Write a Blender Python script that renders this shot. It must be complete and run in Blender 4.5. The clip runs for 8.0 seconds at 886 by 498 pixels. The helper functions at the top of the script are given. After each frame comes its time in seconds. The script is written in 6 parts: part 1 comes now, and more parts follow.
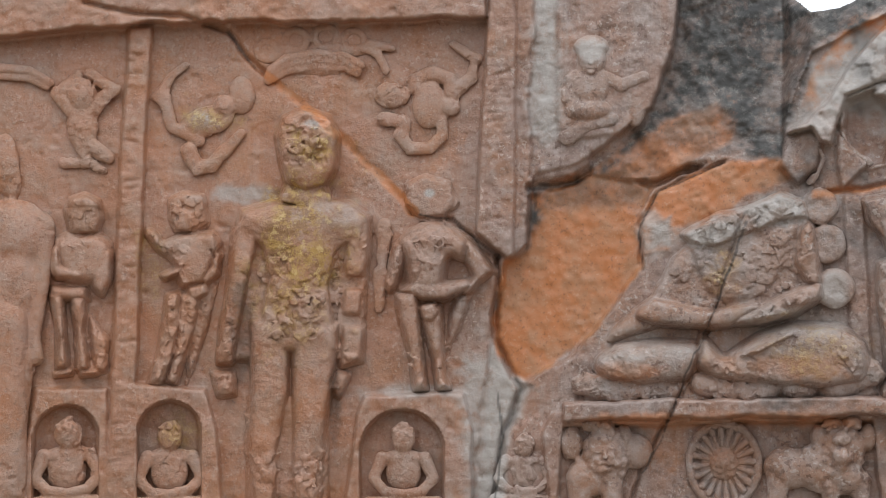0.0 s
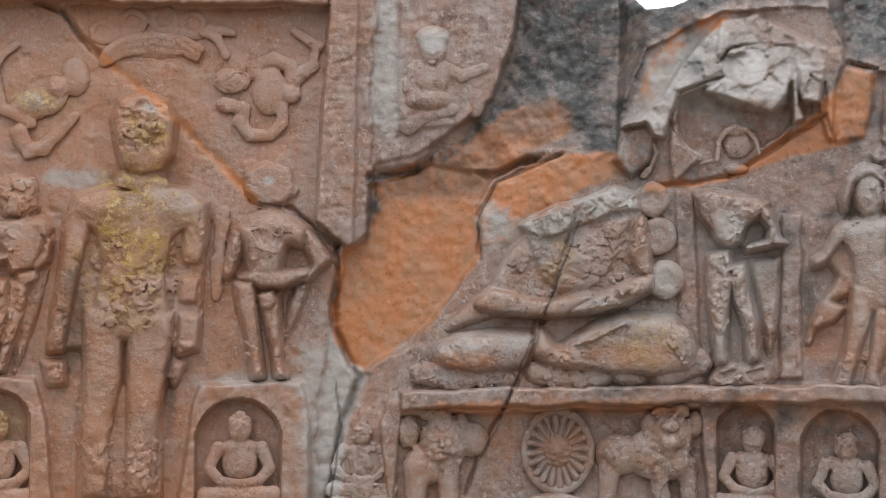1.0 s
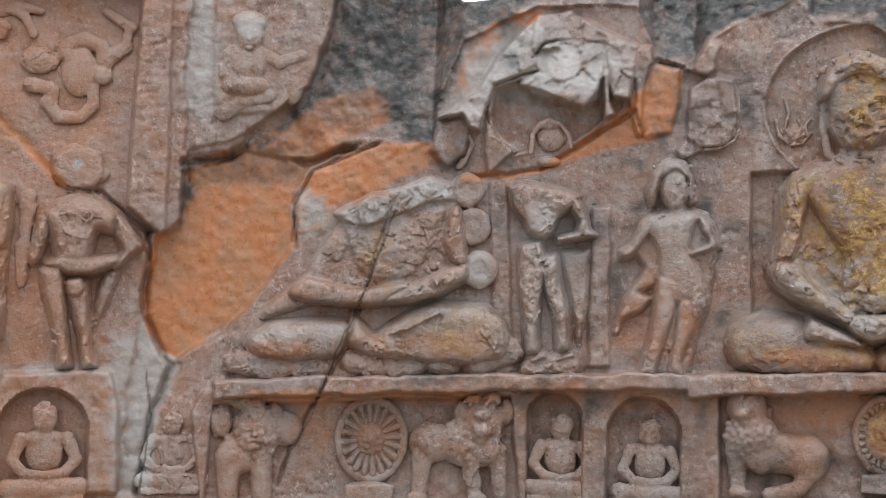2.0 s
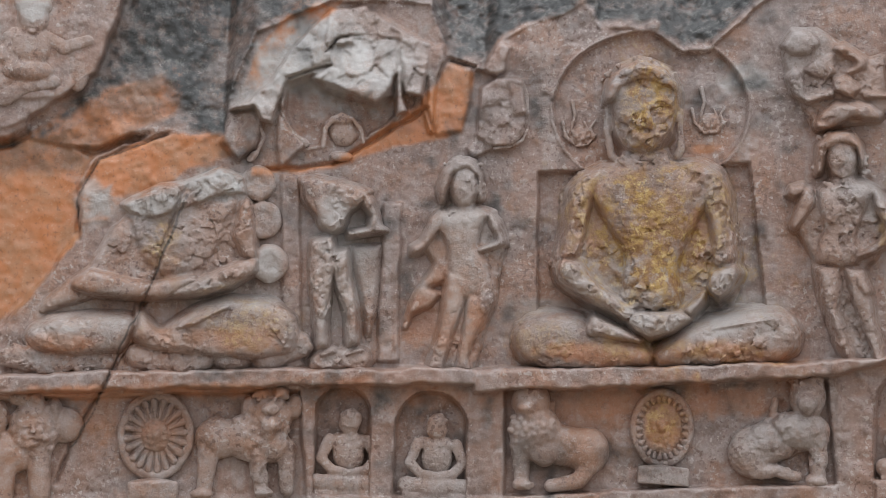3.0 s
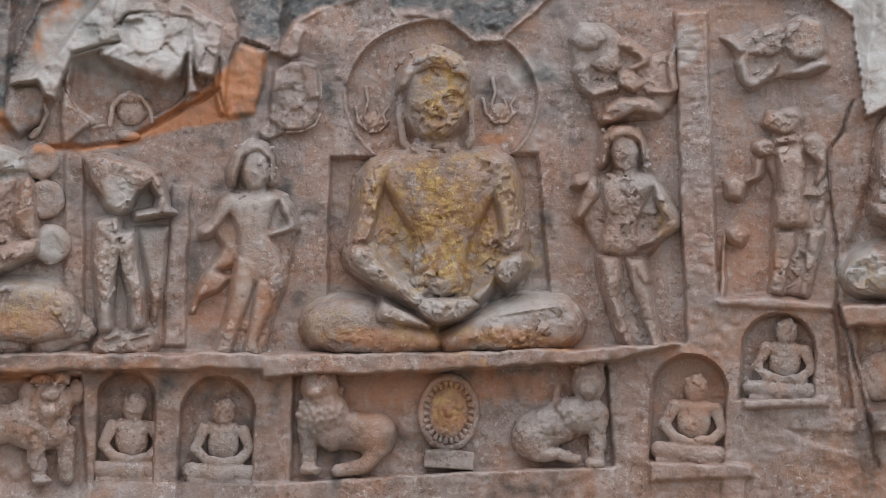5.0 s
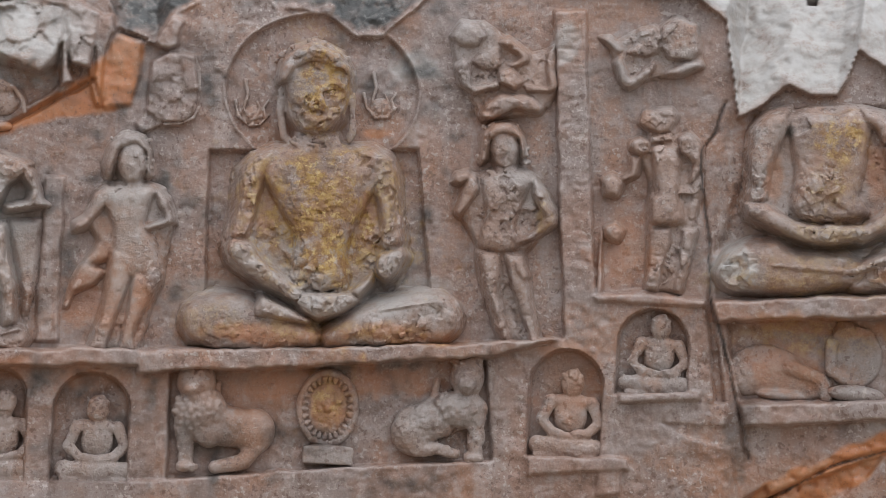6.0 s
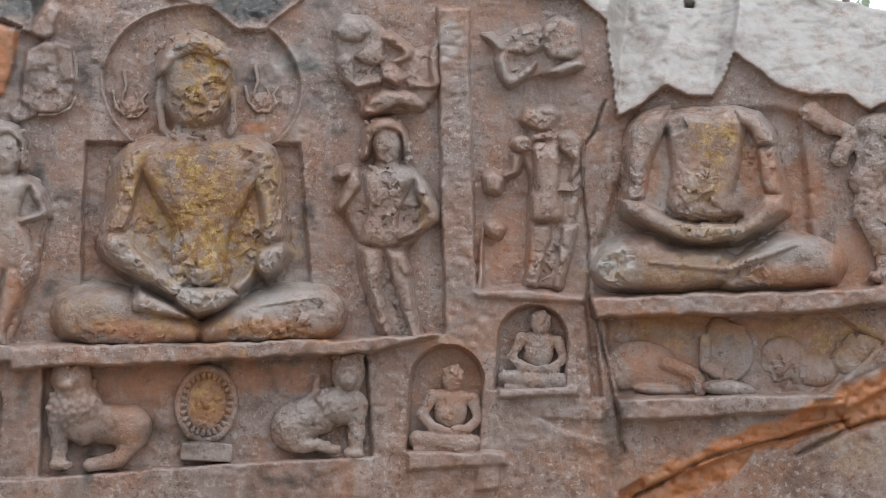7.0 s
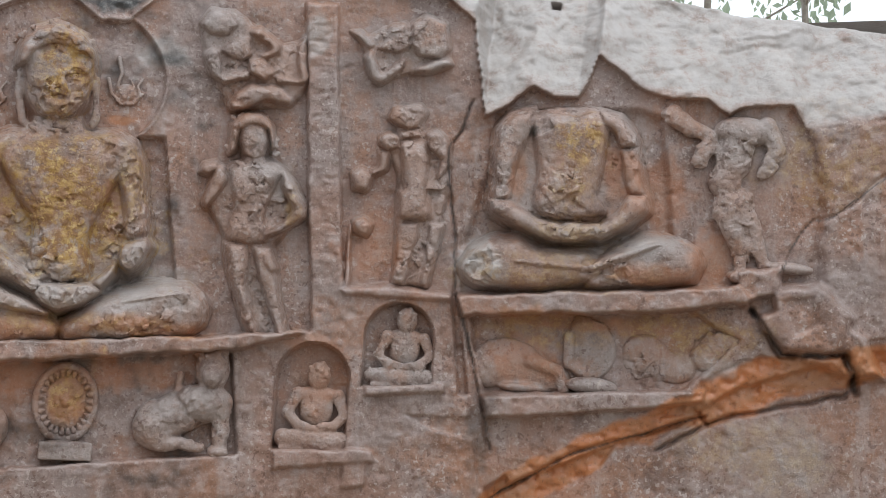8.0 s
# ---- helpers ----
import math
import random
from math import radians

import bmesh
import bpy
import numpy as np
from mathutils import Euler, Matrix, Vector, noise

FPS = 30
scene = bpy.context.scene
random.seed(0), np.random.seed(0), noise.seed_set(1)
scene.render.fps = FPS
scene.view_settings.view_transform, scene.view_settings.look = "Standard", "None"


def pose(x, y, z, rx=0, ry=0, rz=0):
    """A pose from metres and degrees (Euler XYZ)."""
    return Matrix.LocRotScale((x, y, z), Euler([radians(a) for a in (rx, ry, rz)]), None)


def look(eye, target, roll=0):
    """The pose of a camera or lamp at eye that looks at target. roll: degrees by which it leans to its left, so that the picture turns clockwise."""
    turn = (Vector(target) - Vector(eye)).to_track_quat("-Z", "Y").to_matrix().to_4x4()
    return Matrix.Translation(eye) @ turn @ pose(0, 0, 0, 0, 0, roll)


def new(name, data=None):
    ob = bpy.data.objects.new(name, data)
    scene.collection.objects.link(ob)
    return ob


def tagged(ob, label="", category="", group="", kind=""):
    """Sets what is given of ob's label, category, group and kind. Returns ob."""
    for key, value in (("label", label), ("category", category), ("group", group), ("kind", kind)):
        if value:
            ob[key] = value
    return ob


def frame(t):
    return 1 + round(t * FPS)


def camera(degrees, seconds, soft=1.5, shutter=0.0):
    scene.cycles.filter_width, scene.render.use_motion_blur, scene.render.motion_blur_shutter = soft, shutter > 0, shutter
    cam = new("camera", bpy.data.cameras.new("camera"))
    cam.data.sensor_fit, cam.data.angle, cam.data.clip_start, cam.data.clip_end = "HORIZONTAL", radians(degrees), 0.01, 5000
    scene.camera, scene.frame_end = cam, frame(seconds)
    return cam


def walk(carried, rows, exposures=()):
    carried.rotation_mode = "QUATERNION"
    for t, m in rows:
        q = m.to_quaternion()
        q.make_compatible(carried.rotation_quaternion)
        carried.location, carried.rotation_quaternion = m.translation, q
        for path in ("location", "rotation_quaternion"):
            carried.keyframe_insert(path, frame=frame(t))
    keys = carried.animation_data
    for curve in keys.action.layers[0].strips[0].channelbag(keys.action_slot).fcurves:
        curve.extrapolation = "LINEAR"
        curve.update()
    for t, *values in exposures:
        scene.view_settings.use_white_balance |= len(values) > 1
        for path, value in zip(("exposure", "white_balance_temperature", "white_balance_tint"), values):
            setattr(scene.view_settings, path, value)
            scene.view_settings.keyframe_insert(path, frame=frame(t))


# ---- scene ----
cam = camera(36.5, 8.0, soft=0.5)
EYE = 1.6
# the camera stands on a tripod and pans to the right: seconds, turn, tilt, lean
ROWS = [
    (0.0, 27.184, 7.87, -1.179),
    (0.5, 23.927, 7.741, -1.08),
    (1.0, 20.334, 7.519, -0.865),
    (1.5, 16.77, 7.309, -0.692),
    (1.7, 15.121, 7.23, -0.63),
    (2.8, 5.231, 7.0, -0.28),
    (3.0, 3.54, 6.97, -0.222),
    (3.5, -0.026, 6.838, -0.183),
    (4.0, -1.439, 6.576, -0.237),
    (4.2, -2.054, 6.54, -0.23),
    (5.3, -6.864, 6.3, -0.05),
    (5.5, -7.87, 6.283, -0.015),
    (6.0, -10.517, 6.163, 0.103),
    (6.5, -13.076, 6.037, 0.266),
    (7.0, -15.569, 5.96, 0.29),
    (7.5, -18.285, 5.899, 0.334),
    (8.0, -21.246, 5.817, 0.351),
]
walk(cam, [(t, pose(0, 0, EYE, 90 + tilt, lean, turn)) for t, turn, tilt, lean in ROWS],
     exposures=[(0.0, 0.30, 6250, 8.0), (3.0, 0.38, 6080, 8.0), (8.0, 0.33, 6100, 8.0)])

# ---- light: bright overcast sky, soft sun high behind the viewer's side ----
world = bpy.data.worlds.new("overcast_sky")
scene.world = world
world.use_nodes = True
wn, wl = world.node_tree.nodes, world.node_tree.links
wn.clear()
sky = wn.new("ShaderNodeTexSky")
sky.sky_type = 'NISHITA'
sky.sun_disc = False
sky.sun_elevation = radians(58)
sky.sun_rotation = radians(150)
sky.dust_density = 4.0
pale = wn.new("ShaderNodeHueSaturation")
pale.inputs["Saturation"].default_value = 0.22
bgnode = wn.new("ShaderNodeBackground")
bgnode.inputs["Strength"].default_value = 0.15
wout = wn.new("ShaderNodeOutputWorld")
wl.new(sky.outputs[0], pale.inputs["Color"])
veil = wn.new("ShaderNodeMix")
veil.data_type = 'RGBA'
veil.inputs[0].default_value = 0.6
veil.inputs[7].default_value = (8.0, 8.2, 8.5, 1)
wl.new(pale.outputs[0], veil.inputs[6])
wl.new(veil.outputs[2], bgnode.inputs["Color"])
wl.new(bgnode.outputs[0], wout.inputs["Surface"])

sun_data = bpy.data.lights.new("sun", 'SUN')
sun_data.energy, sun_data.angle, sun_data.color = 0.8, radians(50), (1.0, 0.96, 0.9)
sun = new("sun", sun_data)
sun.matrix_world = look((-0.2, 2.0, 9.0), (0.17, 5.05, 1.0))

# ---- the curved rock face: u runs along it, v up it, d stands out of it ----
FAR = 5.52


def on_rock(u, v, d):
    """World places of points given along, up and out of the rock face, which curves round the viewing place."""
    a = np.radians(-27.337 + 10.379 * u - 0.203 * v + 0.235 * u * v)
    away = FAR / np.cos(0.6 * a)
    reach = away * (1 - d / FAR)
    rise = away / FAR * (0.771 + 0.0193 * u - 0.0116 * u * u + v) * (1 - np.maximum(d, 0) / FAR)
    return np.stack([reach * np.sin(a), reach * np.cos(a), EYE + rise], -1)


def lattice(ix, iy, iz, seed):
    h = (ix.astype(np.int64) * 374761393 + iy.astype(np.int64) * 668265263 + iz.astype(np.int64) * 1440662683 + seed * 974634777) & 0xFFFFFFFF
    h = ((h ^ (h >> 13)) * 1274126177) & 0xFFFFFFFF
    return ((h ^ (h >> 16)) & 0xFFFF) / 32767.5 - 1.0


def grain(x, y, z, size, octaves=3, seed=0):
    """Smooth noise of about -1 to 1 with features of the given size."""
    total, amp, norm = 0.0, 1.0, 0.0
    for o in range(octaves):
        s = 2.0 ** o / size
        px, py, pz = x * s + 100.3, y * s + 57.7, z * s + 31.1
        ix, iy, iz = np.floor(px), np.floor(py), np.floor(pz)
        fx, fy, fz = px - ix, py - iy, pz - iz
        fx, fy, fz = (q * q * (3 - 2 * q) for q in (fx, fy, fz))
        acc = 0.0
        for a in (0, 1):
            for b in (0, 1):
                for c in (0, 1):
                    w = (fx if a else 1 - fx) * (fy if b else 1 - fy) * (fz if c else 1 - fz)
                    acc = acc + w * lattice(ix + a, iy + b, iz + c, seed + o)
        total = total + amp * acc
        norm += amp
        amp *= 0.5
    return total / norm


def facets(x, y, z, size, seed):
    """Broken planes: every cell of a jittered lattice has its own height and tilt."""
    cx, cy, cz = np.floor(x / size), np.floor(y / size), np.floor(z / size)
    best = np.full(x.shape, 1e9)
    value = np.zeros(x.shape)
    for a in (-1, 0, 1):
        for b in (-1, 0, 1):
            for c in (-1, 0, 1):
                ix, iy, iz = cx + a, cy + b, cz + c
                dx = x - (ix + 0.5 + 0.45 * lattice(ix, iy, iz, seed)) * size
                dy = y - (iy + 0.5 + 0.45 * lattice(ix, iy, iz, seed + 1)) * size
                dz = z - (iz + 0.5 + 0.45 * lattice(ix, iy, iz, seed + 2)) * size
                dist = dx * dx + dy * dy + dz * dz
                near = dist < best
                best = np.where(near, dist, best)
                tilt = 0.6 * lattice(ix, iy, iz, seed + 3) + (lattice(ix, iy, iz, seed + 4) * dx + lattice(ix, iy, iz, seed + 5) * dy) / size
                value = np.where(near, tilt, value)
    return value


def step(a, b, x):
    q = np.clip((x - a) / (b - a), 0, 1)
    return q * q * (3 - 2 * q)


def outline_distance(U, V, pts):
    """Signed distance to a closed outline, negative inside."""
    P = np.array(pts, float).reshape(-1, 2)
    best = np.full(U.shape, 1e9)
    sign = np.ones(U.shape)
    for (ax, ay), (bx, by) in zip(P, np.roll(P, 1, 0)):
        ex, ey, wx, wy = bx - ax, by - ay, U - ax, V - ay
        q = np.clip((wx * ex + wy * ey) / (ex * ex + ey * ey + 1e-12), 0, 1)
        best = np.minimum(best, (wx - ex * q) ** 2 + (wy - ey * q) ** 2)
        c1, c2, c3 = V >= ay, V < by, ex * wy > ey * wx
        sign = np.where((c1 & c2 & c3) | (~c1 & ~c2 & ~c3), -sign, sign)
    return sign * np.sqrt(best)


def line_distance(U, V, pts):
    P = np.array(pts, float).reshape(-1, 2)
    best = np.full(U.shape, 1e9)
    for (ax, ay), (bx, by) in zip(P[:-1], P[1:]):
        ex, ey, wx, wy = bx - ax, by - ay, U - ax, V - ay
        q = np.clip((wx * ex + wy * ey) / (ex * ex + ey * ey + 1e-12), 0, 1)
        best = np.minimum(best, (wx - ex * q) ** 2 + (wy - ey * q) ** 2)
    return np.sqrt(best)


# ---- stains, lichens and some painted light and shade, shared by the rock and the carvings: (kind, strength, outline or blob) ----
GOLD, ORANGE, BLACK, PALE = 0, 1, 2, 3
BLOBS = ([(GOLD, 1.0, -0.596, 0.002, 0.1770, 0.2832), (GOLD, 0.9, -0.551, 0.423, 0.1062, 0.0708), (GOLD, 0.95, -0.551, 0.271, 0.0991, 0.0708), (GOLD, 0.5, -0.585, -0.271, 0.1180, 0.1652), (GOLD, 0.5, -1.197, -0.065, 0.0708, 0.1416), (GOLD, 0.6, -1.100, -0.737, 0.1062, 0.0826), (GOLD, 0.8, -0.990, 0.531, 0.0826, 0.0590), (GOLD, 0.6, 1.152, -0.080, 0.0661, 0.1298), (GOLD, 0.5, 1.536, -0.414, 0.1652, 0.0826), (GOLD, 0.95, 3.120, 0.524, 0.1133, 0.2242), (GOLD, 1.0, 3.152, -0.006, 0.29, 0.33), (GOLD, 0.6, 2.872, 0.113, 0.0944, 0.1652), (GOLD, 0.6, 3.396, 0.122, 0.0944, 0.1652), (GOLD, 0.4, 2.701, -0.439, 0.1416, 0.1062), (GOLD, 0.9, 5.197, 0.441, 0.1180, 0.1062), (GOLD, 0.6, 5.200, 0.259, 0.1062, 0.1416), (GOLD, 0.45, 5.215, 0.077, 0.2124, 0.0826), (GOLD, 0.4, 5.182, -0.074, 0.3304, 0.0708)]
    + [(GOLD, 0.5, 5.157, -0.339, 0.2596, 0.0708), (GOLD, 0.5, 5.770, -0.310, 0.2124, 0.0826), (GOLD, 0.4, 6.223, 0.404, 0.2832, 0.1416), (GOLD, 0.3, 6.029, -0.740, 0.3068, 0.1180), (PALE, 0.8, 0.141, -0.730, 0.0661, 0.3068), (PALE, 0.75, 0.418, 0.687, 0.0661, 0.2596), (PALE, 0.55, 1.869, -0.158, 0.1180, 0.2596), (PALE, 0.7, 1.577, -0.164, 0.0519, 0.0944), (PALE, 0.6, 2.344, 0.051, 0.0826, 0.0590), (PALE, 0.6, 3.072, -0.192, 0.2832, 0.1416), (PALE, 0.55, 3.171, -0.322, 0.4248, 0.0944), (PALE, 0.6, 4.101, 0.814, 0.0590, 0.0944), (PALE, 0.6, 4.864, -0.133, 0.1062, 0.0708), (PALE, 0.5, 5.265, 0.036, 0.3068, 0.0708), (PALE, 0.7, -0.834, 0.217, 0.1416, 0.0425), (PALE, 0.4, -0.482, 0.139, 0.2124, 0.0590), (PALE, 0.5, 6.073, -0.736, 0.2124, 0.1416), (BLACK, 0.5, 4.903, -0.748, 0.0590, 0.1652)]
    + [(BLACK, 0.5, -0.448, -0.682, 0.0236, 0.2124), (BLACK, 0.5, -0.834, -0.359, 0.0472, 0.1888), (BLACK, 0.35, 2.640, 0.657, 0.0944, 0.0944), (PALE, 0.7, 0.856, 0.066, 0.0614, 0.0802), (PALE, 0.95, 1.103, 0.060, 0.1416, 0.0519), (PALE, 0.95, 1.343, 0.155, 0.1416, 0.0614), (PALE, 0.95, 1.742, 0.696, 0.2832, 0.1770), (PALE, 0.8, 1.964, 0.694, 0.1652, 0.1652), (PALE, 0.7, 1.497, 0.526, 0.1180, 0.0826), (PALE, 0.5, 0.822, -0.405, 0.2124, 0.0708), (PALE, 0.5, 1.420, -0.303, 0.2124, 0.0472), (PALE, 0.6, -0.102, -0.593, 0.2596, 0.0330), (PALE, 0.9, 0.605, 0.839, 0.0661, 0.0472), (PALE, 1.0, -0.544, 0.517, 0.0283, 0.0212), (PALE, 1.0, -0.063, 0.229, 0.0283, 0.0212), (PALE, 0.9, -1.001, 0.531, 0.0519, 0.0425), (PALE, 0.95, 4.841, -0.071, 0.0944, 0.0991), (PALE, 0.7, 3.500, 0.666, 0.1062, 0.0614)]
    # pale on the middle statue's knees and forearms paints their sheen
    + [(ORANGE, 0.8, 3.346, 0.377, 0.0614, 0.0236), (GOLD, 0.7, 3.219, -0.733, 0.0850, 0.1038), (ORANGE, 0.7, 3.220, -0.763, 0.0802, 0.0944), (PALE, 0.6, 4.105, 0.767, 0.0566, 0.0708), (ORANGE, 0.5, 1.161, -0.858, 0.0802, 0.0802), (PALE, 0.5, 2.347, 0.056, 0.0944, 0.0944), (GOLD, 0.5, 4.058, 0.071, 0.0378, 0.0944), (ORANGE, 0.4, 4.208, -0.528, 0.1416, 0.0944), (ORANGE, 0.45, 1.922, -0.665, 0.1180, 0.0566), (ORANGE, 0.45, 2.280, -0.675, 0.1416, 0.0566), (PALE, 0.45, 2.375, -0.187, 0.0472, 0.1888), (PALE, 0.55, 2.889, -0.180, 0.1180, 0.0944), (PALE, 0.55, 3.435, -0.147, 0.0708, 0.0708), (PALE, 0.5, 2.738, -0.301, 0.1416, 0.0330), (PALE, 0.5, 3.578, -0.241, 0.1416, 0.0330), (ORANGE, 0.6, 2.907, -0.484, 0.3068, 0.0472), (ORANGE, 0.55, 3.454, -0.453, 0.2832, 0.0472), (GOLD, 0.5, 3.225, -0.455, 0.4720, 0.0519)]
    # orange and gold under laps and ledges: iron stain with warm bounce painted in
    + [(ORANGE, 0.5, 1.400, -0.475, 0.2832, 0.0519), (GOLD, 0.5, 1.468, -0.439, 0.2124, 0.0708), (ORANGE, 0.5, 0.778, -0.509, 0.1652, 0.0378), (ORANGE, 0.55, 5.525, -0.080, 0.2124, 0.0472), (GOLD, 0.5, 5.072, -0.140, 0.2832, 0.0378), (ORANGE, 0.7, 0.827, -0.707, 0.2832, 0.0330), (ORANGE, 0.65, 1.426, -0.686, 0.3068, 0.0330), (ORANGE, 0.55, 3.009, -0.672, 0.2124, 0.0708), (ORANGE, 0.55, 3.466, -0.646, 0.2124, 0.0708), (ORANGE, 0.6, 5.200, -0.294, 0.3776, 0.0378), (GOLD, 0.6, 5.611, -0.290, 0.1888, 0.0566), (ORANGE, 0.5, 5.075, -0.460, 0.1652, 0.0944), (PALE, 0.5, 5.780, -0.423, 0.1416, 0.0472), (ORANGE, 0.45, 5.769, -0.015, 0.0944, 0.1416), (ORANGE, 0.4, 5.541, 0.285, 0.1416, 0.1416), (ORANGE, 0.5, 4.968, 0.286, 0.0378, 0.1180), (ORANGE, 0.45, 5.356, 0.317, 0.0378, 0.1180), (ORANGE, 0.5, 2.925, -0.019, 0.0425, 0.1416)]
    # the strongest black spot paints a hole's shade on the headless statue's chest
    + [(ORANGE, 0.5, 3.339, 0.006, 0.0425, 0.1416), (ORANGE, 0.4, 4.397, -0.034, 0.1180, 0.1652), (ORANGE, 0.4, 2.273, -0.326, 0.1416, 0.1652), (ORANGE, 0.35, 5.137, -0.935, 0.3776, 0.1416), (GOLD, 0.35, 5.961, -0.724, 0.1652, 0.0944), (BLACK, 0.8, 5.022, 0.477, 0.0283, 0.0378), (BLACK, 0.45, 3.114, -0.894, 0.1416, 0.0590), (BLACK, 0.3, 1.181, -0.840, 0.1416, 0.1416), (BLACK, 0.35, 2.727, -0.890, 0.1416, 0.0944), (ORANGE, 0.6, 3.218, -0.729, 0.0944, 0.0944), (ORANGE, 0.5, -1.100, 0.697, 0.4720, 0.2124), (ORANGE, 0.45, -0.194, 0.437, 0.3068, 0.2832), (ORANGE, 0.4, 0.921, -0.793, 0.0708, 0.1180), (ORANGE, 0.4, 2.387, -0.410, 0.1416, 0.1416), (ORANGE, 0.4, 4.214, -0.592, 0.1416, 0.1416), (ORANGE, 0.3, 2.918, -0.677, 0.3304, 0.1180)])
ORANGE_PATCH = [0.356, 0.226, 0.531, 0.289, 0.647, 0.342, 0.854, 0.259, 0.808, 0.096, 0.820, -0.068, 0.693, -0.243, 0.554, -0.420, 0.332, -0.563, 0.226, -0.446, 0.198, -0.281, 0.262, -0.068, 0.356, 0.002]
ORANGE_HEAD = [0.826, -0.036, 0.810, 0.142, 0.878, 0.238, 1.041, 0.323, 1.181, 0.363, 1.368, 0.366, 1.421, 0.270, 1.277, 0.226, 1.184, 0.160, 1.044, 0.117, 0.956, 0.054, 0.929, -0.011]
ORANGE_TOP = [1.451, 0.572, 1.486, 0.694, 1.560, 0.807, 1.646, 0.947, 1.828, 0.961, 1.807, 0.899, 1.707, 0.831, 1.609, 0.727, 1.556, 0.627, 1.503, 0.557]
ORANGE_RIM = [1.505, 0.233, 1.686, 0.244, 1.822, 0.275, 1.956, 0.365, 2.091, 0.456, 2.181, 0.526, 2.220, 0.596, 2.267, 0.710, 2.385, 0.687, 2.390, 0.556, 2.354, 0.422, 2.235, 0.368, 2.142, 0.356, 2.004, 0.325, 1.891, 0.262, 1.687, 0.213, 1.506, 0.198]
ORANGE_HOLLOW = [0.355, 0.180, 0.446, 0.277, 0.619, 0.348, 0.781, 0.465, 0.944, 0.553, 1.177, 0.630, 1.225, 0.606, 1.180, 0.436, 1.041, 0.356, 0.878, 0.262, 0.786, 0.165]
ORANGE_LOW = [4.812, -1.089, 4.967, -0.989, 5.164, -0.830, 5.342, -0.740, 5.607, -0.626, 5.670, -0.569, 5.758, -0.542, 5.772, -0.490, 5.904, -0.413, 5.998, -0.349, 6.075, -0.354, 6.228, -0.359, 6.310, -0.323, 6.370, -0.276, 6.469, -0.252, 6.616, -0.222, 6.627, -0.351, 6.481, -0.386, 6.342, -0.440, 6.132, -0.499, 5.922, -0.624, 5.703, -0.683, 5.595, -0.751, 5.461, -0.788, 5.399, -0.874, 5.268, -0.955, 5.137, -1.059]
CRACK_LEFT = [-1.448, 1.003, -1.253, 0.966, -1.076, 0.969, -0.884, 0.910, -0.804, 0.795, -0.735, 0.727, -0.526, 0.554, -0.292, 0.332, -0.127, 0.144, 0.038, 0.120, 0.132, 0.026, 0.226, -0.045]
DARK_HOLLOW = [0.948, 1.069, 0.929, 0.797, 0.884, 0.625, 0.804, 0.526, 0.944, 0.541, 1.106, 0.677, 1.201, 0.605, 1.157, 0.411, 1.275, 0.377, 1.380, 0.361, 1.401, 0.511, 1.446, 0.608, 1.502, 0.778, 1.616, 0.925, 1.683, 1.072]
# sheared canopy top, whose pale mask paints sky light into its colour
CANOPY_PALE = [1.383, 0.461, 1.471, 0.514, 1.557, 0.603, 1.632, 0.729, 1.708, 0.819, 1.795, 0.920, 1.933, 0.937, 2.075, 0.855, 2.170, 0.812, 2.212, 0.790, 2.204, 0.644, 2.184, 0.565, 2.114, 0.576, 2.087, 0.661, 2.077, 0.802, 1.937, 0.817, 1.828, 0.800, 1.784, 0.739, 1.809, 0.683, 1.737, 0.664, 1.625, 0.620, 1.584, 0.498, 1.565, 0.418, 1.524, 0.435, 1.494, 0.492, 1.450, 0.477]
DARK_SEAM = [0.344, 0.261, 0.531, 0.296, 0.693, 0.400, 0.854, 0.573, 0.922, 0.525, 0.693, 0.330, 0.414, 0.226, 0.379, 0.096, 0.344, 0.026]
PALE_STRIPS = [([0.198, -0.375, 0.273, -0.516, 0.367, -0.586, 0.285, -0.728, 0.238, -1.082, 0.127, -1.083, 0.156, -0.658], 0.95), ([0.384, 1.179, 0.473, 1.177, 0.473, 0.566, 0.449, 0.461, 0.363, 0.473], 0.9), ([0.836, 0.107, 0.945, 0.130, 0.956, 0.002, 0.831, -0.026], 0.85), ([0.952, 0.044, 1.186, 0.126, 1.233, 0.103, 1.210, 0.037, 1.023, 0.006], 0.9), ([1.244, 0.119, 1.418, 0.216, 1.477, 0.169, 1.420, 0.098, 1.280, 0.073], 0.9)]
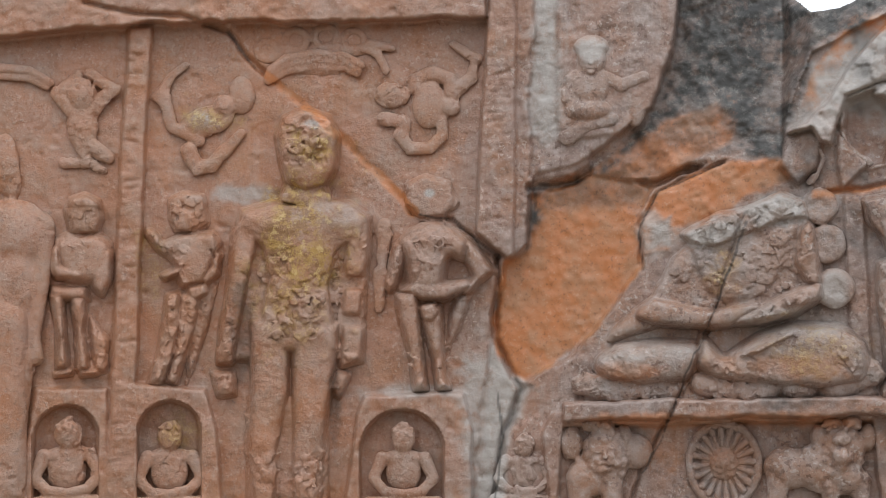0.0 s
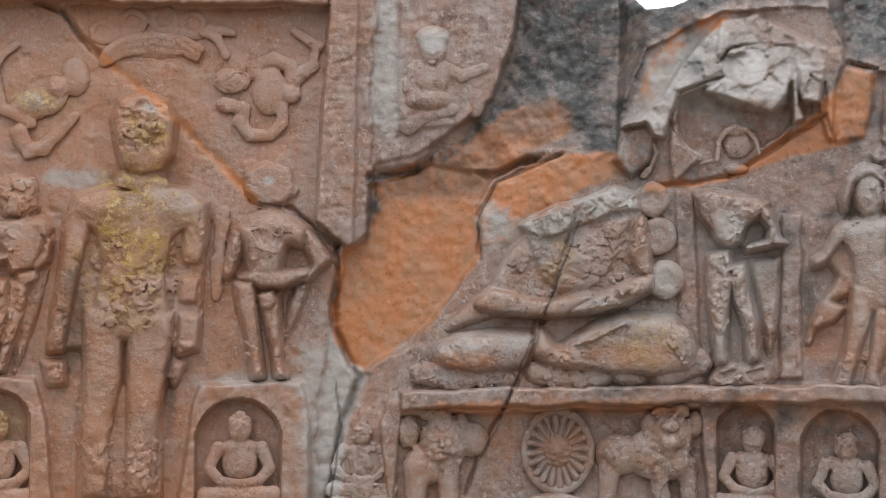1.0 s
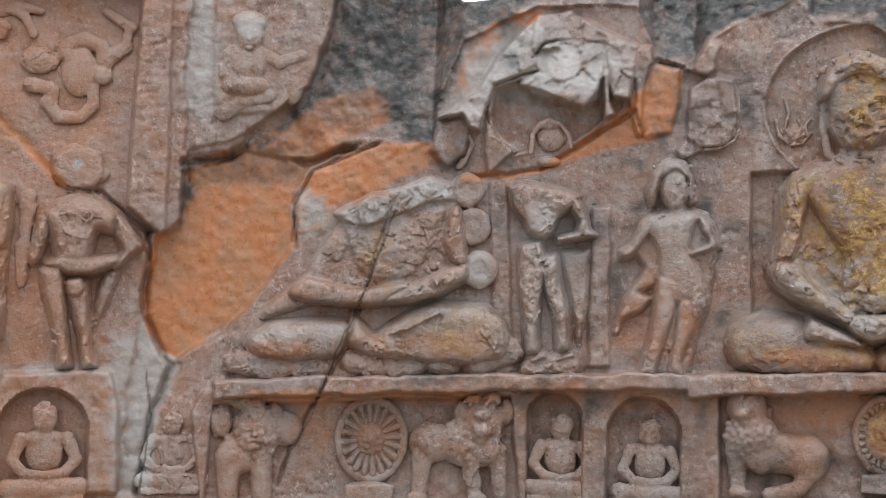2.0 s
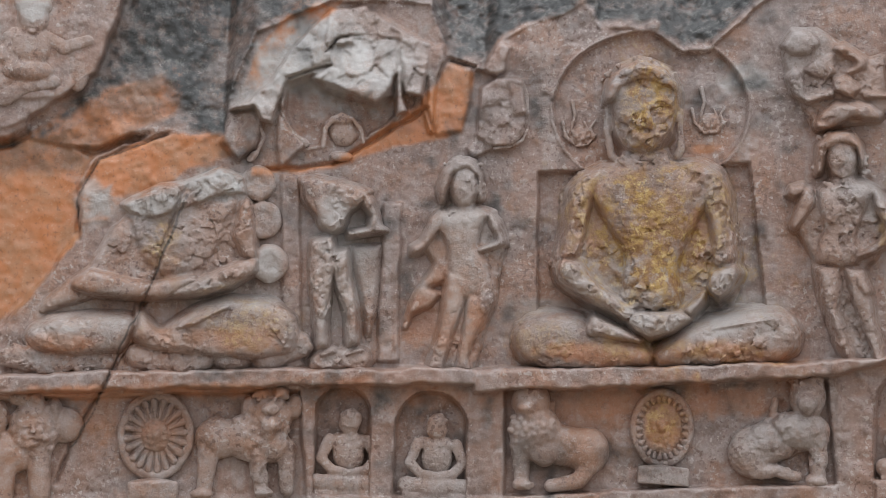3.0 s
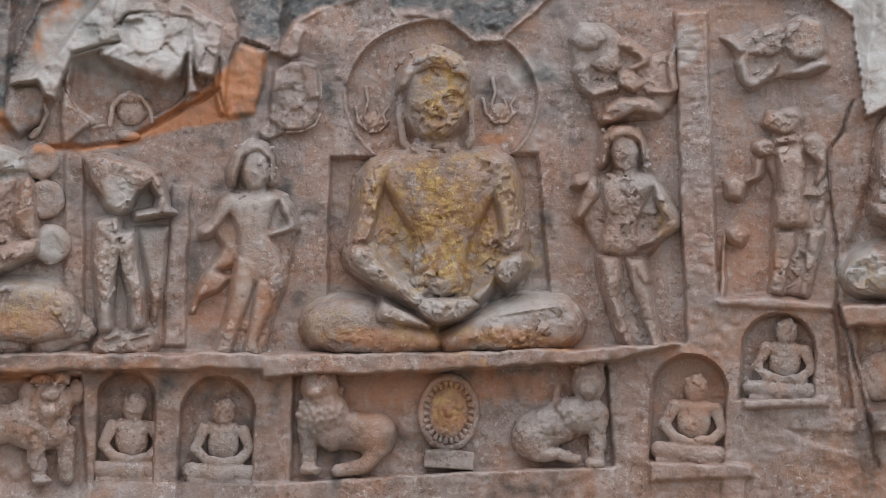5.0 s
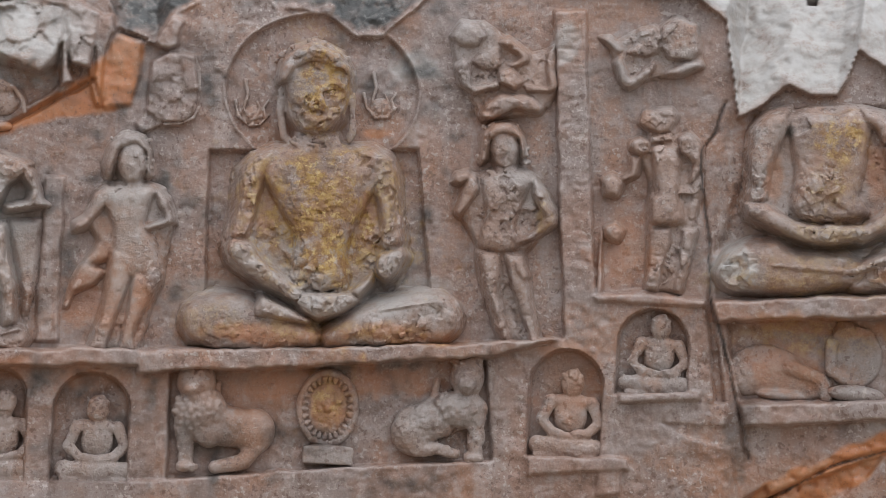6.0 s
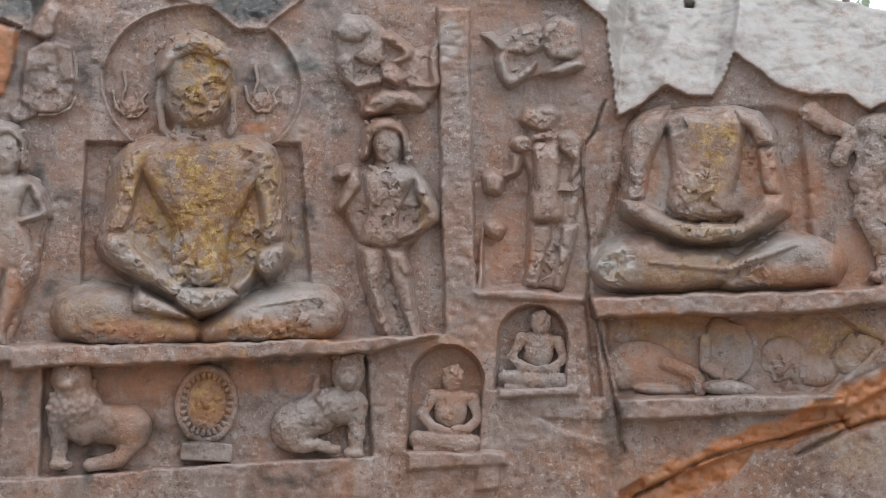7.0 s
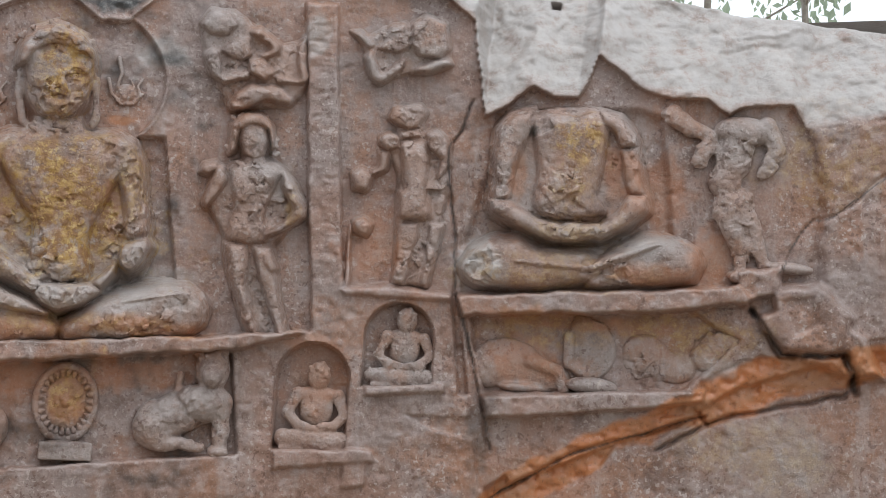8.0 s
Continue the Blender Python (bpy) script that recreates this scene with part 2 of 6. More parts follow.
# dark colour along the carved cracks: line and width
DARK_LINES = ([([4.761, 0.584, 4.729, 0.463, 4.683, 0.384, 4.689, 0.225, 4.734, -0.007, 4.755, -0.217, 4.824, -0.423, 4.888, -0.630, 4.947, -0.838], 0.010), ([5.948, -0.178, 6.023, -0.264, 6.080, -0.346, 6.232, -0.339, 6.320, -0.319], 0.02), ([6.316, -0.324, 6.359, -0.385, 6.375, -0.453], 0.024), ([4.945, -1.051, 5.258, -0.836, 5.576, -0.714, 5.800, -0.619], 0.008), ([6.412, 0.398, 6.339, 0.314, 6.238, 0.216, 6.149, 0.193, 6.091, 0.091, 6.043, -0.038], 0.006), ([1.237, 0.108, 1.184, -0.058, 1.132, -0.200, 1.087, -0.306, 1.042, -0.413, 0.928, -0.698, 0.826, -0.912], 0.010), ([-0.884, 0.910, -0.804, 0.795, -0.776, 0.754], 0.014), ([-0.104, 0.132, 0.038, 0.120, 0.132, 0.026, 0.250, -0.049], 0.010)]
    + [([0.356, 0.250, 0.531, 0.284], 0.02), ([0.379, 0.238, 0.344, 0.002], 0.018), ([0.820, -0.091, 0.808, 0.096, 0.888, 0.235, 1.147, 0.353], 0.009), ([0.222, -0.587, 0.250, -0.775, 0.203, -1.082], 0.012)])
CRACK_LINE = [-0.735, 0.727, -0.526, 0.554, -0.292, 0.332, -0.127, 0.144]


def stains_and_light(u, v, d):
    """Four masks, one per kind of stain or painted light, at places on the rock."""
    n1, n2 = grain(u, v, d, 0.16, 4, 11), grain(u, v, d, 0.035, 3, 17)
    uu, vv = u + 0.025 * grain(u, v, d, 0.09, 3, 21), v + 0.025 * grain(u, v, d, 0.09, 3, 23)
    out = np.zeros((4,) + u.shape)
    for kind, strength, cu, cv, ru, rv in BLOBS:
        q = ((u - cu) / ru) ** 2 + ((v - cv) / rv) ** 2
        near = q < 4.5
        fall = np.exp(-q[near] * 0.9)
        out[kind][near] = np.maximum(out[kind][near], strength * step(0.18, 0.75, fall + 0.45 * n1[near] + 0.35 * n2[near]))
    for pts, s in ((ORANGE_PATCH, 1.0), (ORANGE_HEAD, 1.0), (ORANGE_TOP, 0.95), (ORANGE_RIM, 0.95), (ORANGE_LOW, 1.0), (ORANGE_HOLLOW, 0.85)):
        sd = outline_distance(uu, vv, pts)
        out[ORANGE] = np.maximum(out[ORANGE], s * step(0.012, -0.012, sd))
    out[ORANGE] = np.maximum(out[ORANGE], 1.0 * step(0.034, 0.012, line_distance(0.6 * uu + 0.4 * u, 0.6 * vv + 0.4 * v, CRACK_LINE) + 0.004 * n2))
    # over the orange hollow the black paints lichen and the hollow's own shade
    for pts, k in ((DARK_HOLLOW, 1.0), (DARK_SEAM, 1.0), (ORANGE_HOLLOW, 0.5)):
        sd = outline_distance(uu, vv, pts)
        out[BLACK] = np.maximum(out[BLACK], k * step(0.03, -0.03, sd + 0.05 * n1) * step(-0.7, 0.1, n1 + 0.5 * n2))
    for pts, w in DARK_LINES:
        sd = line_distance(0.5 * (u + uu), 0.5 * (v + vv), pts)
        out[BLACK] = np.maximum(out[BLACK], 0.75 * step(0.6 * w, 0.15 * w, sd + 0.35 * w * n2 + 0.25 * w * n1))
    warm = step(0.8, -0.6, u) * (0.50 + 0.16 * n1 + 0.05 * n2)
    out[ORANGE] = np.maximum(out[ORANGE], warm)
    for pts, k in PALE_STRIPS + [(CANOPY_PALE, 0.35)]:
        sd = outline_distance(uu, vv, pts)
        out[PALE] = np.maximum(out[PALE], k * step(0.015, -0.02, sd + 0.015 * n1))
        out[ORANGE] *= 1 - 0.8 * step(0.01, -0.02, sd)
    return out


# ---- materials ----
def mixer(nt, fac, a, b):
    m = nt.nodes.new("ShaderNodeMix")
    m.data_type = 'RGBA'
    for sock, val in ((0, fac), (6, a), (7, b)):
        if isinstance(val, (tuple, float, int)):
            m.inputs[sock].default_value = val
        else:
            nt.links.new(val, m.inputs[sock])
    return m.outputs[2]


def noise_node(nt, coord, scale, detail=6.0, rough=0.6):
    n = nt.nodes.new("ShaderNodeTexNoise")
    n.inputs["Scale"].default_value, n.inputs["Detail"].default_value, n.inputs["Roughness"].default_value = scale, detail, rough
    nt.links.new(coord, n.inputs["Vector"])
    return n.outputs[0]


def ramp(nt, fac, lo, hi, a=0.0, b=1.0):
    r = nt.nodes.new("ShaderNodeMapRange")
    r.interpolation_type = 'SMOOTHSTEP'
    for i, val in enumerate((lo, hi, a, b)):
        r.inputs[1 + i].default_value = val
    nt.links.new(fac, r.inputs[0])
    return r.outputs[0]


def arith(nt, op, a, b):
    m = nt.nodes.new("ShaderNodeMath")
    m.operation = op
    for i, val in enumerate((a, b)):
        if isinstance(val, (float, int)):
            m.inputs[i].default_value = val
        else:
            nt.links.new(val, m.inputs[i])
    return m.outputs[0]


def sandstone(name, tone_a, tone_b, bump=0.5):
    mat = bpy.data.materials.new(name)
    mat.use_nodes = True
    nt = mat.node_tree
    bsdf = nt.nodes["Principled BSDF"]
    pos = nt.nodes.new("ShaderNodeNewGeometry").outputs["Position"]
    broad = noise_node(nt, pos, 2.2, 5, 0.62)
    mid = noise_node(nt, pos, 14.0, 8, 0.68)
    fine = noise_node(nt, pos, 90.0, 5, 0.7)
    blotch = noise_node(nt, pos, 5.5, 9, 0.72)
    rusty = noise_node(nt, pos, 3.3, 7, 0.7)
    streaks = nt.nodes.new("ShaderNodeMapping")
    streaks.inputs["Scale"].default_value = (9.0, 9.0, 1.3)
    nt.links.new(pos, streaks.inputs["Vector"])
    runs = noise_node(nt, streaks.outputs[0], 1.0, 7, 0.65)
    col = mixer(nt, ramp(nt, broad, 0.38, 0.62), tone_a, tone_b)
    col = mixer(nt, ramp(nt, rusty, 0.49, 0.63, 0.0, 0.66), col, (0.30, 0.15, 0.085, 1))
    col = mixer(nt, ramp(nt, blotch, 0.48, 0.36, 0.0, 0.62), col, (0.12, 0.072, 0.055, 1))
    col = mixer(nt, ramp(nt, runs, 0.52, 0.66, 0.0, 0.45), col, (0.35, 0.30, 0.28, 1))
    col = mixer(nt, ramp(nt, mid, 0.52, 0.63, 0.0, 0.34), col, (0.41, 0.355, 0.335, 1))
    col = mixer(nt, ramp(nt, mid, 0.46, 0.34, 0.0, 0.42), col, (0.125, 0.07, 0.05, 1))
    col = mixer(nt, ramp(nt, fine, 0.53, 0.66, 0.0, 0.28), col, (0.47, 0.41, 0.385, 1))
    col = mixer(nt, ramp(nt, fine, 0.45, 0.30, 0.0, 0.25), col, (0.09, 0.05, 0.035, 1))
    chips = noise_node(nt, pos, 46.0, 3, 0.55)
    zone = ramp(nt, noise_node(nt, pos, 3.7, 5, 0.65), 0.44, 0.56, 0.15, 1.0)
    col = mixer(nt, arith(nt, 'MULTIPLY', ramp(nt, chips, 0.60, 0.625, 0.0, 0.7), zone), col, (0.44, 0.37, 0.335, 1))
    col = mixer(nt, arith(nt, 'MULTIPLY', ramp(nt, chips, 0.40, 0.375, 0.0, 0.65), zone), col, (0.115, 0.06, 0.045, 1))
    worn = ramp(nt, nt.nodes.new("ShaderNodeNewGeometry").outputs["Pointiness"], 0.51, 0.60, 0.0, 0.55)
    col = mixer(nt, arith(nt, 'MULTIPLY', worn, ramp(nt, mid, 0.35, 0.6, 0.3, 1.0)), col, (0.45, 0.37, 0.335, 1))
    at = nt.nodes.new("ShaderNodeVertexColor")
    at.layer_name = "stain_light"
    sep = nt.nodes.new("ShaderNodeSeparateColor")
    nt.links.new(at.outputs["Color"], sep.inputs[0])
    gold, orange, black, pale_m = sep.outputs[0], sep.outputs[1], sep.outputs[2], at.outputs["Alpha"]
    orange_tone = mixer(nt, ramp(nt, noise_node(nt, pos, 7.0, 6, 0.7), 0.38, 0.66), (0.44, 0.165, 0.06, 1), (0.37, 0.185, 0.095, 1))
    speck = noise_node(nt, pos, 58.0, 5, 0.7)
    orange_tone = mixer(nt, ramp(nt, speck, 0.56, 0.66, 0, 0.6), orange_tone, (0.16, 0.07, 0.035, 1))
    orange_tone = mixer(nt, ramp(nt, speck, 0.42, 0.34, 0, 0.5), orange_tone, (0.50, 0.29, 0.19, 1))
    col = mixer(nt, orange, col, orange_tone)
    pale_tone = mixer(nt, ramp(nt, mid, 0.4, 0.65), (0.36, 0.325, 0.30, 1), (0.41, 0.385, 0.37, 1))
    col = mixer(nt, arith(nt, 'MULTIPLY', pale_m, ramp(nt, mid, 0.28, 0.5, 0.3, 1.0)), col, pale_tone)
    leafy = noise_node(nt, pos, 16.0, 9, 0.78)
    gold_tone = mixer(nt, ramp(nt, leafy, 0.47, 0.56), (0.23, 0.115, 0.042, 1), (0.38, 0.23, 0.065, 1))
    gold_tone = mixer(nt, ramp(nt, noise_node(nt, pos, 24.0, 8, 0.75), 0.54, 0.60, 0.0, 0.75), gold_tone, (0.55, 0.40, 0.16, 1))
    col = mixer(nt, arith(nt, 'MULTIPLY', gold, ramp(nt, noise_node(nt, pos, 11.0, 9, 0.75), 0.40, 0.54, 0.1, 1.0)), col, gold_tone)
    leafy_b = noise_node(nt, pos, 24.0, 9, 0.75)
    black_tone = mixer(nt, ramp(nt, leafy_b, 0.50, 0.66), (0.026, 0.024, 0.022, 1), (0.11, 0.104, 0.094, 1))
    col = mixer(nt, arith(nt, 'MULTIPLY', black, ramp(nt, mid, 0.3, 0.52, 0.55, 1.0)), col, black_tone)
    nt.links.new(col, bsdf.inputs["Base Color"])
    nt.links.new(ramp(nt, mid, 0.3, 0.7, 0.30, 0.54), bsdf.inputs["Roughness"])
    bsdf.inputs["Specular IOR Level"].default_value = 0.55
    b1 = nt.nodes.new("ShaderNodeBump")
    b1.inputs["Strength"].default_value, b1.inputs["Distance"].default_value = bump, 0.034
    gritty = noise_node(nt, pos, 34.0, 6, 0.62)
    height = arith(nt, 'ADD', arith(nt, 'MULTIPLY', mid, 0.55), arith(nt, 'ADD', arith(nt, 'MULTIPLY', gritty, 0.25), arith(nt, 'ADD', arith(nt, 'MULTIPLY', ramp(nt, chips, 0.595, 0.63, 0.0, 0.12), zone), arith(nt, 'MULTIPLY', fine, 0.08))))
    nt.links.new(height, b1.inputs["Height"])
    patchy = ramp(nt, noise_node(nt, pos, 4.2, 6, 0.65), 0.40, 0.58, 0.55 * bump, min(1.0, 1.2 * bump))
    nt.links.new(arith(nt, 'MULTIPLY', patchy, ramp(nt, orange, 0.6, 1.0, 1.0, 0.35)), b1.inputs["Strength"])
    nt.links.new(b1.outputs[0], bsdf.inputs["Normal"])
    return mat


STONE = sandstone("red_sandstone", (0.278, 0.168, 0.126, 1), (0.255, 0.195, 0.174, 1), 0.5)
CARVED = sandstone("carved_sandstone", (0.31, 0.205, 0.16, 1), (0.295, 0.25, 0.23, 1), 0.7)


def mesh_object(name, verts, quads, mat, parent=None, colours=None):
    """One smooth mesh object from world places and quads, with its origin at its lowest middle."""
    base = Vector((float(verts[:, 0].mean()), float(verts[:, 1].mean()), float(verts[:, 2].min())))
    me = bpy.data.meshes.new(name)
    me.vertices.add(len(verts))
    me.vertices.foreach_set("co", (verts - np.array(base)).astype(np.float32).ravel())
    me.loops.add(len(quads) * 4)
    me.loops.foreach_set("vertex_index", quads.astype(np.int32).ravel())
    me.polygons.add(len(quads))
    me.polygons.foreach_set("loop_start", np.arange(0, len(quads) * 4, 4, dtype=np.int32))
    me.polygons.foreach_set("use_smooth", np.ones(len(quads), dtype=bool))
    me.update(calc_edges=True)
    if colours is not None:
        at = me.color_attributes.new("stain_light", 'FLOAT_COLOR', 'POINT')
        at.data.foreach_set("color", colours.T.astype(np.float32).ravel())
    me.materials.append(mat)
    ob = new(name, me)
    ob.location = base
    if parent is not None:
        ob.parent = parent
        ob.location = base - parent.location
    return ob


# ---- sculpting: rounded volumes blended into one skin ----
def volume_skin(F, origin, h):
    """Quads round the zero level of a sampled distance field."""
    inside = F < 0
    nx, ny, nz = F.shape
    corner = [(a, b, c) for a in (0, 1) for b in (0, 1) for c in (0, 1)]
    cnt = sum(inside[a:nx - 1 + a, b:ny - 1 + b, c:nz - 1 + c].astype(np.int8) for a, b, c in corner)
    cells = np.argwhere((cnt > 0) & (cnt < 8))
    ids = np.full((nx - 1, ny - 1, nz - 1), -1, dtype=np.int64)
    ids[tuple(cells.T)] = np.arange(len(cells))
    acc, num = np.zeros((len(cells), 3)), np.zeros(len(cells))
    for i, a in enumerate(corner):
        for b in corner[i + 1:]:
            if sum(p != q for p, q in zip(a, b)) != 1:
                continue
            fa, fb = F[tuple((cells + a).T)], F[tuple((cells + b).T)]
            cross = (fa < 0) != (fb < 0)
            q = np.where(cross, fa / np.where(cross, fa - fb, 1), 0)[:, None]
            acc += np.where(cross[:, None], np.array(a) + q * (np.array(b) - np.array(a)), 0)
            num += cross
    verts = (cells + acc / num[:, None]) * h + origin
    quads = []
    for ax in range(3):
        o1, o2 = [(1, 2), (2, 0), (0, 1)][ax]
        sl0 = [slice(1, -1)] * 3
        sl1 = [slice(1, -1)] * 3
        sl0[ax], sl1[ax] = slice(0, -1), slice(1, None)
        A, B = inside[tuple(sl0)], inside[tuple(sl1)]
        for flip in (False, True):
            e = np.argwhere(~A & B if flip else A & ~B) + 1
            e[:, ax] -= 1
            d1, d2 = np.zeros(3, int), np.zeros(3, int)
            d1[o1], d2[o2] = 1, 1
            ring = [ids[tuple((e - d1 - d2).T)], ids[tuple((e - d2).T)], ids[tuple(e.T)], ids[tuple((e - d1).T)]]
            if flip:
                ring.reverse()
            quads.append(np.stack(ring, -1))
    return verts, np.concatenate(quads)


def soften(field, cells):
    """Round off a height map by averaging it over a few cells, three times."""
    for turn in range(3):
        for axis in (0, 1):
            pad = [(0, 0), (0, 0)]
            pad[axis] = (cells, cells)
            wide = np.pad(field, pad, mode="edge")
            total = sum(np.take(wide, np.arange(k, k + field.shape[axis]), axis) for k in range(2 * cells + 1))
            field = total / (2 * cells + 1)
    return field


def sculpt(name, prims, h=0.008, blend=0.02, rough=0.006, mat=None, parent=None, floor=-0.05, seed=3, flat=1.0):
    """Blend volumes, given along, up and out of the rock, into one carved mesh. prims:
    ('e', u, v, d, ru, rv, rd, turn)      ellipsoid
    ('b', u, v, d, hu, hv, hd, turn)      rounded block
    ('t', u, v, d, R, r, squash)          ring lying on the rock
    (r0, r1, d0, d1, u, v, u, v, ...)     limb that tapers along a line
    ('p', top, edge, u, v, u, v, ...)     low relief inside an outline, rounded over its edge
    ('k', r, u, v, u, v, ...)             slit along a line through the whole depth
    'x' before any of them cuts it away."""
    boxes = []
    for p in prims:
        q = p[1:] if p[0] == 'x' else p
        if q[0] in ('e', 'b'):
            s = max(q[4], q[5])
            boxes.append((q[1] - s, q[1] + s, q[2] - s, q[2] + s, q[3] - q[6], q[3] + q[6]))
        elif q[0] == 'p':
            boxes.append((min(q[3::2]) - 0.04, max(q[3::2]) + 0.04, min(q[4::2]) - 0.04, max(q[4::2]) + 0.04, floor, q[1]))
        elif q[0] == 'k':
            us, vs = q[2::2], q[3::2]
            boxes.append((min(us) - q[1], max(us) + q[1], min(vs) - q[1], max(vs) + q[1], -0.1, 0.4))
        elif q[0] == 't':
            s = q[4] + q[5]
            boxes.append((q[1] - s, q[1] + s, q[2] - s, q[2] + s, q[3] - q[5], q[3] + q[5]))
        else:
            r = max(q[0], q[1])
            us, vs = q[4::2], q[5::2]
            boxes.append((min(us) - r, max(us) + r, min(vs) - r, max(vs) + r, min(q[2], q[3]) - r, max(q[2], q[3]) + r))
    solid = [b for b, p in zip(boxes, prims) if p[0] != 'x']
    lo = np.array([min(b[0] for b in solid), min(b[2] for b in solid), floor]) - 3 * h
    hi = np.array([max(b[1] for b in solid), max(b[3] for b in solid), max(b[5] for b in solid)]) + 3 * h
    n = np.ceil((hi - lo) / h).astype(int) + 1
    F = np.full(tuple(n), 0.2)
    axes = [lo[i] + h * np.arange(n[i]) for i in range(3)]
    for p, bx in zip(prims, boxes):
        cut = p[0] == 'x'
        q = p[1:] if cut else p
        m = blend * 1.5 + 0.02
        rng = [slice(max(0, int((bx[2 * i] - m - lo[i]) / h)), max(0, int((bx[2 * i + 1] + m - lo[i]) / h) + 2)) for i in range(3)]
        X, Y, Z = np.meshgrid(*[axes[i][rng[i]] for i in range(3)], indexing="ij")
        if X.size == 0:
            continue
        if q[0] in ('e', 'b'):
            a = radians(q[7]) if len(q) > 7 else 0.0
            x0, y0, z = X - q[1], Y - q[2], Z - q[3]
            x, y = x0 * math.cos(a) + y0 * math.sin(a), -x0 * math.sin(a) + y0 * math.cos(a)
            if q[0] == 'e':
                k0 = np.sqrt((x / q[4]) ** 2 + (y / q[5]) ** 2 + (z / q[6]) ** 2) + 1e-6
                k1 = np.sqrt((x / q[4] ** 2) ** 2 + (y / q[5] ** 2) ** 2 + (z / q[6] ** 2) ** 2) + 1e-6
                D = k0 * (k0 - 1) / k1
            else:
                r = 0.25 * min(q[4], q[5], q[6])
                ax_, ay_, az_ = np.abs(x) - q[4] + r, np.abs(y) - q[5] + r, np.abs(z) - q[6] + r
                D = np.sqrt(np.maximum(ax_, 0) ** 2 + np.maximum(ay_, 0) ** 2 + np.maximum(az_, 0) ** 2) + np.minimum(np.maximum(np.maximum(ax_, ay_), az_), 0) - r
        elif q[0] == 'p':
            flatwise = outline_distance(X[:, :, 0], Y[:, :, 0], q[3:])
            crown = soften(q[1] * (flatwise < 0) * (0.5 + 0.5 * np.sqrt(1 - (1 - np.clip(-flatwise / q[2], 0, 1)) ** 2)), max(1, int(round(min(q[2] * 0.2, 0.009) / h))))
            D = np.maximum(0.7 * (Z - (crown - 2.0 * np.maximum(flatwise - 0.004, 0))[:, :, None]), -0.06)
        elif q[0] == 'k':
            wob = 0.006 * grain(X, Y, Z * 0.3, 0.04, 2, seed)
            D = line_distance(X + wob, Y - wob, q[2:]) - q[1]
        elif q[0] == 't':
            x, y, z = X - q[1], (Y - q[2]) / (q[6] if len(q) > 6 else 1.0), Z - q[3]
            D = np.hypot(np.hypot(x, y) - q[4], z) - q[5]
        else:
            pts = np.array(q[4:], float).reshape(-1, 2)
            lens = np.concatenate([[0], np.cumsum(np.hypot(*np.diff(pts, axis=0).T))])
            f = lens / max(lens[-1], 1e-9)
            D = np.full(X.shape, 1e9)
            for i in range(len(pts) - 1):
                a = np.array([*pts[i], q[2] + (q[3] - q[2]) * f[i]])
                e = np.array([*pts[i + 1], q[2] + (q[3] - q[2]) * f[i + 1]]) - a
                x, y, z = X - a[0], Y - a[1], Z - a[2]
                s = np.clip((x * e[0] + y * e[1] + z * e[2]) / (e @ e + 1e-12), 0, 1)
                r = q[0] + (q[1] - q[0]) * (f[i] + (f[i + 1] - f[i]) * s)
                D = np.minimum(D, np.sqrt((x - e[0] * s) ** 2 + (y - e[1] * s) ** 2 + (z - e[2] * s) ** 2) - r)
        old = F[tuple(rng)]
        if q[0] == 'k':
            F[tuple(rng)] = old + 0.02 * np.exp(-((D + q[1]) / q[1]) ** 2)
        elif cut:
            D = -D
            kk = blend * 0.35
            w = np.maximum(kk - np.abs(old - D), 0) / kk
            F[tuple(rng)] = np.maximum(old, D) + w * w * kk * 0.25
        else:
            w = np.maximum(blend - np.abs(old - D), 0) / blend
            F[tuple(rng)] = np.minimum(old, D) - w * w * blend * 0.25
    near = np.abs(F) < 0.035
    gi = np.argwhere(near)
    gx, gy, gz = (lo[i] + h * gi[:, i] for i in range(3))
    lumps = grain(gx, gy, gz, 0.085, 3, seed)
    pits = np.maximum(grain(gx, gy, gz, 0.022, 3, seed + 5) - 0.12, 0)
    patch = step(-0.12, 0.25, grain(gx, gy, gz, 0.18, 2, seed + 13))
    flake = np.zeros_like(gx)
    broken = patch > 0.04
    bx, by, bz = gx[broken], gy[broken], gz[broken]
    bx, by = bx + 0.006 * lumps[broken], by - 0.006 * lumps[broken]
    flake[broken] = np.clip(0.5 * facets(bx, by, bz, 0.075, seed + 20) + 0.4 * facets(bx, by, bz, 0.034, seed + 30), -0.7, 0.7)
    F[near] += rough * (0.4 * lumps + 1.5 * patch * flake + (0.4 + 0.9 * patch) * pits)
    for i in range(3):
        sl = [slice(None)] * 3
        sl[i] = 0
        F[tuple(sl)] = np.maximum(F[tuple(sl)], h * 0.5)
        sl[i] = -1
        F[tuple(sl)] = np.maximum(F[tuple(sl)], h * 0.5)
    verts, quads = volume_skin(F, lo, h)
    cols = stains_and_light(verts[:, 0], verts[:, 1], verts[:, 2])
    verts[:, 2] = np.where(verts[:, 2] > 0, verts[:, 2] * flat * 0.78, verts[:, 2])
    return mesh_object(name, on_rock(verts[:, 0], verts[:, 1], verts[:, 2]), quads, mat or CARVED, parent, cols)


# ---- the rock face itself ----
fine_u = np.arange(-2.0, 6.75, 0.0075)
U1 = np.concatenate([np.arange(-6.0, -2.0, 0.08), fine_u, np.arange(6.75, 9.5, 0.08)])
V1 = np.concatenate([np.arange(-2.7, -1.1, 0.08), np.arange(-1.1, 1.3, 0.0075), np.arange(1.3, 2.6, 0.05)])
U, V = np.meshgrid(U1, V1, indexing="ij")
Z0 = np.zeros_like(U)
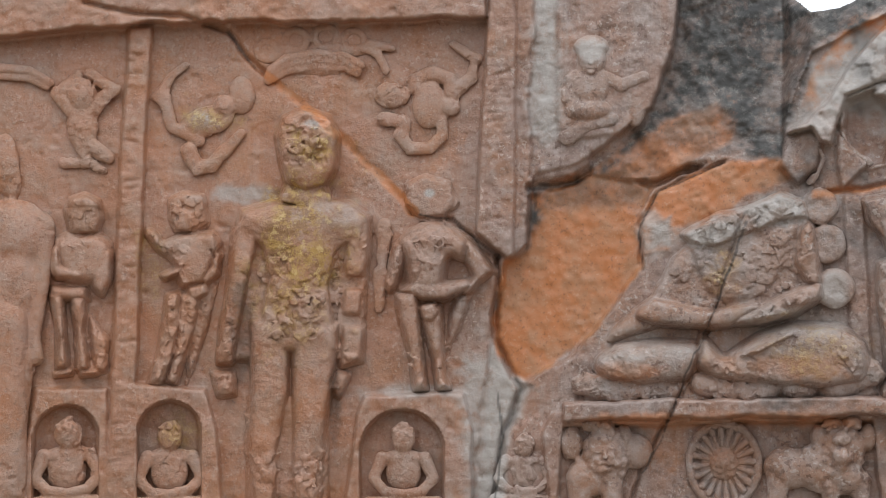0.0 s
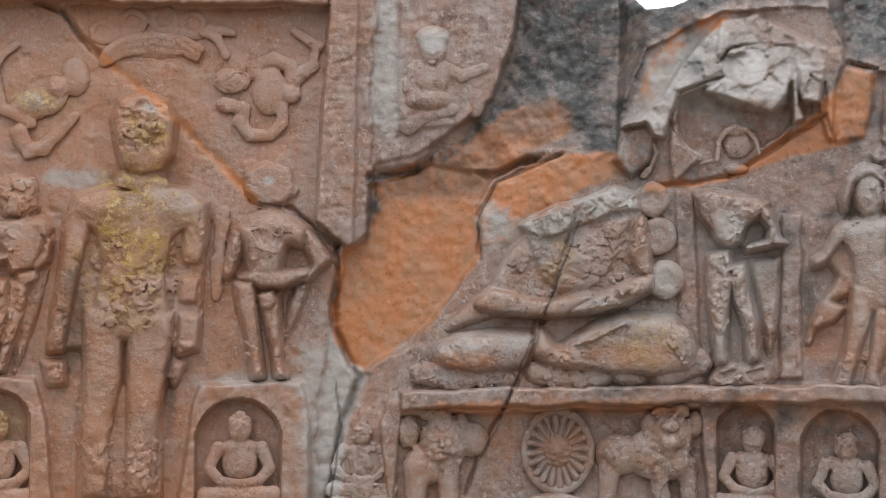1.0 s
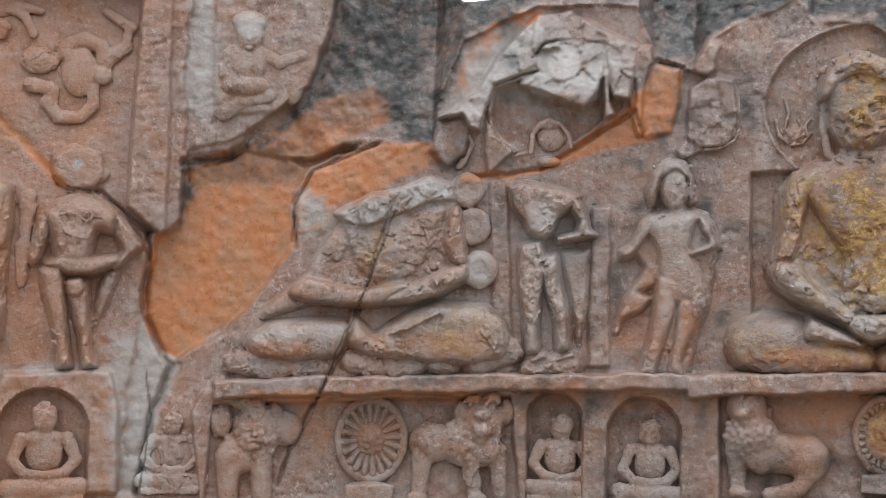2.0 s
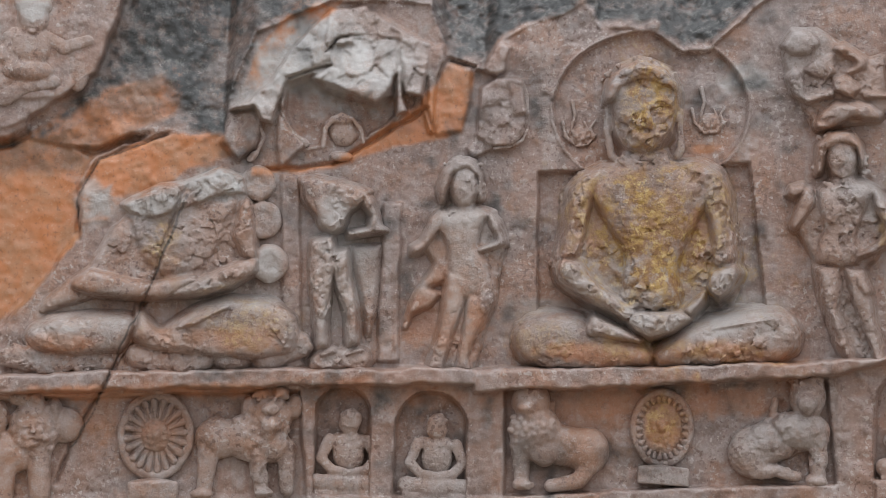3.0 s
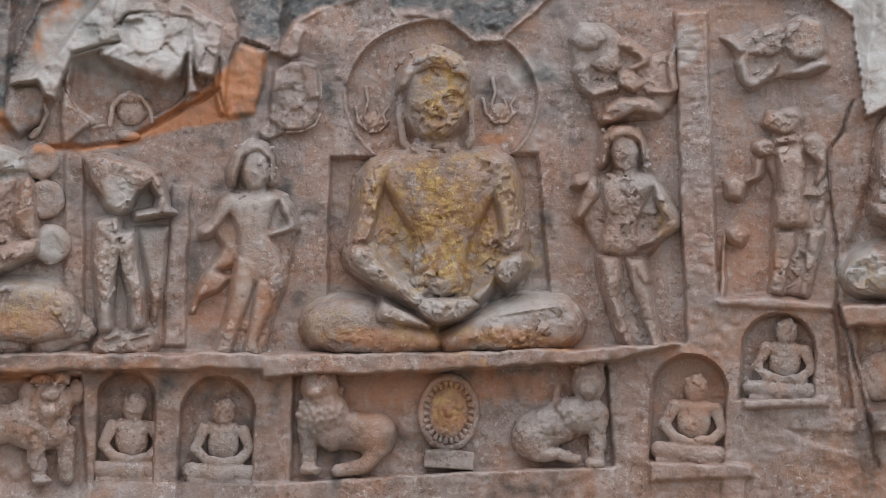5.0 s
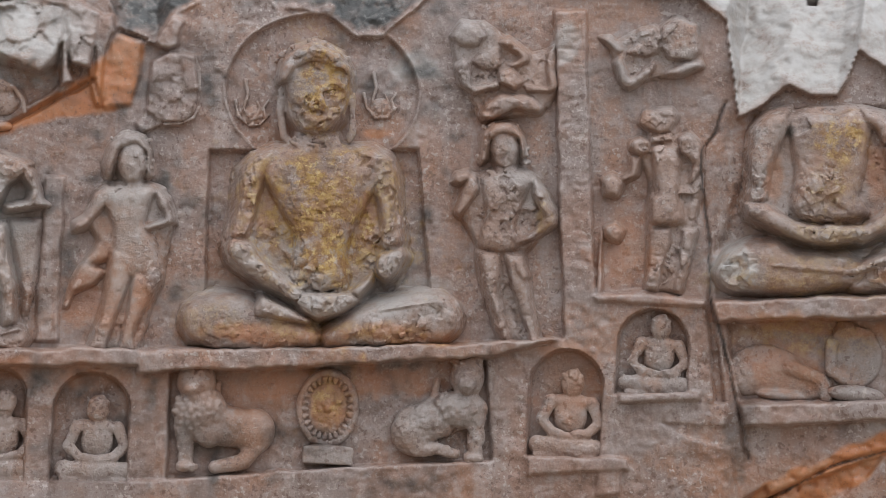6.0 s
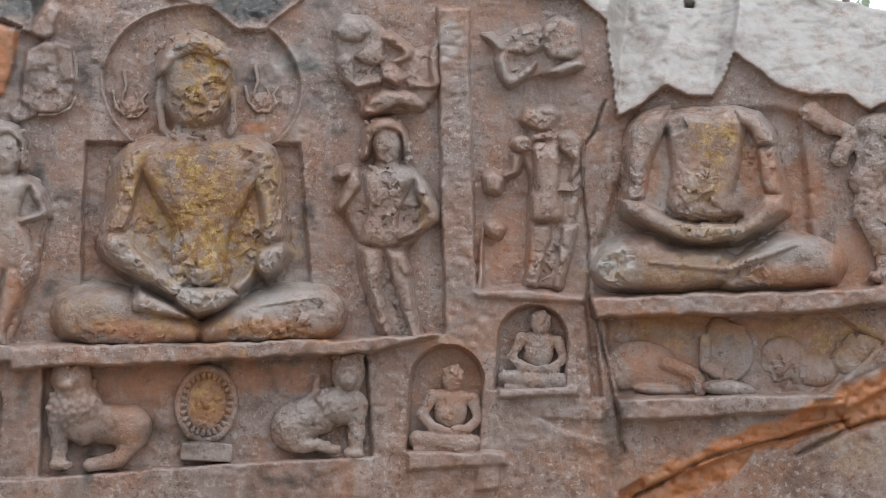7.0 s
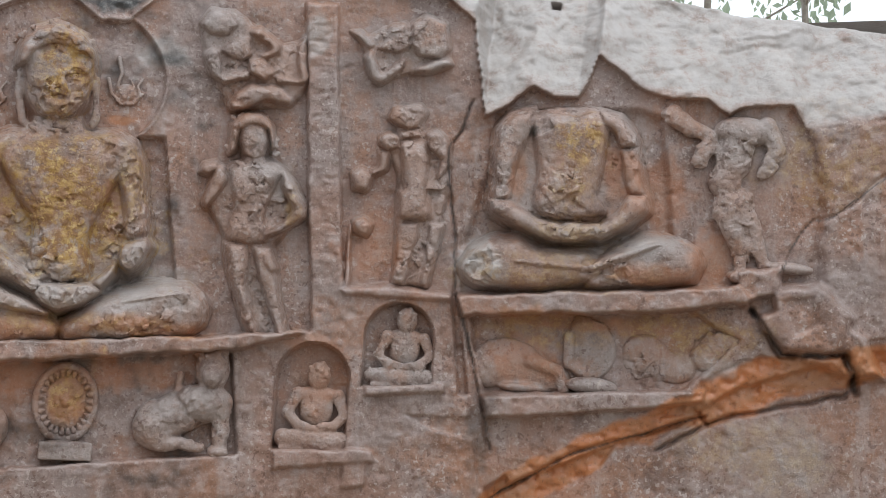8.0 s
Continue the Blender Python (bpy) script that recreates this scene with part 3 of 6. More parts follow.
G1, G2, G3 = grain(U, V, Z0, 0.09, 3, 31), grain(U, V, Z0, 0.09, 3, 37), grain(U, V, Z0, 0.035, 2, 41)
H = 0.012 * grain(U, V, Z0, 0.5, 3, 43)


PIECES = []


def plate(pts, height, soft=0.008, ragged=0.006, add=False, part=""):
    """Raise or sink the part of the face inside an outline to a height."""
    global H
    if part:
        PIECES.append((part, pts))
    P = np.array(pts).reshape(-1, 2)
    iu = np.nonzero((U1 > P[:, 0].min() - 0.15) & (U1 < P[:, 0].max() + 0.15))[0]
    iv = np.nonzero((V1 > P[:, 1].min() - 0.15) & (V1 < P[:, 1].max() + 0.15))[0]
    if len(iu) == 0 or len(iv) == 0:
        return
    s = (slice(iu[0], iu[-1] + 1), slice(iv[0], iv[-1] + 1))
    sd = outline_distance(U[s] + ragged * G1[s], V[s] + ragged * G2[s], pts)
    m = step(soft, -soft, sd)
    H[s] = H[s] + height * m if add else H[s] * (1 - m) + height * m + 0.004 * G3[s] * m


def slope(pts, height, lean_up, cu, cv, rough):
    """Set a broken face inside an outline to a plane that leans with height, split into flakes."""
    global H
    P = np.array(pts).reshape(-1, 2)
    s = (slice(*np.searchsorted(U1, [P[:, 0].min() - 0.05, P[:, 0].max() + 0.05])), slice(*np.searchsorted(V1, [P[:, 1].min() - 0.05, P[:, 1].max() + 0.05])))
    a, b = U[s] + 0.008 * G1[s], V[s] + 0.008 * G2[s]
    m = step(0.008, -0.008, outline_distance(a, b, pts))
    chips = facets(a, b, Z0[s], 0.13, 5) + 0.45 * facets(a, b, Z0[s], 0.05, 9)
    H[s] = H[s] * (1 - m) + m * (height + lean_up * (V[s] - cv) + rough * chips)


def arch(cu, v0, half, top, height, soft=0.008):
    """Sink a round-headed niche."""
    global H
    vs = top - half
    ring = [q for k in range(13) for q in (cu + half * math.cos(math.pi * k / 12), vs + half * math.sin(math.pi * k / 12))]
    PIECES.append(("niche", ring + [cu - half, v0, cu + half, v0]))
    x, y = U + 0.004 * G1 - cu, V + 0.004 * G2
    sd = np.where(y > vs, np.hypot(x, y - vs) - half, np.maximum(np.abs(x) - half, v0 - y))
    m = step(soft, -soft, sd)
    H = H * (1 - m) + height * m


def crack(pts, width, depth, ragged=0.012):
    global H
    sd = line_distance(U + ragged * G1 + 0.004 * G3, V + ragged * G2, pts)
    H = H - depth * np.exp(-(sd / width) ** 2)


# upper beam and pilasters of the left bay
plate([-2.304, 1.249, 0.176, 1.375, 0.176, 0.990, -1.056, 0.944, -1.358, 0.906, -2.304, 0.771], 0.10, 0.012, 0.02)
plate([-1.279, 0.908, -1.191, 0.911, -1.231, 0.094, -1.264, -1.053, -1.373, -1.048, -1.340, -0.363, -1.314, 0.323], 0.045, part="pilaster")
plate([0.193, 1.134, 0.379, 1.132, 0.367, 0.332, 0.349, -0.021, 0.262, -0.045, 0.137, 0.061, 0.156, 0.450], 0.085, 0.006, part="pilaster")
plate([0.306, 1.133, 0.379, 1.132, 0.367, 0.332, 0.349, -0.021, 0.292, -0.049], 0.05, 0.012)
plate([0.379, 1.132, 0.968, 1.116, 0.934, 0.839, 0.854, 0.585, 0.601, 0.366, 0.356, 0.285], 0.02, 0.01, 0.02)
plate([0.473, 1.130, 0.968, 1.116, 0.934, 0.839, 0.854, 0.585, 0.716, 0.470, 0.473, 0.449], 0.035, 0.01, 0.01)
# broken hollow of bare orange rock
plate([0.968, 1.163, 0.934, 0.839, 0.854, 0.585, 0.647, 0.365, 0.854, 0.247, 1.058, 0.326, 1.058, 1.159], -0.07, 0.03, 0.03)
plate(ORANGE_PATCH, -0.05, 0.015, 0.02, part="fracture_hollow")
plate(ORANGE_HEAD, 0.0, 0.012, 0.012, part="fracture_flake")
plate([0.203, -0.375, 0.285, -0.516, 0.367, -0.586, 0.273, -0.752, 0.226, -1.082, 0.120, -1.083, 0.156, -0.658], -0.02, 0.012, 0.02)
# stands and niches under the left bay
plate([-1.639, -0.560, -1.362, -0.569, -1.362, -1.048, -1.722, -1.028], 0.04)
plate([-1.308, -0.547, -0.974, -0.578, -0.929, -0.741, -0.906, -1.067, -1.340, -1.049, -1.329, -0.547], 0.05)
plate([-0.358, -0.692, -0.327, -0.610, 0.085, -0.599, 0.120, -0.752, 0.120, -1.083, -0.409, -1.080], 0.05)
# lower band under the bays
plate([0.459, -0.679, 3.040, -0.595, 3.880, -0.512, 4.586, -0.395, 4.466, -0.944, 4.458, -1.132, 2.966, -1.367, 0.203, -1.383, 0.221, -1.055], 0.05)
plate([0.495, -0.738, 1.723, -0.683, 1.765, -1.121, 0.466, -1.150], 0.0)
plate([0.252, -0.762, 0.401, -0.691, 0.454, -1.150, 0.199, -1.148], 0.01)
plate([2.569, -0.639, 3.859, -0.536, 3.912, -0.944, 2.578, -1.087], 0.0)
# ledges
plate([0.493, -0.637, 1.756, -0.589, 2.593, -0.556, 3.039, -0.547, 3.040, -0.608, 1.757, -0.659, 0.494, -0.712], 0.13, 0.007, 0.012, part="ledge")
plate([2.438, -0.582, 3.724, -0.477, 4.177, -0.424, 4.190, -0.479, 3.859, -0.523, 3.001, -0.622, 2.441, -0.659], 0.14, 0.007, 0.012, part="ledge")
plate([1.740, -1.116, 2.530, -1.084, 4.052, -0.920, 4.609, -0.866, 4.615, -0.998, 2.962, -1.273, 1.746, -1.275], 0.075, 0.006, 0.006, part="ledge")
# niches
for cu, cv, du, dv, tu, tv in ((-1.523, -0.632, -1.401, -0.636, -1.523, -1.028), (-1.120, -0.625, -0.997, -0.628, -1.120, -1.048), (-0.170, -0.670, 0.002, -0.670, -0.170, -1.071)):
    arch(cu, tv, du - cu, cv, -0.03)
for cu, cv, du, dv, tu, tv in ((1.905, -0.662, 2.016, -0.658, 1.923, -1.088), (2.271, -0.671, 2.418, -0.665, 2.289, -1.090), (4.191, -0.495, 4.336, -0.484, 4.211, -0.917)):
    arch(cu, tv, du - cu, cv, -0.03)
for cu, cv, du, dv, tu, tv in ((4.539, -0.281, 4.684, -0.269, 4.567, -0.631),):
    arch(cu, tv, du - cu, cv, -0.03)
# throne back and halo of the middle bay
plate([2.675, 0.257, 3.524, 0.322, 3.603, -0.211, 3.619, -0.467, 2.691, -0.544, 2.691, -0.218], -0.045, 0.006, 0.004, part="throne_back")
halo_u, halo_v = 3.120, 0.534
plate([q for k in range(36) for q in (halo_u + 0.395 * math.cos(math.pi * k / 18), halo_v + 0.335 * math.sin(math.pi * k / 18))], -0.028, 0.005, 0.003, part="halo")
H += 0.014 * np.exp(-((np.hypot((U - halo_u) / 0.395, (V - halo_v) / 0.335) - 1.0) / 0.022) ** 2) * step(halo_v - 0.33, halo_v - 0.24, V)
plate([4.053, 0.941, 4.178, 0.946, 4.285, -0.214, 4.309, -0.421, 4.178, -0.430, 4.127, 0.054], 0.06, 0.006, part="pilaster")
plate([3.890, -0.520, 4.172, -0.419, 4.286, -0.237, 4.304, 0.019, 4.351, -1.091, 3.928, -1.126], 0.06, 0.01)
# broken canopy mass between the bays: a sheared top, the hollow under it, hanging leaves and a split orange face
slope(CANOPY_PALE, 0.09, -0.2, 1.806, 0.644, 0.016)
plate([1.595, 0.511, 1.625, 0.618, 1.737, 0.659, 1.810, 0.678, 1.828, 0.795, 1.937, 0.817, 2.077, 0.802, 2.097, 0.662, 2.090, 0.492, 2.046, 0.430, 1.945, 0.365, 1.931, 0.424, 1.850, 0.467, 1.792, 0.428, 1.783, 0.332, 1.710, 0.309, 1.639, 0.371], 0.06, 0.010, 0.012)
plate([1.612, 0.488, 1.630, 0.596, 1.727, 0.634, 1.786, 0.571, 1.903, 0.542, 1.996, 0.516, 2.059, 0.563, 2.074, 0.661, 2.094, 0.493, 2.046, 0.437, 1.949, 0.370, 1.930, 0.431, 1.850, 0.472, 1.788, 0.427, 1.773, 0.331, 1.710, 0.313, 1.639, 0.376], -0.03, 0.016, 0.010)
slope([1.780, 0.734, 1.835, 0.791, 1.938, 0.808, 2.068, 0.796, 2.074, 0.661, 2.040, 0.586, 1.995, 0.540, 1.913, 0.559, 1.808, 0.596, 1.727, 0.620, 1.805, 0.678], 0.085, -0.25, 1.920, 0.676, 0.02)
plate([1.912, 0.591, 2.050, 0.611, 1.995, 0.530, 1.926, 0.543], 0.12, 0.012, 0.014)
plate([1.395, 0.450, 1.495, 0.480, 1.533, 0.421, 1.506, 0.316, 1.441, 0.251, 1.371, 0.331], 0.045, 0.014, 0.008)
plate([1.590, 0.472, 1.638, 0.406, 1.718, 0.342, 1.683, 0.298, 1.609, 0.228, 1.585, 0.363], 0.035, 0.012, 0.010)
plate([2.073, 0.665, 2.086, 0.686, 2.106, 0.554, 2.125, 0.494, 2.081, 0.478], 0.09, 0.008, 0.006)
plate([2.180, 0.558, 2.213, 0.778, 2.264, 0.793, 2.278, 0.721, 2.251, 0.646, 2.238, 0.404, 2.214, 0.415], 0.05, 0.010, 0.008)
plate([2.267, 0.710, 2.385, 0.687, 2.390, 0.556, 2.354, 0.422, 2.238, 0.399, 2.235, 0.573], 0.015, 0.012, 0.010)
plate([2.408, 0.683, 2.454, 0.822, 2.544, 0.787, 2.520, 0.689, 2.486, 0.663], 0.07, 0.010, 0.014)
slope([2.426, 0.607, 2.491, 0.653, 2.597, 0.644, 2.620, 0.495, 2.612, 0.410, 2.562, 0.362, 2.492, 0.354, 2.406, 0.302, 2.376, 0.344, 2.419, 0.418], 0.05, 0.05, 2.510, 0.490, 0.02)
plate([2.531, 0.655, 2.597, 0.644, 2.622, 0.507, 2.568, 0.497, 2.546, 0.588], 0.075, 0.010, 0.008)
crack([1.506, 0.212, 1.686, 0.236, 1.822, 0.263, 1.957, 0.346, 2.092, 0.440, 2.205, 0.508], 0.008, 0.03)
crack([2.204, 0.644, 2.196, 0.522, 2.238, 0.404], 0.006, 0.03)
crack([2.301, 0.727, 2.384, 0.702, 2.444, 0.680], 0.006, 0.03)
plate([2.042, 0.106, 2.114, 0.107, 2.121, -0.548, 2.039, -0.551], 0.025, 0.006, part="pilaster")
plate([1.615, 0.206, 1.691, 0.207, 1.720, -0.515, 1.636, -0.331], 0.02, 0.008)
# right bay
plate([4.282, -0.242, 4.500, -0.201, 4.737, -0.230, 4.799, -0.637, 4.864, -0.632, 4.949, -1.098, 4.434, -1.134, 4.450, -0.898, 4.388, -0.550, 4.286, -0.440], 0.05, 0.008)
plate([4.275, -0.242, 4.501, -0.218, 4.737, -0.230, 4.739, -0.253, 4.295, -0.264], 0.075, 0.006, part="ledge")
plate([4.765, -0.216, 5.895, -0.089, 6.097, -0.048, 6.258, -0.093, 6.364, -0.315, 5.928, -0.495, 5.775, -0.602, 5.254, -0.789, 4.918, -1.005, 4.841, -0.634], 0.03, 0.01)
plate([4.795, 0.516, 4.868, 0.487, 4.881, 0.029, 4.756, -0.028, 4.742, 0.300], -0.01, 0.006)
plate([4.863, 0.545, 5.447, 0.591, 5.531, 0.562, 5.619, 0.041, 4.768, -0.027, 4.859, 0.310], -0.035, 0.02)
plate([4.814, -0.306, 5.721, -0.209, 5.913, -0.309, 5.701, -0.539, 4.909, -0.605], -0.01, 0.012, 0.02)
plate([4.765, -0.228, 5.553, -0.140, 5.918, -0.087, 5.966, -0.118, 5.923, -0.156, 5.560, -0.227, 4.779, -0.309], 0.13, 0.008, 0.012, part="ledge")
plate([4.899, -0.629, 5.792, -0.519, 5.795, -0.565, 5.476, -0.634, 4.918, -0.718], 0.10, 0.008, part="ledge")
plate([6.114, 0.581, 6.722, 0.678, 6.800, -0.320, 6.362, -0.292, 6.213, -0.097, 6.178, 0.342], 0.05, 0.03, 0.02)
plate([5.973, -0.210, 6.210, -0.051, 6.405, -0.265, 6.459, -0.399, 6.191, -0.378], 0.10, 0.02, 0.03)
plate(ORANGE_LOW, -0.014, 0.008, 0.04, True, part="fracture_band")
plate([4.919, -0.722, 5.548, -0.658, 5.776, -0.614, 5.033, -0.973], 0.03, 0.01)
for cu, cv, du, dv, tu, tv in ((4.198, -0.470, 4.346, -0.460, 4.226, -0.904),):
    arch(cu, tv, du - cu, cv, -0.02)
plate([4.053, -0.910, 4.463, -0.884, 4.472, -0.929, 4.058, -0.987], 0.09, 0.006, 0.008, part="ledge")
for cu, cv, du, dv, tu, tv in ((4.539, -0.281, 4.679, -0.270, 4.567, -0.626),):
    arch(cu, tv, du - cu, cv, -0.02)
plate([4.413, -0.628, 4.732, -0.595, 4.734, -0.628, 4.416, -0.665], 0.08, 0.006, part="ledge")
plate([4.578, -0.736, 4.919, -0.722, 4.925, -0.804, 4.664, -0.777], 0.035, 0.006, 0.015)
plate([6.020, -0.078, 6.197, -0.033, 6.309, -0.181, 6.288, -0.334, 6.107, -0.320], 0.115, 0.02, 0.03)
plate([6.069, -0.132, 6.180, -0.100, 6.222, -0.212, 6.137, -0.266], 0.10, 0.012, 0.02)
plate([5.890, -0.030, 6.052, 0.006, 6.060, -0.098, 5.922, -0.133], 0.09, 0.012, 0.03)
# chisel notches on the pilasters
rng = random.Random(4)
for (ua, va, ub, vb, w, count) in ((0.245, 1.039, 0.203, 0.050, 0.07, 12), (-1.253, 0.874, -1.314, -0.936, 0.07, 26), (4.118, 0.886, 4.228, -0.217, 0.10, 9)):
    for i in range(count):
        f = rng.random()
        cu, cv, half = ua + (ub - ua) * f + rng.uniform(-0.3, 0.3) * w, va + (vb - va) * f, w * rng.uniform(0.15, 0.45)
        s = (slice(*np.searchsorted(U1, [cu - 0.15, cu + 0.15])), slice(*np.searchsorted(V1, [cv - 0.06, cv + 0.06])))
        H[s] -= rng.uniform(0.002, 0.006) * np.exp(-(line_distance(U[s], V[s] + 0.006 * G1[s], (cu - half, cv, cu + half, cv + rng.uniform(-0.01, 0.01))) / 0.006) ** 2)
# cracks
crack(CRACK_LEFT[:12], 0.010, 0.03)
crack(CRACK_LINE, 0.02, 0.009)
crack(CRACK_LEFT[16:], 0.009, 0.03)
crack([0.226, -0.045, 0.215, -0.375, 0.320, -0.586, 0.250, -0.775, 0.203, -1.082], 0.012, 0.05)
crack([0.356, 0.250, 0.531, 0.284, 0.647, 0.354, 0.854, 0.561], 0.014, 0.05)
crack([0.820, -0.091, 0.808, 0.096, 0.888, 0.235, 1.147, 0.360], 0.008, 0.03)
crack([4.761, 0.584, 4.729, 0.463, 4.683, 0.384, 4.689, 0.225, 4.734, -0.007, 4.755, -0.217, 4.824, -0.423, 4.888, -0.630, 4.947, -0.838], 0.006, 0.022)
crack([6.412, 0.398, 6.339, 0.314, 6.238, 0.216, 6.149, 0.193, 6.091, 0.091, 6.043, -0.038], 0.006, 0.012)
crack([4.945, -1.051, 5.258, -0.836, 5.576, -0.714, 5.800, -0.619], 0.007, 0.03)
crack([5.948, -0.178, 6.023, -0.264, 6.080, -0.346, 6.232, -0.339, 6.320, -0.319], 0.012, 0.06)
crack([6.316, -0.324, 6.359, -0.385, 6.375, -0.453], 0.016, 0.05)
crack([5.763, -0.592, 5.814, -0.657], 0.006, 0.03)
crack([5.627, -0.780, 5.847, -0.631, 6.333, -0.480, 6.370, -0.384], 0.008, 0.04)
crack([4.782, 0.820, 4.862, 0.851, 4.963, 0.765, 5.123, 0.825, 5.258, 0.906], 0.006, 0.02)
crack([5.337, 0.794, 5.652, 0.935, 6.045, 0.890, 6.423, 0.844], 0.005, 0.018)
crack([1.212, -0.081, 1.121, -0.247, 1.053, -0.413, 0.963, -0.627, 0.825, -0.865, 0.757, -1.055], 0.006, 0.03)
# the rim above the carving, from which the rock leans back, and its skyline
RIM = np.array(([(-6.000, 1.250), (0.589, 1.175), (0.612, 0.307), (0.739, 0.287), (0.877, 0.277), (1.024, 0.345), (1.169, 0.359), (1.377, 0.345), (1.410, 0.572), (1.495, 0.796), (1.794, 0.949), (1.932, 0.954), (2.070, 0.963), (2.206, 0.949), (2.233, 0.865), (2.277, 0.757), (2.313, 0.727), (2.436, 0.685), (2.486, 0.792), (2.611, 0.879), (2.749, 0.919), (2.829, 0.971), (2.873, 0.931), (2.903, 0.866), (3.020, 0.874), (3.125, 0.853), (3.244, 0.772), (3.347, 0.781), (3.424, 0.855), (3.522, 0.958), (3.599, 1.020), (3.850, 1.040), (4.061, 0.999), (4.600, 1.030), (4.750, 0.917), (4.786, 0.654), (4.814, 0.513), (4.909, 0.573), (5.006, 0.659), (5.102, 0.616), (5.194, 0.623), (5.240, 0.712), (5.264, 0.809), (5.405, 0.699), (5.476, 0.666)]
    + [(5.568, 0.644), (5.714, 0.649), (5.796, 0.589), (5.864, 0.630), (6.033, 0.645), (6.106, 0.553), (6.393, 0.614), (7.137, 0.725)]))
rim = np.interp(U + 0.012 * G1, RIM[:, 0], RIM[:, 1])
TOP = np.array([(-6, 2.2), (0.921, 1.376), (1.164, 1.260), (1.284, 1.165), (1.402, 1.108), (1.491, 0.990), (1.600, 0.998), (1.687, 1.031), (1.793, 1.169), (3.597, 1.484), (5.152, 1.20), (5.544, 1.11), (5.804, 1.055), (6.284, 1.015), (6.602, 0.965), (7.161, 0.85), (8.272, 0.588)])
top = np.interp(U, TOP[:, 0], TOP[:, 1]) + 0.01 * G2
lean = np.interp(U1, [0.3, 1.2, 1.5, 2.2, 3.6, 4.2, 4.6, 7.0], [0.12, 0.12, 0.4, 0.55, 0.55, 0.8, 0.55, 0.55])[:, None]
above = np.maximum(V - rim - 0.004 * G3, 0)
rounding = np.interp(U1, [1.1, 1.3], [0.22, 0.0])[:, None]
rise = above * above / (above + rounding + 1e-6)
EDGE = np.interp(U1, [0.3, 1.9, 2.3, 4.2, 4.5, 7.0], [-0.05, 0.04, 0.02, 0.02, 0.06, 0.06])[:, None]
m_up = step(0.0, 0.012, above)
H = H * (1 - m_up) + m_up * (EDGE - lean * rise + 0.03 * grain(U, V, Z0, 0.22, 4, 53) + 0.012 * grain(U, V, Z0, 0.08, 4, 59) + np.interp(U1, [1.6, 1.9, 4.1, 4.3], [0.006, 0.022, 0.022, 0.004])[:, None] * grain(U, V, Z0, 0.05, 3, 63))
sheared = np.interp(U1, [4.3, 4.7], [0.0, 1.0])[:, None] * m_up
split = 2.5 * grain(U, 2.2 * V, Z0, 0.35, 4, 97)
H += sheared * 0.007 * (np.floor(split) + step(0.75, 1.0, split - np.floor(split)))
H = H - 5.0 * np.maximum(V - top, 0)
plate([0.379, 1.367, 1.001, 1.347, 0.979, 1.116, 0.940, 0.839, 0.854, 0.585, 0.601, 0.366, 0.356, 0.285], 0.02, 0.012, 0.02)
plate([0.473, 1.365, 1.001, 1.347, 0.979, 1.116, 0.936, 0.839, 0.854, 0.585, 0.716, 0.470, 0.473, 0.449], 0.035, 0.01, 0.01)
# bore hole in the upper slab
bore = np.maximum(np.abs(U - (5.067, 1.059)[0]), np.abs(V - (5.067, 1.059)[1]))
H -= 0.08 * step(0.022, 0.014, bore)
granular = step(0.02, -0.02, outline_distance(U, V, ORANGE_LOW))
H += granular * (0.014 * grain(U, V, Z0, 0.05, 4, 77) - 0.020 * np.maximum(grain(U, V, Z0, 0.022, 2, 79), 0))
flake = 3.0 * grain(U, V, Z0, 0.14, 4, 83)
level = np.floor(flake)
smooth_rock = 1 - 0.75 * step(0.01, -0.02, outline_distance(U, V, ORANGE_PATCH))
H += smooth_rock * 0.004 * (level + step(0.4, 0.6, flake - level)) / 1.5
H += smooth_rock * (0.0018 * grain(U, V, Z0, 0.05, 3, 61) + 0.0015 * G3 - 0.007 * np.maximum(grain(U, V, Z0, 0.05, 3, 67) - 0.40, 0) * 3)

H[:, -1] = -6.0
H[0, :] = -6.0
H[-1, :] = -6.0
wall_verts = on_rock(U.ravel(), V.ravel(), H.ravel())
nu, nv = U.shape
ii = np.arange(nu * nv).reshape(nu, nv)
wall_quads = np.stack([ii[:-1, :-1], ii[1:, :-1], ii[1:, 1:], ii[:-1, 1:]], -1).reshape(-1, 4)
wall_cols = stains_and_light(U.ravel(), V.ravel(), Z0.ravel()).reshape(4, nu, nv)
dark_u = np.interp(U1, [0.35, 0.5, 1.9, 2.2, 3.7, 4.0], [0.0, 1.0, 1.0, 1.0, 1.0, 0.0])[:, None]
wall_cols[BLACK] = np.maximum(wall_cols[BLACK], step(np.interp(U1, [1.1, 1.3], [0.10, 0.0])[:, None], np.interp(U1, [1.1, 1.3], [0.34, 0.05])[:, None], above + 0.05 * G1) * dark_u * step(-0.75, 0.25, grain(U, V, Z0, 0.25, 4, 71) + 0.2))
slab = step(0.01, -0.01, outline_distance(U + 0.02 * G1, V + 0.02 * G2, [0.379, 1.367, 1.001, 1.347, 0.979, 1.116, 0.940, 0.839, 0.854, 0.585, 0.601, 0.366, 0.356, 0.285]))
wall_cols[BLACK] *= 1 - slab
wall_cols[ORANGE] *= 1 - 0.7 * slab
wall_cols[PALE] = np.maximum(wall_cols[PALE], step(0.0, 0.05, above) * np.interp(U1, [4.2, 4.5], [0.0, 1.0])[:, None] * step(-0.9, 0.2, grain(U, V, Z0, 0.3, 5, 91) + 0.25 + 0.6 * np.interp(U1, [4.6, 5.3], [0.0, 1.0])[:, None]))
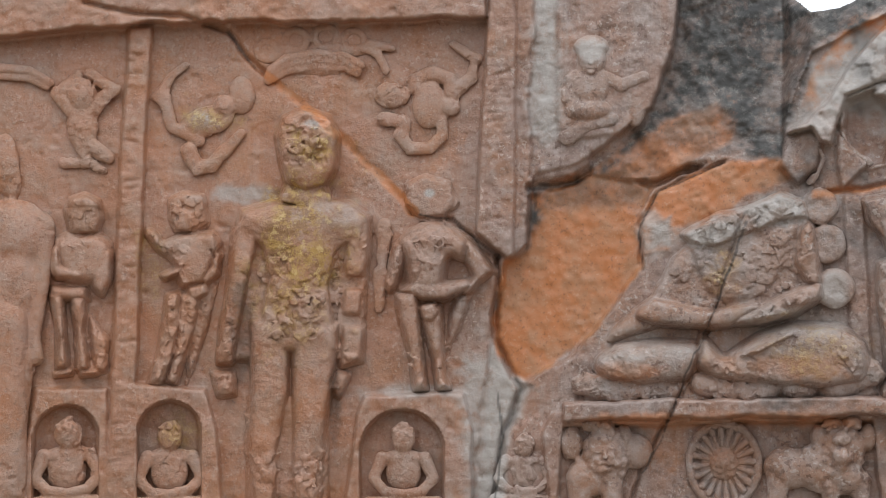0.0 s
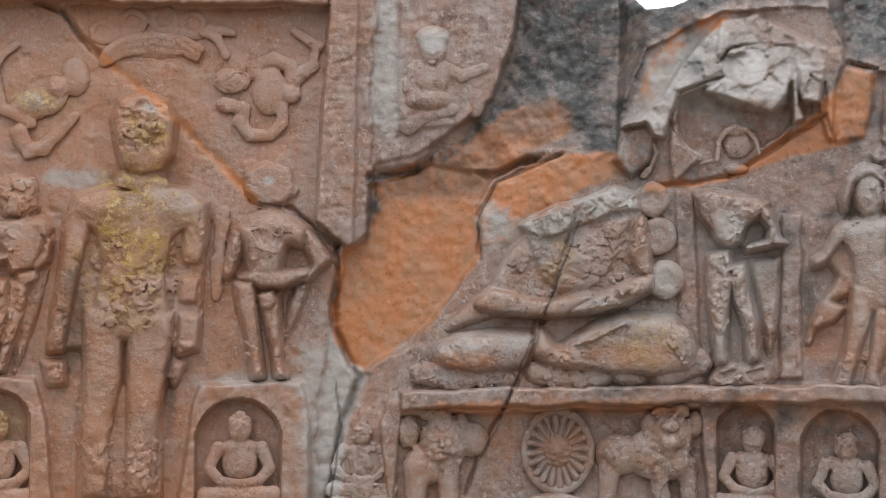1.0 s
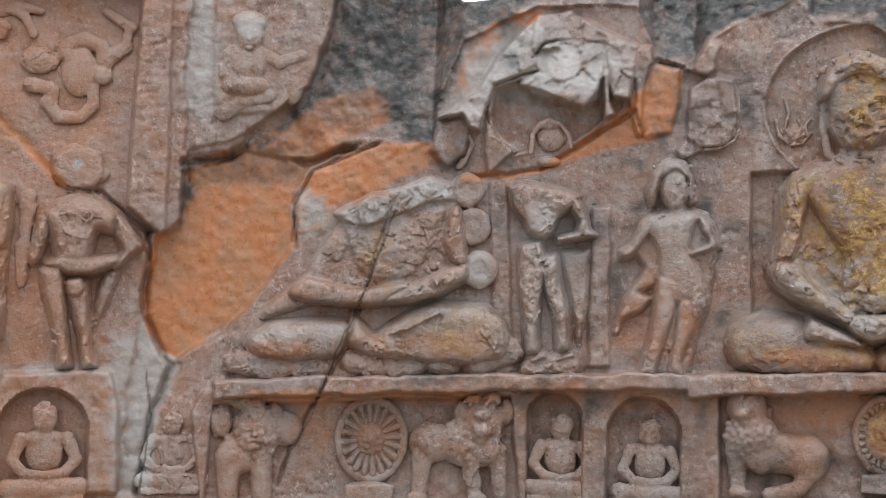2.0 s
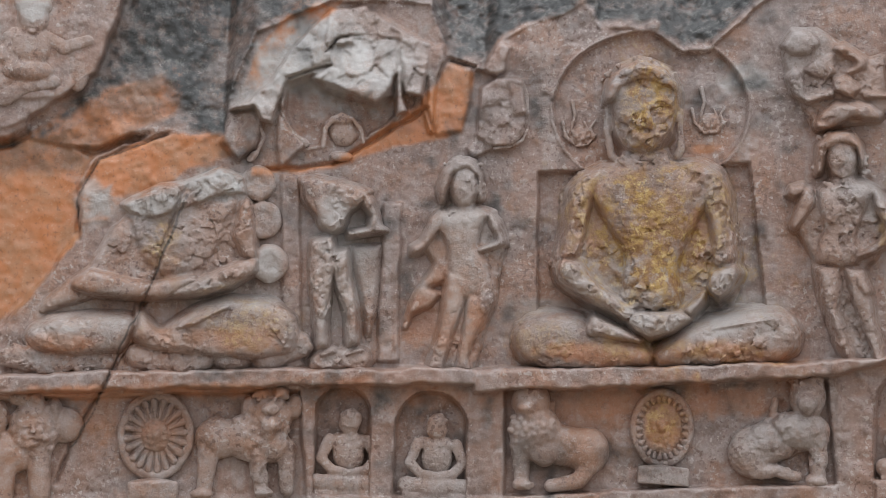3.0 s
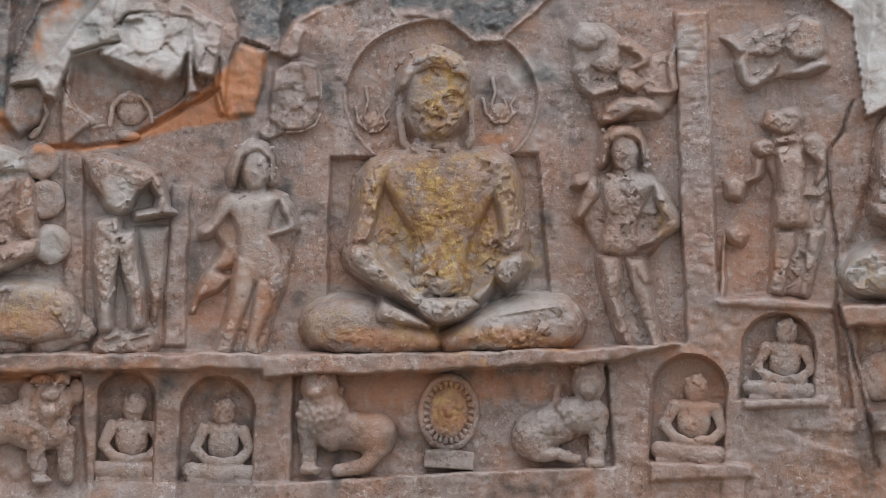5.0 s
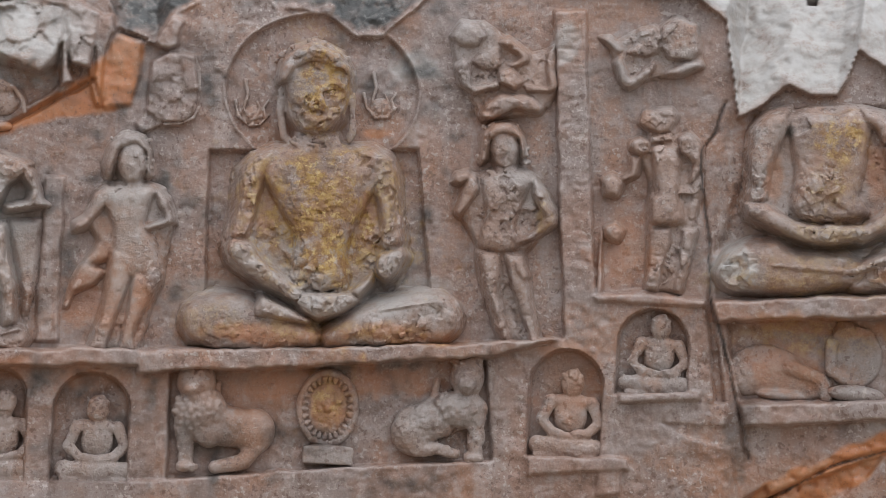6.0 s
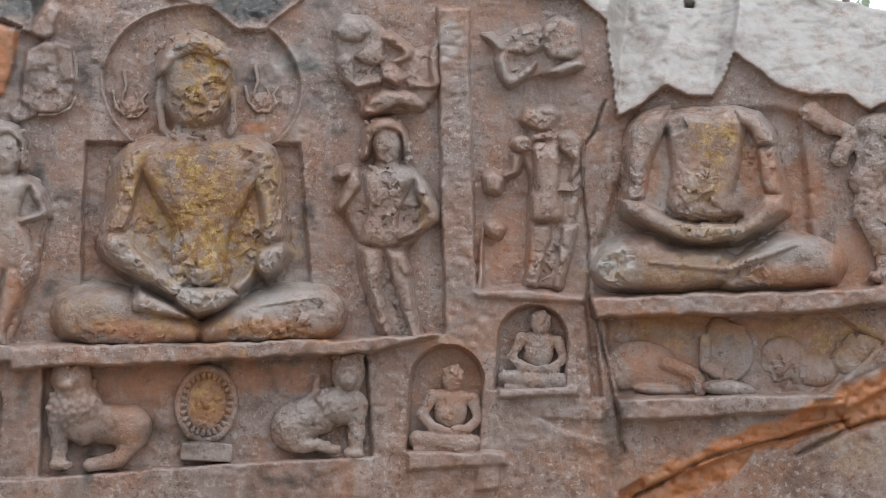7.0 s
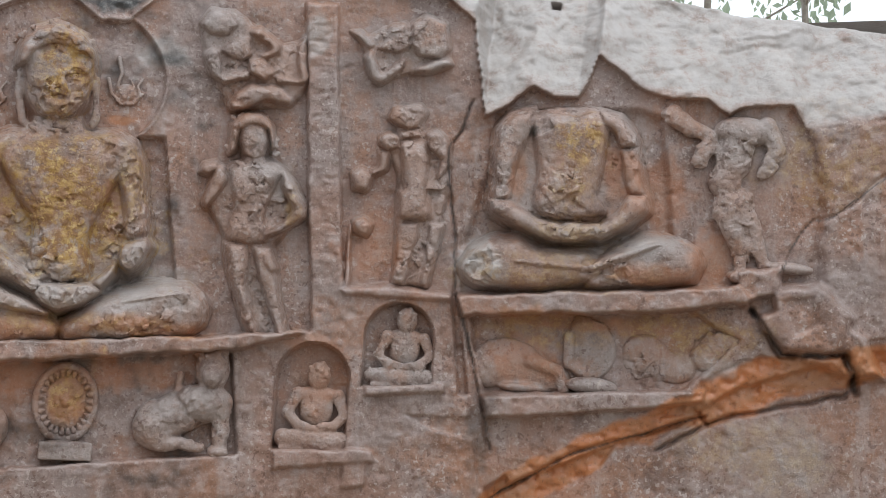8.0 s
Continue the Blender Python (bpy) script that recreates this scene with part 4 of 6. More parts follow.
mid_u, mid_v = 0.5 * (U[:-1, :-1] + U[1:, 1:]), 0.5 * (V[:-1, :-1] + V[1:, 1:])
region = np.full(mid_u.shape, -1)
for k, (name, pts) in enumerate(PIECES):
    P = np.array(pts).reshape(-1, 2)
    box = (slice(*np.searchsorted(U1[:-1], [P[:, 0].min() - 0.03, P[:, 0].max() + 0.03])), slice(*np.searchsorted(V1[:-1], [P[:, 1].min() - 0.03, P[:, 1].max() + 0.03])))
    region[box] = np.where(outline_distance(mid_u[box], mid_v[box], pts) < 0.012, k, region[box])
flat_cols = wall_cols.reshape(4, -1)


def cut_out(name, k, parent):
    used, index = np.unique(wall_quads[region.ravel() == k], return_inverse=True)
    if len(used) == 0:
        return None
    return mesh_object(name, wall_verts[used], index.reshape(-1, 4), STONE, parent, flat_cols[:, used])


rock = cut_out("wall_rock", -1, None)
for k, (name, pts) in enumerate(PIECES):
    cut_out(name, k, rock)
tagged(rock, "weathered red sandstone cliff face carved with niches and ledges", "rock wall", kind="structure")

# ---- ground below the cliff, out to the horizon ----
soil = bpy.data.materials.new("dry_earth")
soil.use_nodes = True
snt = soil.node_tree
spos = snt.nodes.new("ShaderNodeNewGeometry").outputs["Position"]
snt.links.new(mixer(snt, ramp(snt, noise_node(snt, spos, 1.3), 0.35, 0.65), (0.42, 0.34, 0.27, 1), (0.30, 0.25, 0.19, 1)), snt.nodes["Principled BSDF"].inputs["Base Color"])
snt.nodes["Principled BSDF"].inputs["Roughness"].default_value = 0.95
gx, gy = np.meshgrid(np.sinh(np.linspace(-7, 7, 90)), np.sinh(np.linspace(-7, 7, 90)), indexing="ij")
gz = 0.03 * grain(gx, gy, gx * 0, 1.5, 3, 5)
gi = np.arange(8100).reshape(90, 90)
ground = mesh_object("ground", np.stack([gx.ravel(), gy.ravel(), gz.ravel()], -1), np.stack([gi[:-1, :-1], gi[1:, :-1], gi[1:, 1:], gi[:-1, 1:]], -1).reshape(-1, 4), soil)
tagged(ground, "dry brown earth at the foot of the cliff", "ground", kind="structure")

# ---- unseen bank, added behind the camera to keep low front light off the cliff ----
bank_mat = bpy.data.materials.new("unseen_scrub")
bank_mat.use_nodes = True
knt = bank_mat.node_tree
kpos = knt.nodes.new("ShaderNodeNewGeometry").outputs["Position"]
knt.links.new(mixer(knt, ramp(knt, noise_node(knt, kpos, 1.8, 8, 0.7), 0.4, 0.6), (0.07, 0.09, 0.045, 1), (0.24, 0.19, 0.14, 1)), knt.nodes["Principled BSDF"].inputs["Base Color"])
knt.nodes["Principled BSDF"].inputs["Roughness"].default_value = 0.95
ba, bh = np.meshgrid(np.linspace(math.radians(175), math.radians(365), 120), np.linspace(0, 1, 40), indexing="ij")
br = 8.0 + 4.0 * bh + 0.9 * grain(ba * 8, bh * 4, bh * 0, 1.6, 4, 7)
bx, by, bz = br * np.cos(ba), br * np.sin(ba), bh * 4.6 - 0.1 + 0.6 * grain(ba * 8, bh * 4, bh * 0, 1.1, 3, 9) * bh
ki = np.arange(4800).reshape(120, 40)
bank = mesh_object("light_block_bank", np.stack([bx.ravel(), by.ravel(), bz.ravel()], -1), np.stack([ki[:-1, :-1], ki[:-1, 1:], ki[1:, 1:], ki[1:, :-1]], -1).reshape(-1, 4), bank_mat)
tagged(bank, "unseen scrub bank added behind the camera to block low light", "bank", kind="structure")


# ---- carved figures ----
def statue(name, label, prims, h=0.0055, blend=0.011, rough=0.0085, group="", seed=3, flat=0.85):
    ob = sculpt(name, prims, h, blend, rough, seed=seed, flat=flat)
    return tagged(ob, label, "statue", group)


def curls(cu, cv, ru, rv, d, count, r, seed):
    """Small knobs of hair or mane spread over an oval."""
    rng = random.Random(seed)
    out = []
    for i in range(count):
        f, a = math.sqrt((i + 0.5) / count), i * 2.39996
        x, y = f * math.cos(a), f * math.sin(a)
        out.append(('e', cu + ru * x, cv + rv * y, d * (1 - 0.45 * f * f), r * rng.uniform(0.55, 0.85), r * rng.uniform(0.55, 0.85), r * rng.uniform(0.7, 1.1)))
    return out


def face(u, v, w, d):
    """Worn brow, nose, mouth and chin on the front of a head of half-width w."""
    return [(0.10 * w, 0.16 * w, d - 0.012, d + 0.004, u, v + 0.30 * w, u, v - 0.15 * w), (0.11 * w, 0.07 * w, d - 0.008, d - 0.03, u - 0.1 * w, v + 0.30 * w, u - 0.7 * w, v + 0.22 * w), (0.11 * w, 0.07 * w, d - 0.008, d - 0.03, u + 0.1 * w, v + 0.30 * w, u + 0.7 * w, v + 0.22 * w),
            ('e', u - 0.38 * w, v + 0.06 * w, d - 0.02, 0.2 * w, 0.1 * w, 0.018), ('e', u + 0.38 * w, v + 0.06 * w, d - 0.02, 0.2 * w, 0.1 * w, 0.018), ('e', u, v - 0.48 * w, d - 0.012, 0.32 * w, 0.09 * w, 0.016), ('e', u, v - 0.82 * w, d - 0.02, 0.3 * w, 0.2 * w, 0.022)]


def arc(u, v, w, drop, d, r):
    """A thin hanging band: necklace, girdle or neck ring."""
    return [(r, r, d - 0.035, d, u - w, v, u - 0.55 * w, v - 0.7 * drop, u, v - drop), (r, r, d, d - 0.035, u, v - drop, u + 0.55 * w, v - 0.7 * drop, u + w, v)]


def folds(ua, va, ub, vb, width, d, count, r):
    """Cross folds of cloth or bands down a limb."""
    out = []
    for i in range(count):
        f = (i + 0.5) / count
        u, v = ua + (ub - ua) * f, va + (vb - va) * f
        out.append((r * 0.3, r * 0.55, d - 0.04, d - 0.008, u - width * 0.85, v + width * 0.3, u - width * 0.1, v - width * 0.1))
        out.append((r * 0.55, r * 0.3, d - 0.008, d - 0.04, u - width * 0.1, v - width * 0.1, u + width * 0.85, v + width * 0.35))
    return out


statue("seated_statue", "seated cross-legged sandstone statue with gold patches on chest and face", ([('p', 0.085, 0.03, 2.808, 0.191, 2.939, 0.297, 3.333, 0.317, 3.448, 0.194, 3.489, -0.108, 3.291, -0.308, 3.060, -0.319, 2.766, -0.130),('p', 0.19, 0.1, 2.590, -0.430, 2.606, -0.383, 2.663, -0.338, 2.767, -0.317, 2.873, -0.331, 2.915, -0.380, 3.122, -0.423, 3.182, -0.470, 3.162, -0.529, 2.930, -0.564, 2.743, -0.562, 2.636, -0.532, 2.599, -0.480), ('p', 0.19, 0.1, 3.159, -0.471, 3.293, -0.363, 3.384, -0.317, 3.564, -0.268, 3.660, -0.272, 3.725, -0.307, 3.761, -0.369, 3.742, -0.431, 3.676, -0.487, 3.438, -0.515, 3.185, -0.534), ('p', 0.23, 0.03, 2.885, -0.374, 2.920, -0.321, 3.062, -0.379, 3.138, -0.413, 3.123, -0.441, 2.971, -0.428, 2.891, -0.420), ('p', 0.22, 0.03, 3.396, -0.348, 3.521, -0.314, 3.645, -0.298, 3.669, -0.319, 3.523, -0.355, 3.398, -0.378, 3.273, -0.431, 3.205, -0.451)]
    + [('p', 0.25, 0.035, 3.049, -0.343, 3.087, -0.302, 3.290, -0.291, 3.333, -0.324, 3.253, -0.388, 3.157, -0.419, 3.086, -0.392), ('p', 0.2, 0.14, 2.894, 0.266, 3.032, 0.317, 3.194, 0.324, 3.357, 0.285, 3.389, 0.192, 3.333, 0.048, 3.284, -0.047, 3.265, -0.142, 3.291, -0.210, 3.282, -0.303, 3.064, -0.314, 3.021, -0.247, 3.029, -0.153, 3.037, -0.082, 2.962, 0.032, 2.882, 0.159), ('p', 0.18, 0.06, 2.804, 0.191, 2.848, 0.257, 2.939, 0.302, 3.037, 0.306, 2.970, 0.241, 2.917, 0.160, 2.896, 0.065, 2.877, -0.043, 2.864, -0.109, 2.756, -0.123, 2.773, -0.071, 2.788, 0.024, 2.795, 0.119)]
    + [('p', 0.23, 0.045, 2.757, -0.137, 2.787, -0.082, 2.863, -0.097, 2.932, -0.181, 3.057, -0.268, 3.124, -0.307, 3.066, -0.361, 2.966, -0.310, 2.846, -0.248, 2.774, -0.193), ('p', 0.18, 0.06, 3.231, 0.316, 3.332, 0.327, 3.414, 0.289, 3.450, 0.194, 3.468, 0.054, 3.494, -0.061, 3.489, -0.112, 3.393, -0.117, 3.380, -0.020, 3.361, 0.085, 3.327, 0.177, 3.266, 0.253), ('p', 0.21, 0.035, 3.373, -0.183, 3.386, -0.122, 3.488, -0.087, 3.510, -0.130, 3.473, -0.213, 3.426, -0.247, 3.384, -0.219), ('p', 0.2, 0.03, 3.267, -0.293, 3.378, -0.190, 3.376, -0.252, 3.320, -0.329)]
    + [('p', 0.2, 0.075, 2.955, 0.533, 2.948, 0.648, 2.991, 0.715, 3.060, 0.742, 3.130, 0.732, 3.201, 0.686, 3.241, 0.615, 3.234, 0.518, 3.215, 0.422, 3.169, 0.361, 3.101, 0.332, 3.030, 0.353, 2.981, 0.423), ('p', 0.23, 0.03, 2.930, 0.575, 2.945, 0.653, 3.003, 0.716, 3.071, 0.754, 3.106, 0.743, 3.191, 0.710, 3.236, 0.639, 3.233, 0.595, 3.162, 0.631, 3.075, 0.653, 3.012, 0.617, 2.977, 0.562, 2.933, 0.551), ('e', 3.075, 0.725, 0.15, 0.05, 0.036, 0.06), (0.018, 0.015, 0.07, 0.06, 2.956, 0.557, 2.950, 0.436, 2.973, 0.336, 2.997, 0.318), (0.018, 0.015, 0.07, 0.06, 3.236, 0.571, 3.246, 0.459, 3.252, 0.371, 3.239, 0.342)]
    + [('p', 0.15, 0.04, 3.018, 0.362, 3.192, 0.369, 3.218, 0.298, 3.005, 0.290), ('x', 0.010, 0.010, 0.25, 0.20, 2.898, -0.369, 3.064, -0.421, 3.205, -0.451, 3.340, -0.381), ('x', 0.008, 0.008, 0.21, 0.21, 2.757, -0.357, 2.832, -0.361, 2.889, -0.365), ('x', 0.012, 0.010, 0.22, 0.22, 3.032, -0.228, 3.149, -0.240, 3.278, -0.216)]) + face(3.109, 0.514, 0.105, 0.205) + arc(3.105, 0.332, 0.085, 0.024, 0.165, 0.010) + arc(3.106, 0.311, 0.095, 0.024, 0.165, 0.010) + curls(3.074, 0.682, 0.135, 0.055, 0.165, 40, 0.016, 2) + curls(2.971, 0.545, 0.022, 0.06, 0.12, 10, 0.014, 3), 0.0055, 0.015, 0.021, seed=29, flat=0.85)
statue("seated_statue", "broken headless seated sandstone statue split by a dark crack", ([('p', 0.075, 0.03, 0.871, -0.188, 1.022, 0.022, 1.474, 0.181, 1.525, -0.154, 1.284, -0.256, 0.816, -0.264),('p', 0.11, 0.06, 0.999, 0.007, 1.187, -0.011, 1.291, 0.064, 1.372, 0.108, 1.466, 0.100, 1.426, -0.014, 1.358, -0.157, 1.321, -0.209, 1.237, -0.222, 1.120, -0.236, 1.049, -0.167, 1.019, -0.068), ('p', 0.12, 0.015, 0.970, 0.054, 1.114, 0.135, 1.231, 0.161, 1.371, 0.222, 1.469, 0.188, 1.482, 0.114, 1.372, 0.103, 1.210, 0.037, 1.117, -0.003, 1.018, 0.012), ('p', 0.08, 0.03, 0.866, -0.193, 0.941, -0.046, 1.013, 0.014, 1.040, -0.068, 1.028, -0.167, 0.956, -0.215), ('p', 0.15, 0.035, 1.484, 0.109, 1.447, 0.080, 1.417, -0.062, 1.470, -0.155, 1.535, -0.158, 1.521, -0.036, 1.506, 0.069)]
    + [('p', 0.2, 0.035, 1.535, -0.140, 1.458, -0.150, 1.284, -0.235, 1.205, -0.276, 1.168, -0.319, 1.297, -0.314, 1.425, -0.277, 1.536, -0.205), ('p', 0.18, 0.03, 0.788, -0.265, 0.862, -0.205, 1.027, -0.242, 1.120, -0.252, 1.214, -0.227, 1.284, -0.214, 1.312, -0.251, 1.169, -0.328, 1.028, -0.331, 0.864, -0.319, 0.793, -0.299), ('p', 0.08, 0.03, 0.700, -0.336, 0.792, -0.255, 0.887, -0.324, 0.724, -0.377, 0.677, -0.390), ('p', 0.18, 0.07, 0.621, -0.499, 0.643, -0.448, 0.724, -0.401, 0.865, -0.385, 1.029, -0.382, 1.067, -0.442, 1.012, -0.540, 0.821, -0.566, 0.680, -0.554)]
    + [('p', 0.19, 0.07, 1.052, -0.349, 1.147, -0.445, 1.286, -0.350, 1.425, -0.305, 1.611, -0.313, 1.696, -0.371, 1.722, -0.451, 1.698, -0.534, 1.523, -0.576, 1.289, -0.558, 1.125, -0.538, 1.026, -0.489), ('p', 0.22, 0.02, 1.166, -0.445, 1.421, -0.321, 1.440, -0.356, 1.287, -0.442, 1.194, -0.458), (0.0472, 0.0378, 0.05, 0.06, 0.570, -0.560, 0.685, -0.589, 0.778, -0.587), (0.0378, 0.0330, 0.06, 0.06, 0.836, -0.587, 0.940, -0.585), (0.0472, 0.0472, 0.06, 0.07, 1.056, -0.553, 1.172, -0.581, 1.322, -0.564), ('e', 1.444, -0.561, 0.06, 0.0802, 0.0519, 0.07), (0.0614, 0.0566, 0.06, 0.05, 1.574, -0.553, 1.710, -0.495)]
    + [('p', 0.05, 0.03, 0.587, -0.564, 0.679, -0.517, 1.707, -0.520, 1.743, -0.577, 1.663, -0.625, 0.588, -0.644), ('x', 0.018, 0.012, 0.13, 0.13, 1.338, 0.043, 1.324, -0.063, 1.295, -0.181), ('x', 0.012, 0.010, 0.13, 0.13, 1.035, -0.044, 1.053, -0.157, 1.125, -0.222, 1.209, -0.211), ('x', 'k', 0.0076, 1.231, 0.144, 1.191, 0.029, 1.153, -0.090, 1.120, -0.231, 1.071, -0.372, 1.030, -0.489, 0.985, -0.582, 0.928, -0.675)]), 0.0055, 0.012, 0.015, seed=31, flat=0.85)
statue("scroll_ornament", "carved scroll ornament of three curls beside the broken statue", [
    ('t', 1.523, 0.165, 0.03, 0.0472, 0.0260), ('t', 1.548, 0.013, 0.03, 0.0519, 0.0260), ('t', 1.579, -0.165, 0.04, 0.0472, 0.0330), ('e', 1.528, 0.154, 0.02, 0.0472, 0.0519, 0.03), ('e', 1.558, 0.006, 0.02, 0.0472, 0.0519, 0.04), ('e', 1.584, -0.169, 0.03, 0.0472, 0.0566, 0.04)], 0.006, 0.012, 0.005)["category"] = "carved ornament"
statue("seated_statue", "headless seated sandstone statue with sheared knee and gold flecks", ([('p', 0.08, 0.03, 4.865, 0.398, 4.923, 0.541, 5.371, 0.562, 5.444, 0.442, 5.504, 0.185, 5.264, 0.049, 4.868, 0.149),('p', 0.19, 0.075, 4.759, -0.106, 4.795, -0.033, 4.883, 0.024, 4.998, 0.038, 5.072, -0.010, 5.256, 0.001, 5.380, -0.053, 5.336, -0.126, 5.110, -0.183, 4.947, -0.190, 4.831, -0.191, 4.777, -0.163), ('p', 0.19, 0.08, 5.309, -0.082, 5.371, 0.002, 5.501, 0.088, 5.638, 0.076, 5.721, 0.047, 5.750, -0.020, 5.720, -0.091, 5.542, -0.133, 5.293, -0.160, 5.267, -0.132), ('p', 0.22, 0.03, 4.959, -0.047, 5.098, -0.042, 5.283, -0.050, 5.415, 0.020, 5.548, 0.066, 5.617, 0.056, 5.465, -0.027, 5.310, -0.096, 5.102, -0.096, 4.974, -0.088)]
    + [('p', 0.18, 0.11, 4.993, 0.539, 5.106, 0.574, 5.277, 0.586, 5.339, 0.529, 5.325, 0.339, 5.311, 0.233, 5.363, 0.160, 5.293, 0.110, 5.097, 0.105, 5.030, 0.170, 5.041, 0.317), ('p', 0.17, 0.05, 4.858, 0.393, 4.870, 0.482, 4.923, 0.545, 5.020, 0.579, 5.027, 0.494, 4.992, 0.403, 4.967, 0.311, 4.955, 0.178, 4.857, 0.146, 4.869, 0.256), ('p', 0.22, 0.04, 4.854, 0.184, 4.952, 0.182, 5.062, 0.118, 5.179, 0.102, 5.266, 0.054, 5.139, 0.020, 4.997, 0.061, 4.871, 0.119), ('p', 0.17, 0.04, 5.272, 0.591, 5.370, 0.569, 5.435, 0.501, 5.452, 0.438, 5.373, 0.428, 5.342, 0.491, 5.287, 0.521)]
    + [('p', 0.15, 0.035, 5.368, 0.432, 5.449, 0.443, 5.487, 0.282, 5.503, 0.232, 5.420, 0.237, 5.391, 0.316), ('p', 0.22, 0.04, 5.501, 0.248, 5.514, 0.177, 5.432, 0.100, 5.322, 0.042, 5.252, 0.052, 5.294, 0.100, 5.380, 0.168, 5.420, 0.244), ('p', 0.24, 0.03, 5.095, 0.056, 5.178, 0.112, 5.329, 0.117, 5.325, 0.056, 5.208, 0.023, 5.127, 0.028), ('x', 'e', 4.823, -0.101, 0.24, 0.095, 0.115, 0.085), ('x', 'b', 5.058, 0.503, 0.19, 0.035, 0.03, 0.05, 30), ('x', 0.010, 0.010, 0.20, 0.20, 4.958, -0.038, 4.976, -0.111, 4.965, -0.177), ('x', 'e', 5.162, 0.587, 0.13, 0.09, 0.04, 0.09)]), 0.0055, 0.015, 0.021, flat=0.85)
statue("standing_statue", "tall standing sandstone statue with gold chest and defaced head", ([('p', 0.07, 0.03, -0.838, 0.114, -0.301, 0.117, -0.333, -0.473, -0.915, -0.469),('p', 0.19, 0.12, -0.829, 0.152, -0.710, 0.190, -0.618, 0.182, -0.502, 0.206, -0.381, 0.188, -0.301, 0.131, -0.338, 0.029, -0.427, -0.007, -0.473, -0.148, -0.454, -0.287, -0.426, -0.438, -0.782, -0.436, -0.755, -0.286, -0.728, -0.147, -0.751, -0.007, -0.843, 0.081), ('p', 0.15, 0.04, -0.838, 0.114, -0.765, 0.133, -0.765, -0.008, -0.799, -0.147, -0.821, -0.286, -0.860, -0.481, -0.928, -0.480, -0.915, -0.332, -0.884, -0.147, -0.870, 0.016), ('p', 0.15, 0.045, -0.390, 0.173, -0.301, 0.124, -0.299, 0.013, -0.326, -0.129, -0.413, -0.129, -0.408, 0.017), ('p', 0.12, 0.02, -0.417, -0.171, -0.324, -0.166, -0.338, -0.292, -0.422, -0.292), ('p', 0.12, 0.02, -0.422, -0.315, -0.324, -0.325, -0.333, -0.473, -0.426, -0.500)]
    + [('p', 0.09, 0.02, -0.449, -0.507, -0.379, -0.519, -0.430, -0.629, -0.472, -0.587), ('p', 0.17, 0.06, -0.801, -0.286, -0.635, -0.310, -0.634, -0.609, -0.680, -0.835, -0.684, -1.059, -0.790, -1.056, -0.800, -0.788, -0.789, -0.561), ('p', 0.17, 0.06, -0.621, -0.333, -0.426, -0.306, -0.449, -0.519, -0.486, -0.747, -0.499, -1.062, -0.627, -1.060, -0.627, -0.609), ('p', 0.1, 0.03, -0.949, -0.514, -0.858, -0.504, -0.850, -0.606, -0.926, -0.616), ('p', 0.09, 0.06, -0.809, -0.607, -0.477, -0.610, -0.476, -1.062, -0.808, -1.056), ('p', 0.21, 0.07, -0.692, 0.467, -0.665, 0.551, -0.572, 0.589, -0.467, 0.554, -0.430, 0.470, -0.441, 0.326, -0.488, 0.254, -0.571, 0.227, -0.652, 0.262, -0.678, 0.371)]
    + [('p', 0.14, 0.04, -0.652, 0.264, -0.490, 0.266, -0.455, 0.178, -0.682, 0.176), (0.010, 0.010, 0.14, 0.14, -0.659, 0.215, -0.571, 0.201, -0.478, 0.216), (0.010, 0.010, 0.14, 0.14, -0.664, 0.196, -0.571, 0.182, -0.474, 0.197), ('x', 'b', -0.646, 0.360, 0.235, 0.05, 0.045, 0.05, 20), ('x', 'b', -0.618, 0.444, 0.245, 0.05, 0.03, 0.05, -15), ('x', 'b', -0.514, 0.530, 0.23, 0.07, 0.03, 0.05, -20), ('x', 0.012, 0.012, 0.20, 0.18, -0.628, -0.333, -0.634, -0.609, -0.650, -1.015)]) + folds(-0.713, -0.471, -0.735, -0.968, 0.07, 0.16, 7, 0.016) + folds(-0.533, -0.495, -0.562, -0.972, 0.06, 0.16, 6, 0.016), 0.006, 0.022, 0.022, flat=0.75)
statue("standing_statue", "weathered standing sandstone statue beside the pilaster", [
    ('e', -1.734, 0.046, 0.03, 0.1652, 0.1416, 0.09), (0.0472, 0.0283, 0.04, 0.05, -1.610, 0.069, -1.623, -0.131, -1.652, -0.353, -1.637, -0.442), ('e', -1.740, -0.152, 0.03, 0.1180, 0.1888, 0.09), (0.1062, 0.0802, 0.05, 0.05, -1.770, -0.306, -1.750, -1.013), (0.0519, 0.0378, 0.04, 0.04, -1.689, -0.441, -1.699, -0.618), ('e', -1.754, 0.322, 0.01, 0.0519, 0.1298, 0.035), ('e', -1.730, 0.223, 0.0, 0.0378, 0.0566, 0.035)], 0.006, 0.012, 0.011)
FLY = "flying attendants"
statue("flying_statue", "small flying sandstone figure with raised arms", [
    ('e', -1.468, 0.619, 0.03, 0.0566, 0.0708, 0.06), (0.0307, 0.0212, 0.03, 0.03, -1.506, 0.551, -1.560, 0.616, -1.480, 0.702), (0.0307, 0.0212, 0.03, 0.03, -1.427, 0.553, -1.341, 0.646, -1.438, 0.708), ('e', -1.463, 0.485, 0.02, 0.0614, 0.0991, 0.055), (0.0378, 0.0283, 0.03, 0.03, -1.459, 0.429, -1.363, 0.363), (0.0212, 0.0189, 0.02, 0.03, -1.533, 0.338, -1.438, 0.339, -1.378, 0.307), (0.0283, 0.0236, 0.03, 0.03, -1.470, 0.417, -1.448, 0.339)], group=FLY, flat=0.6)
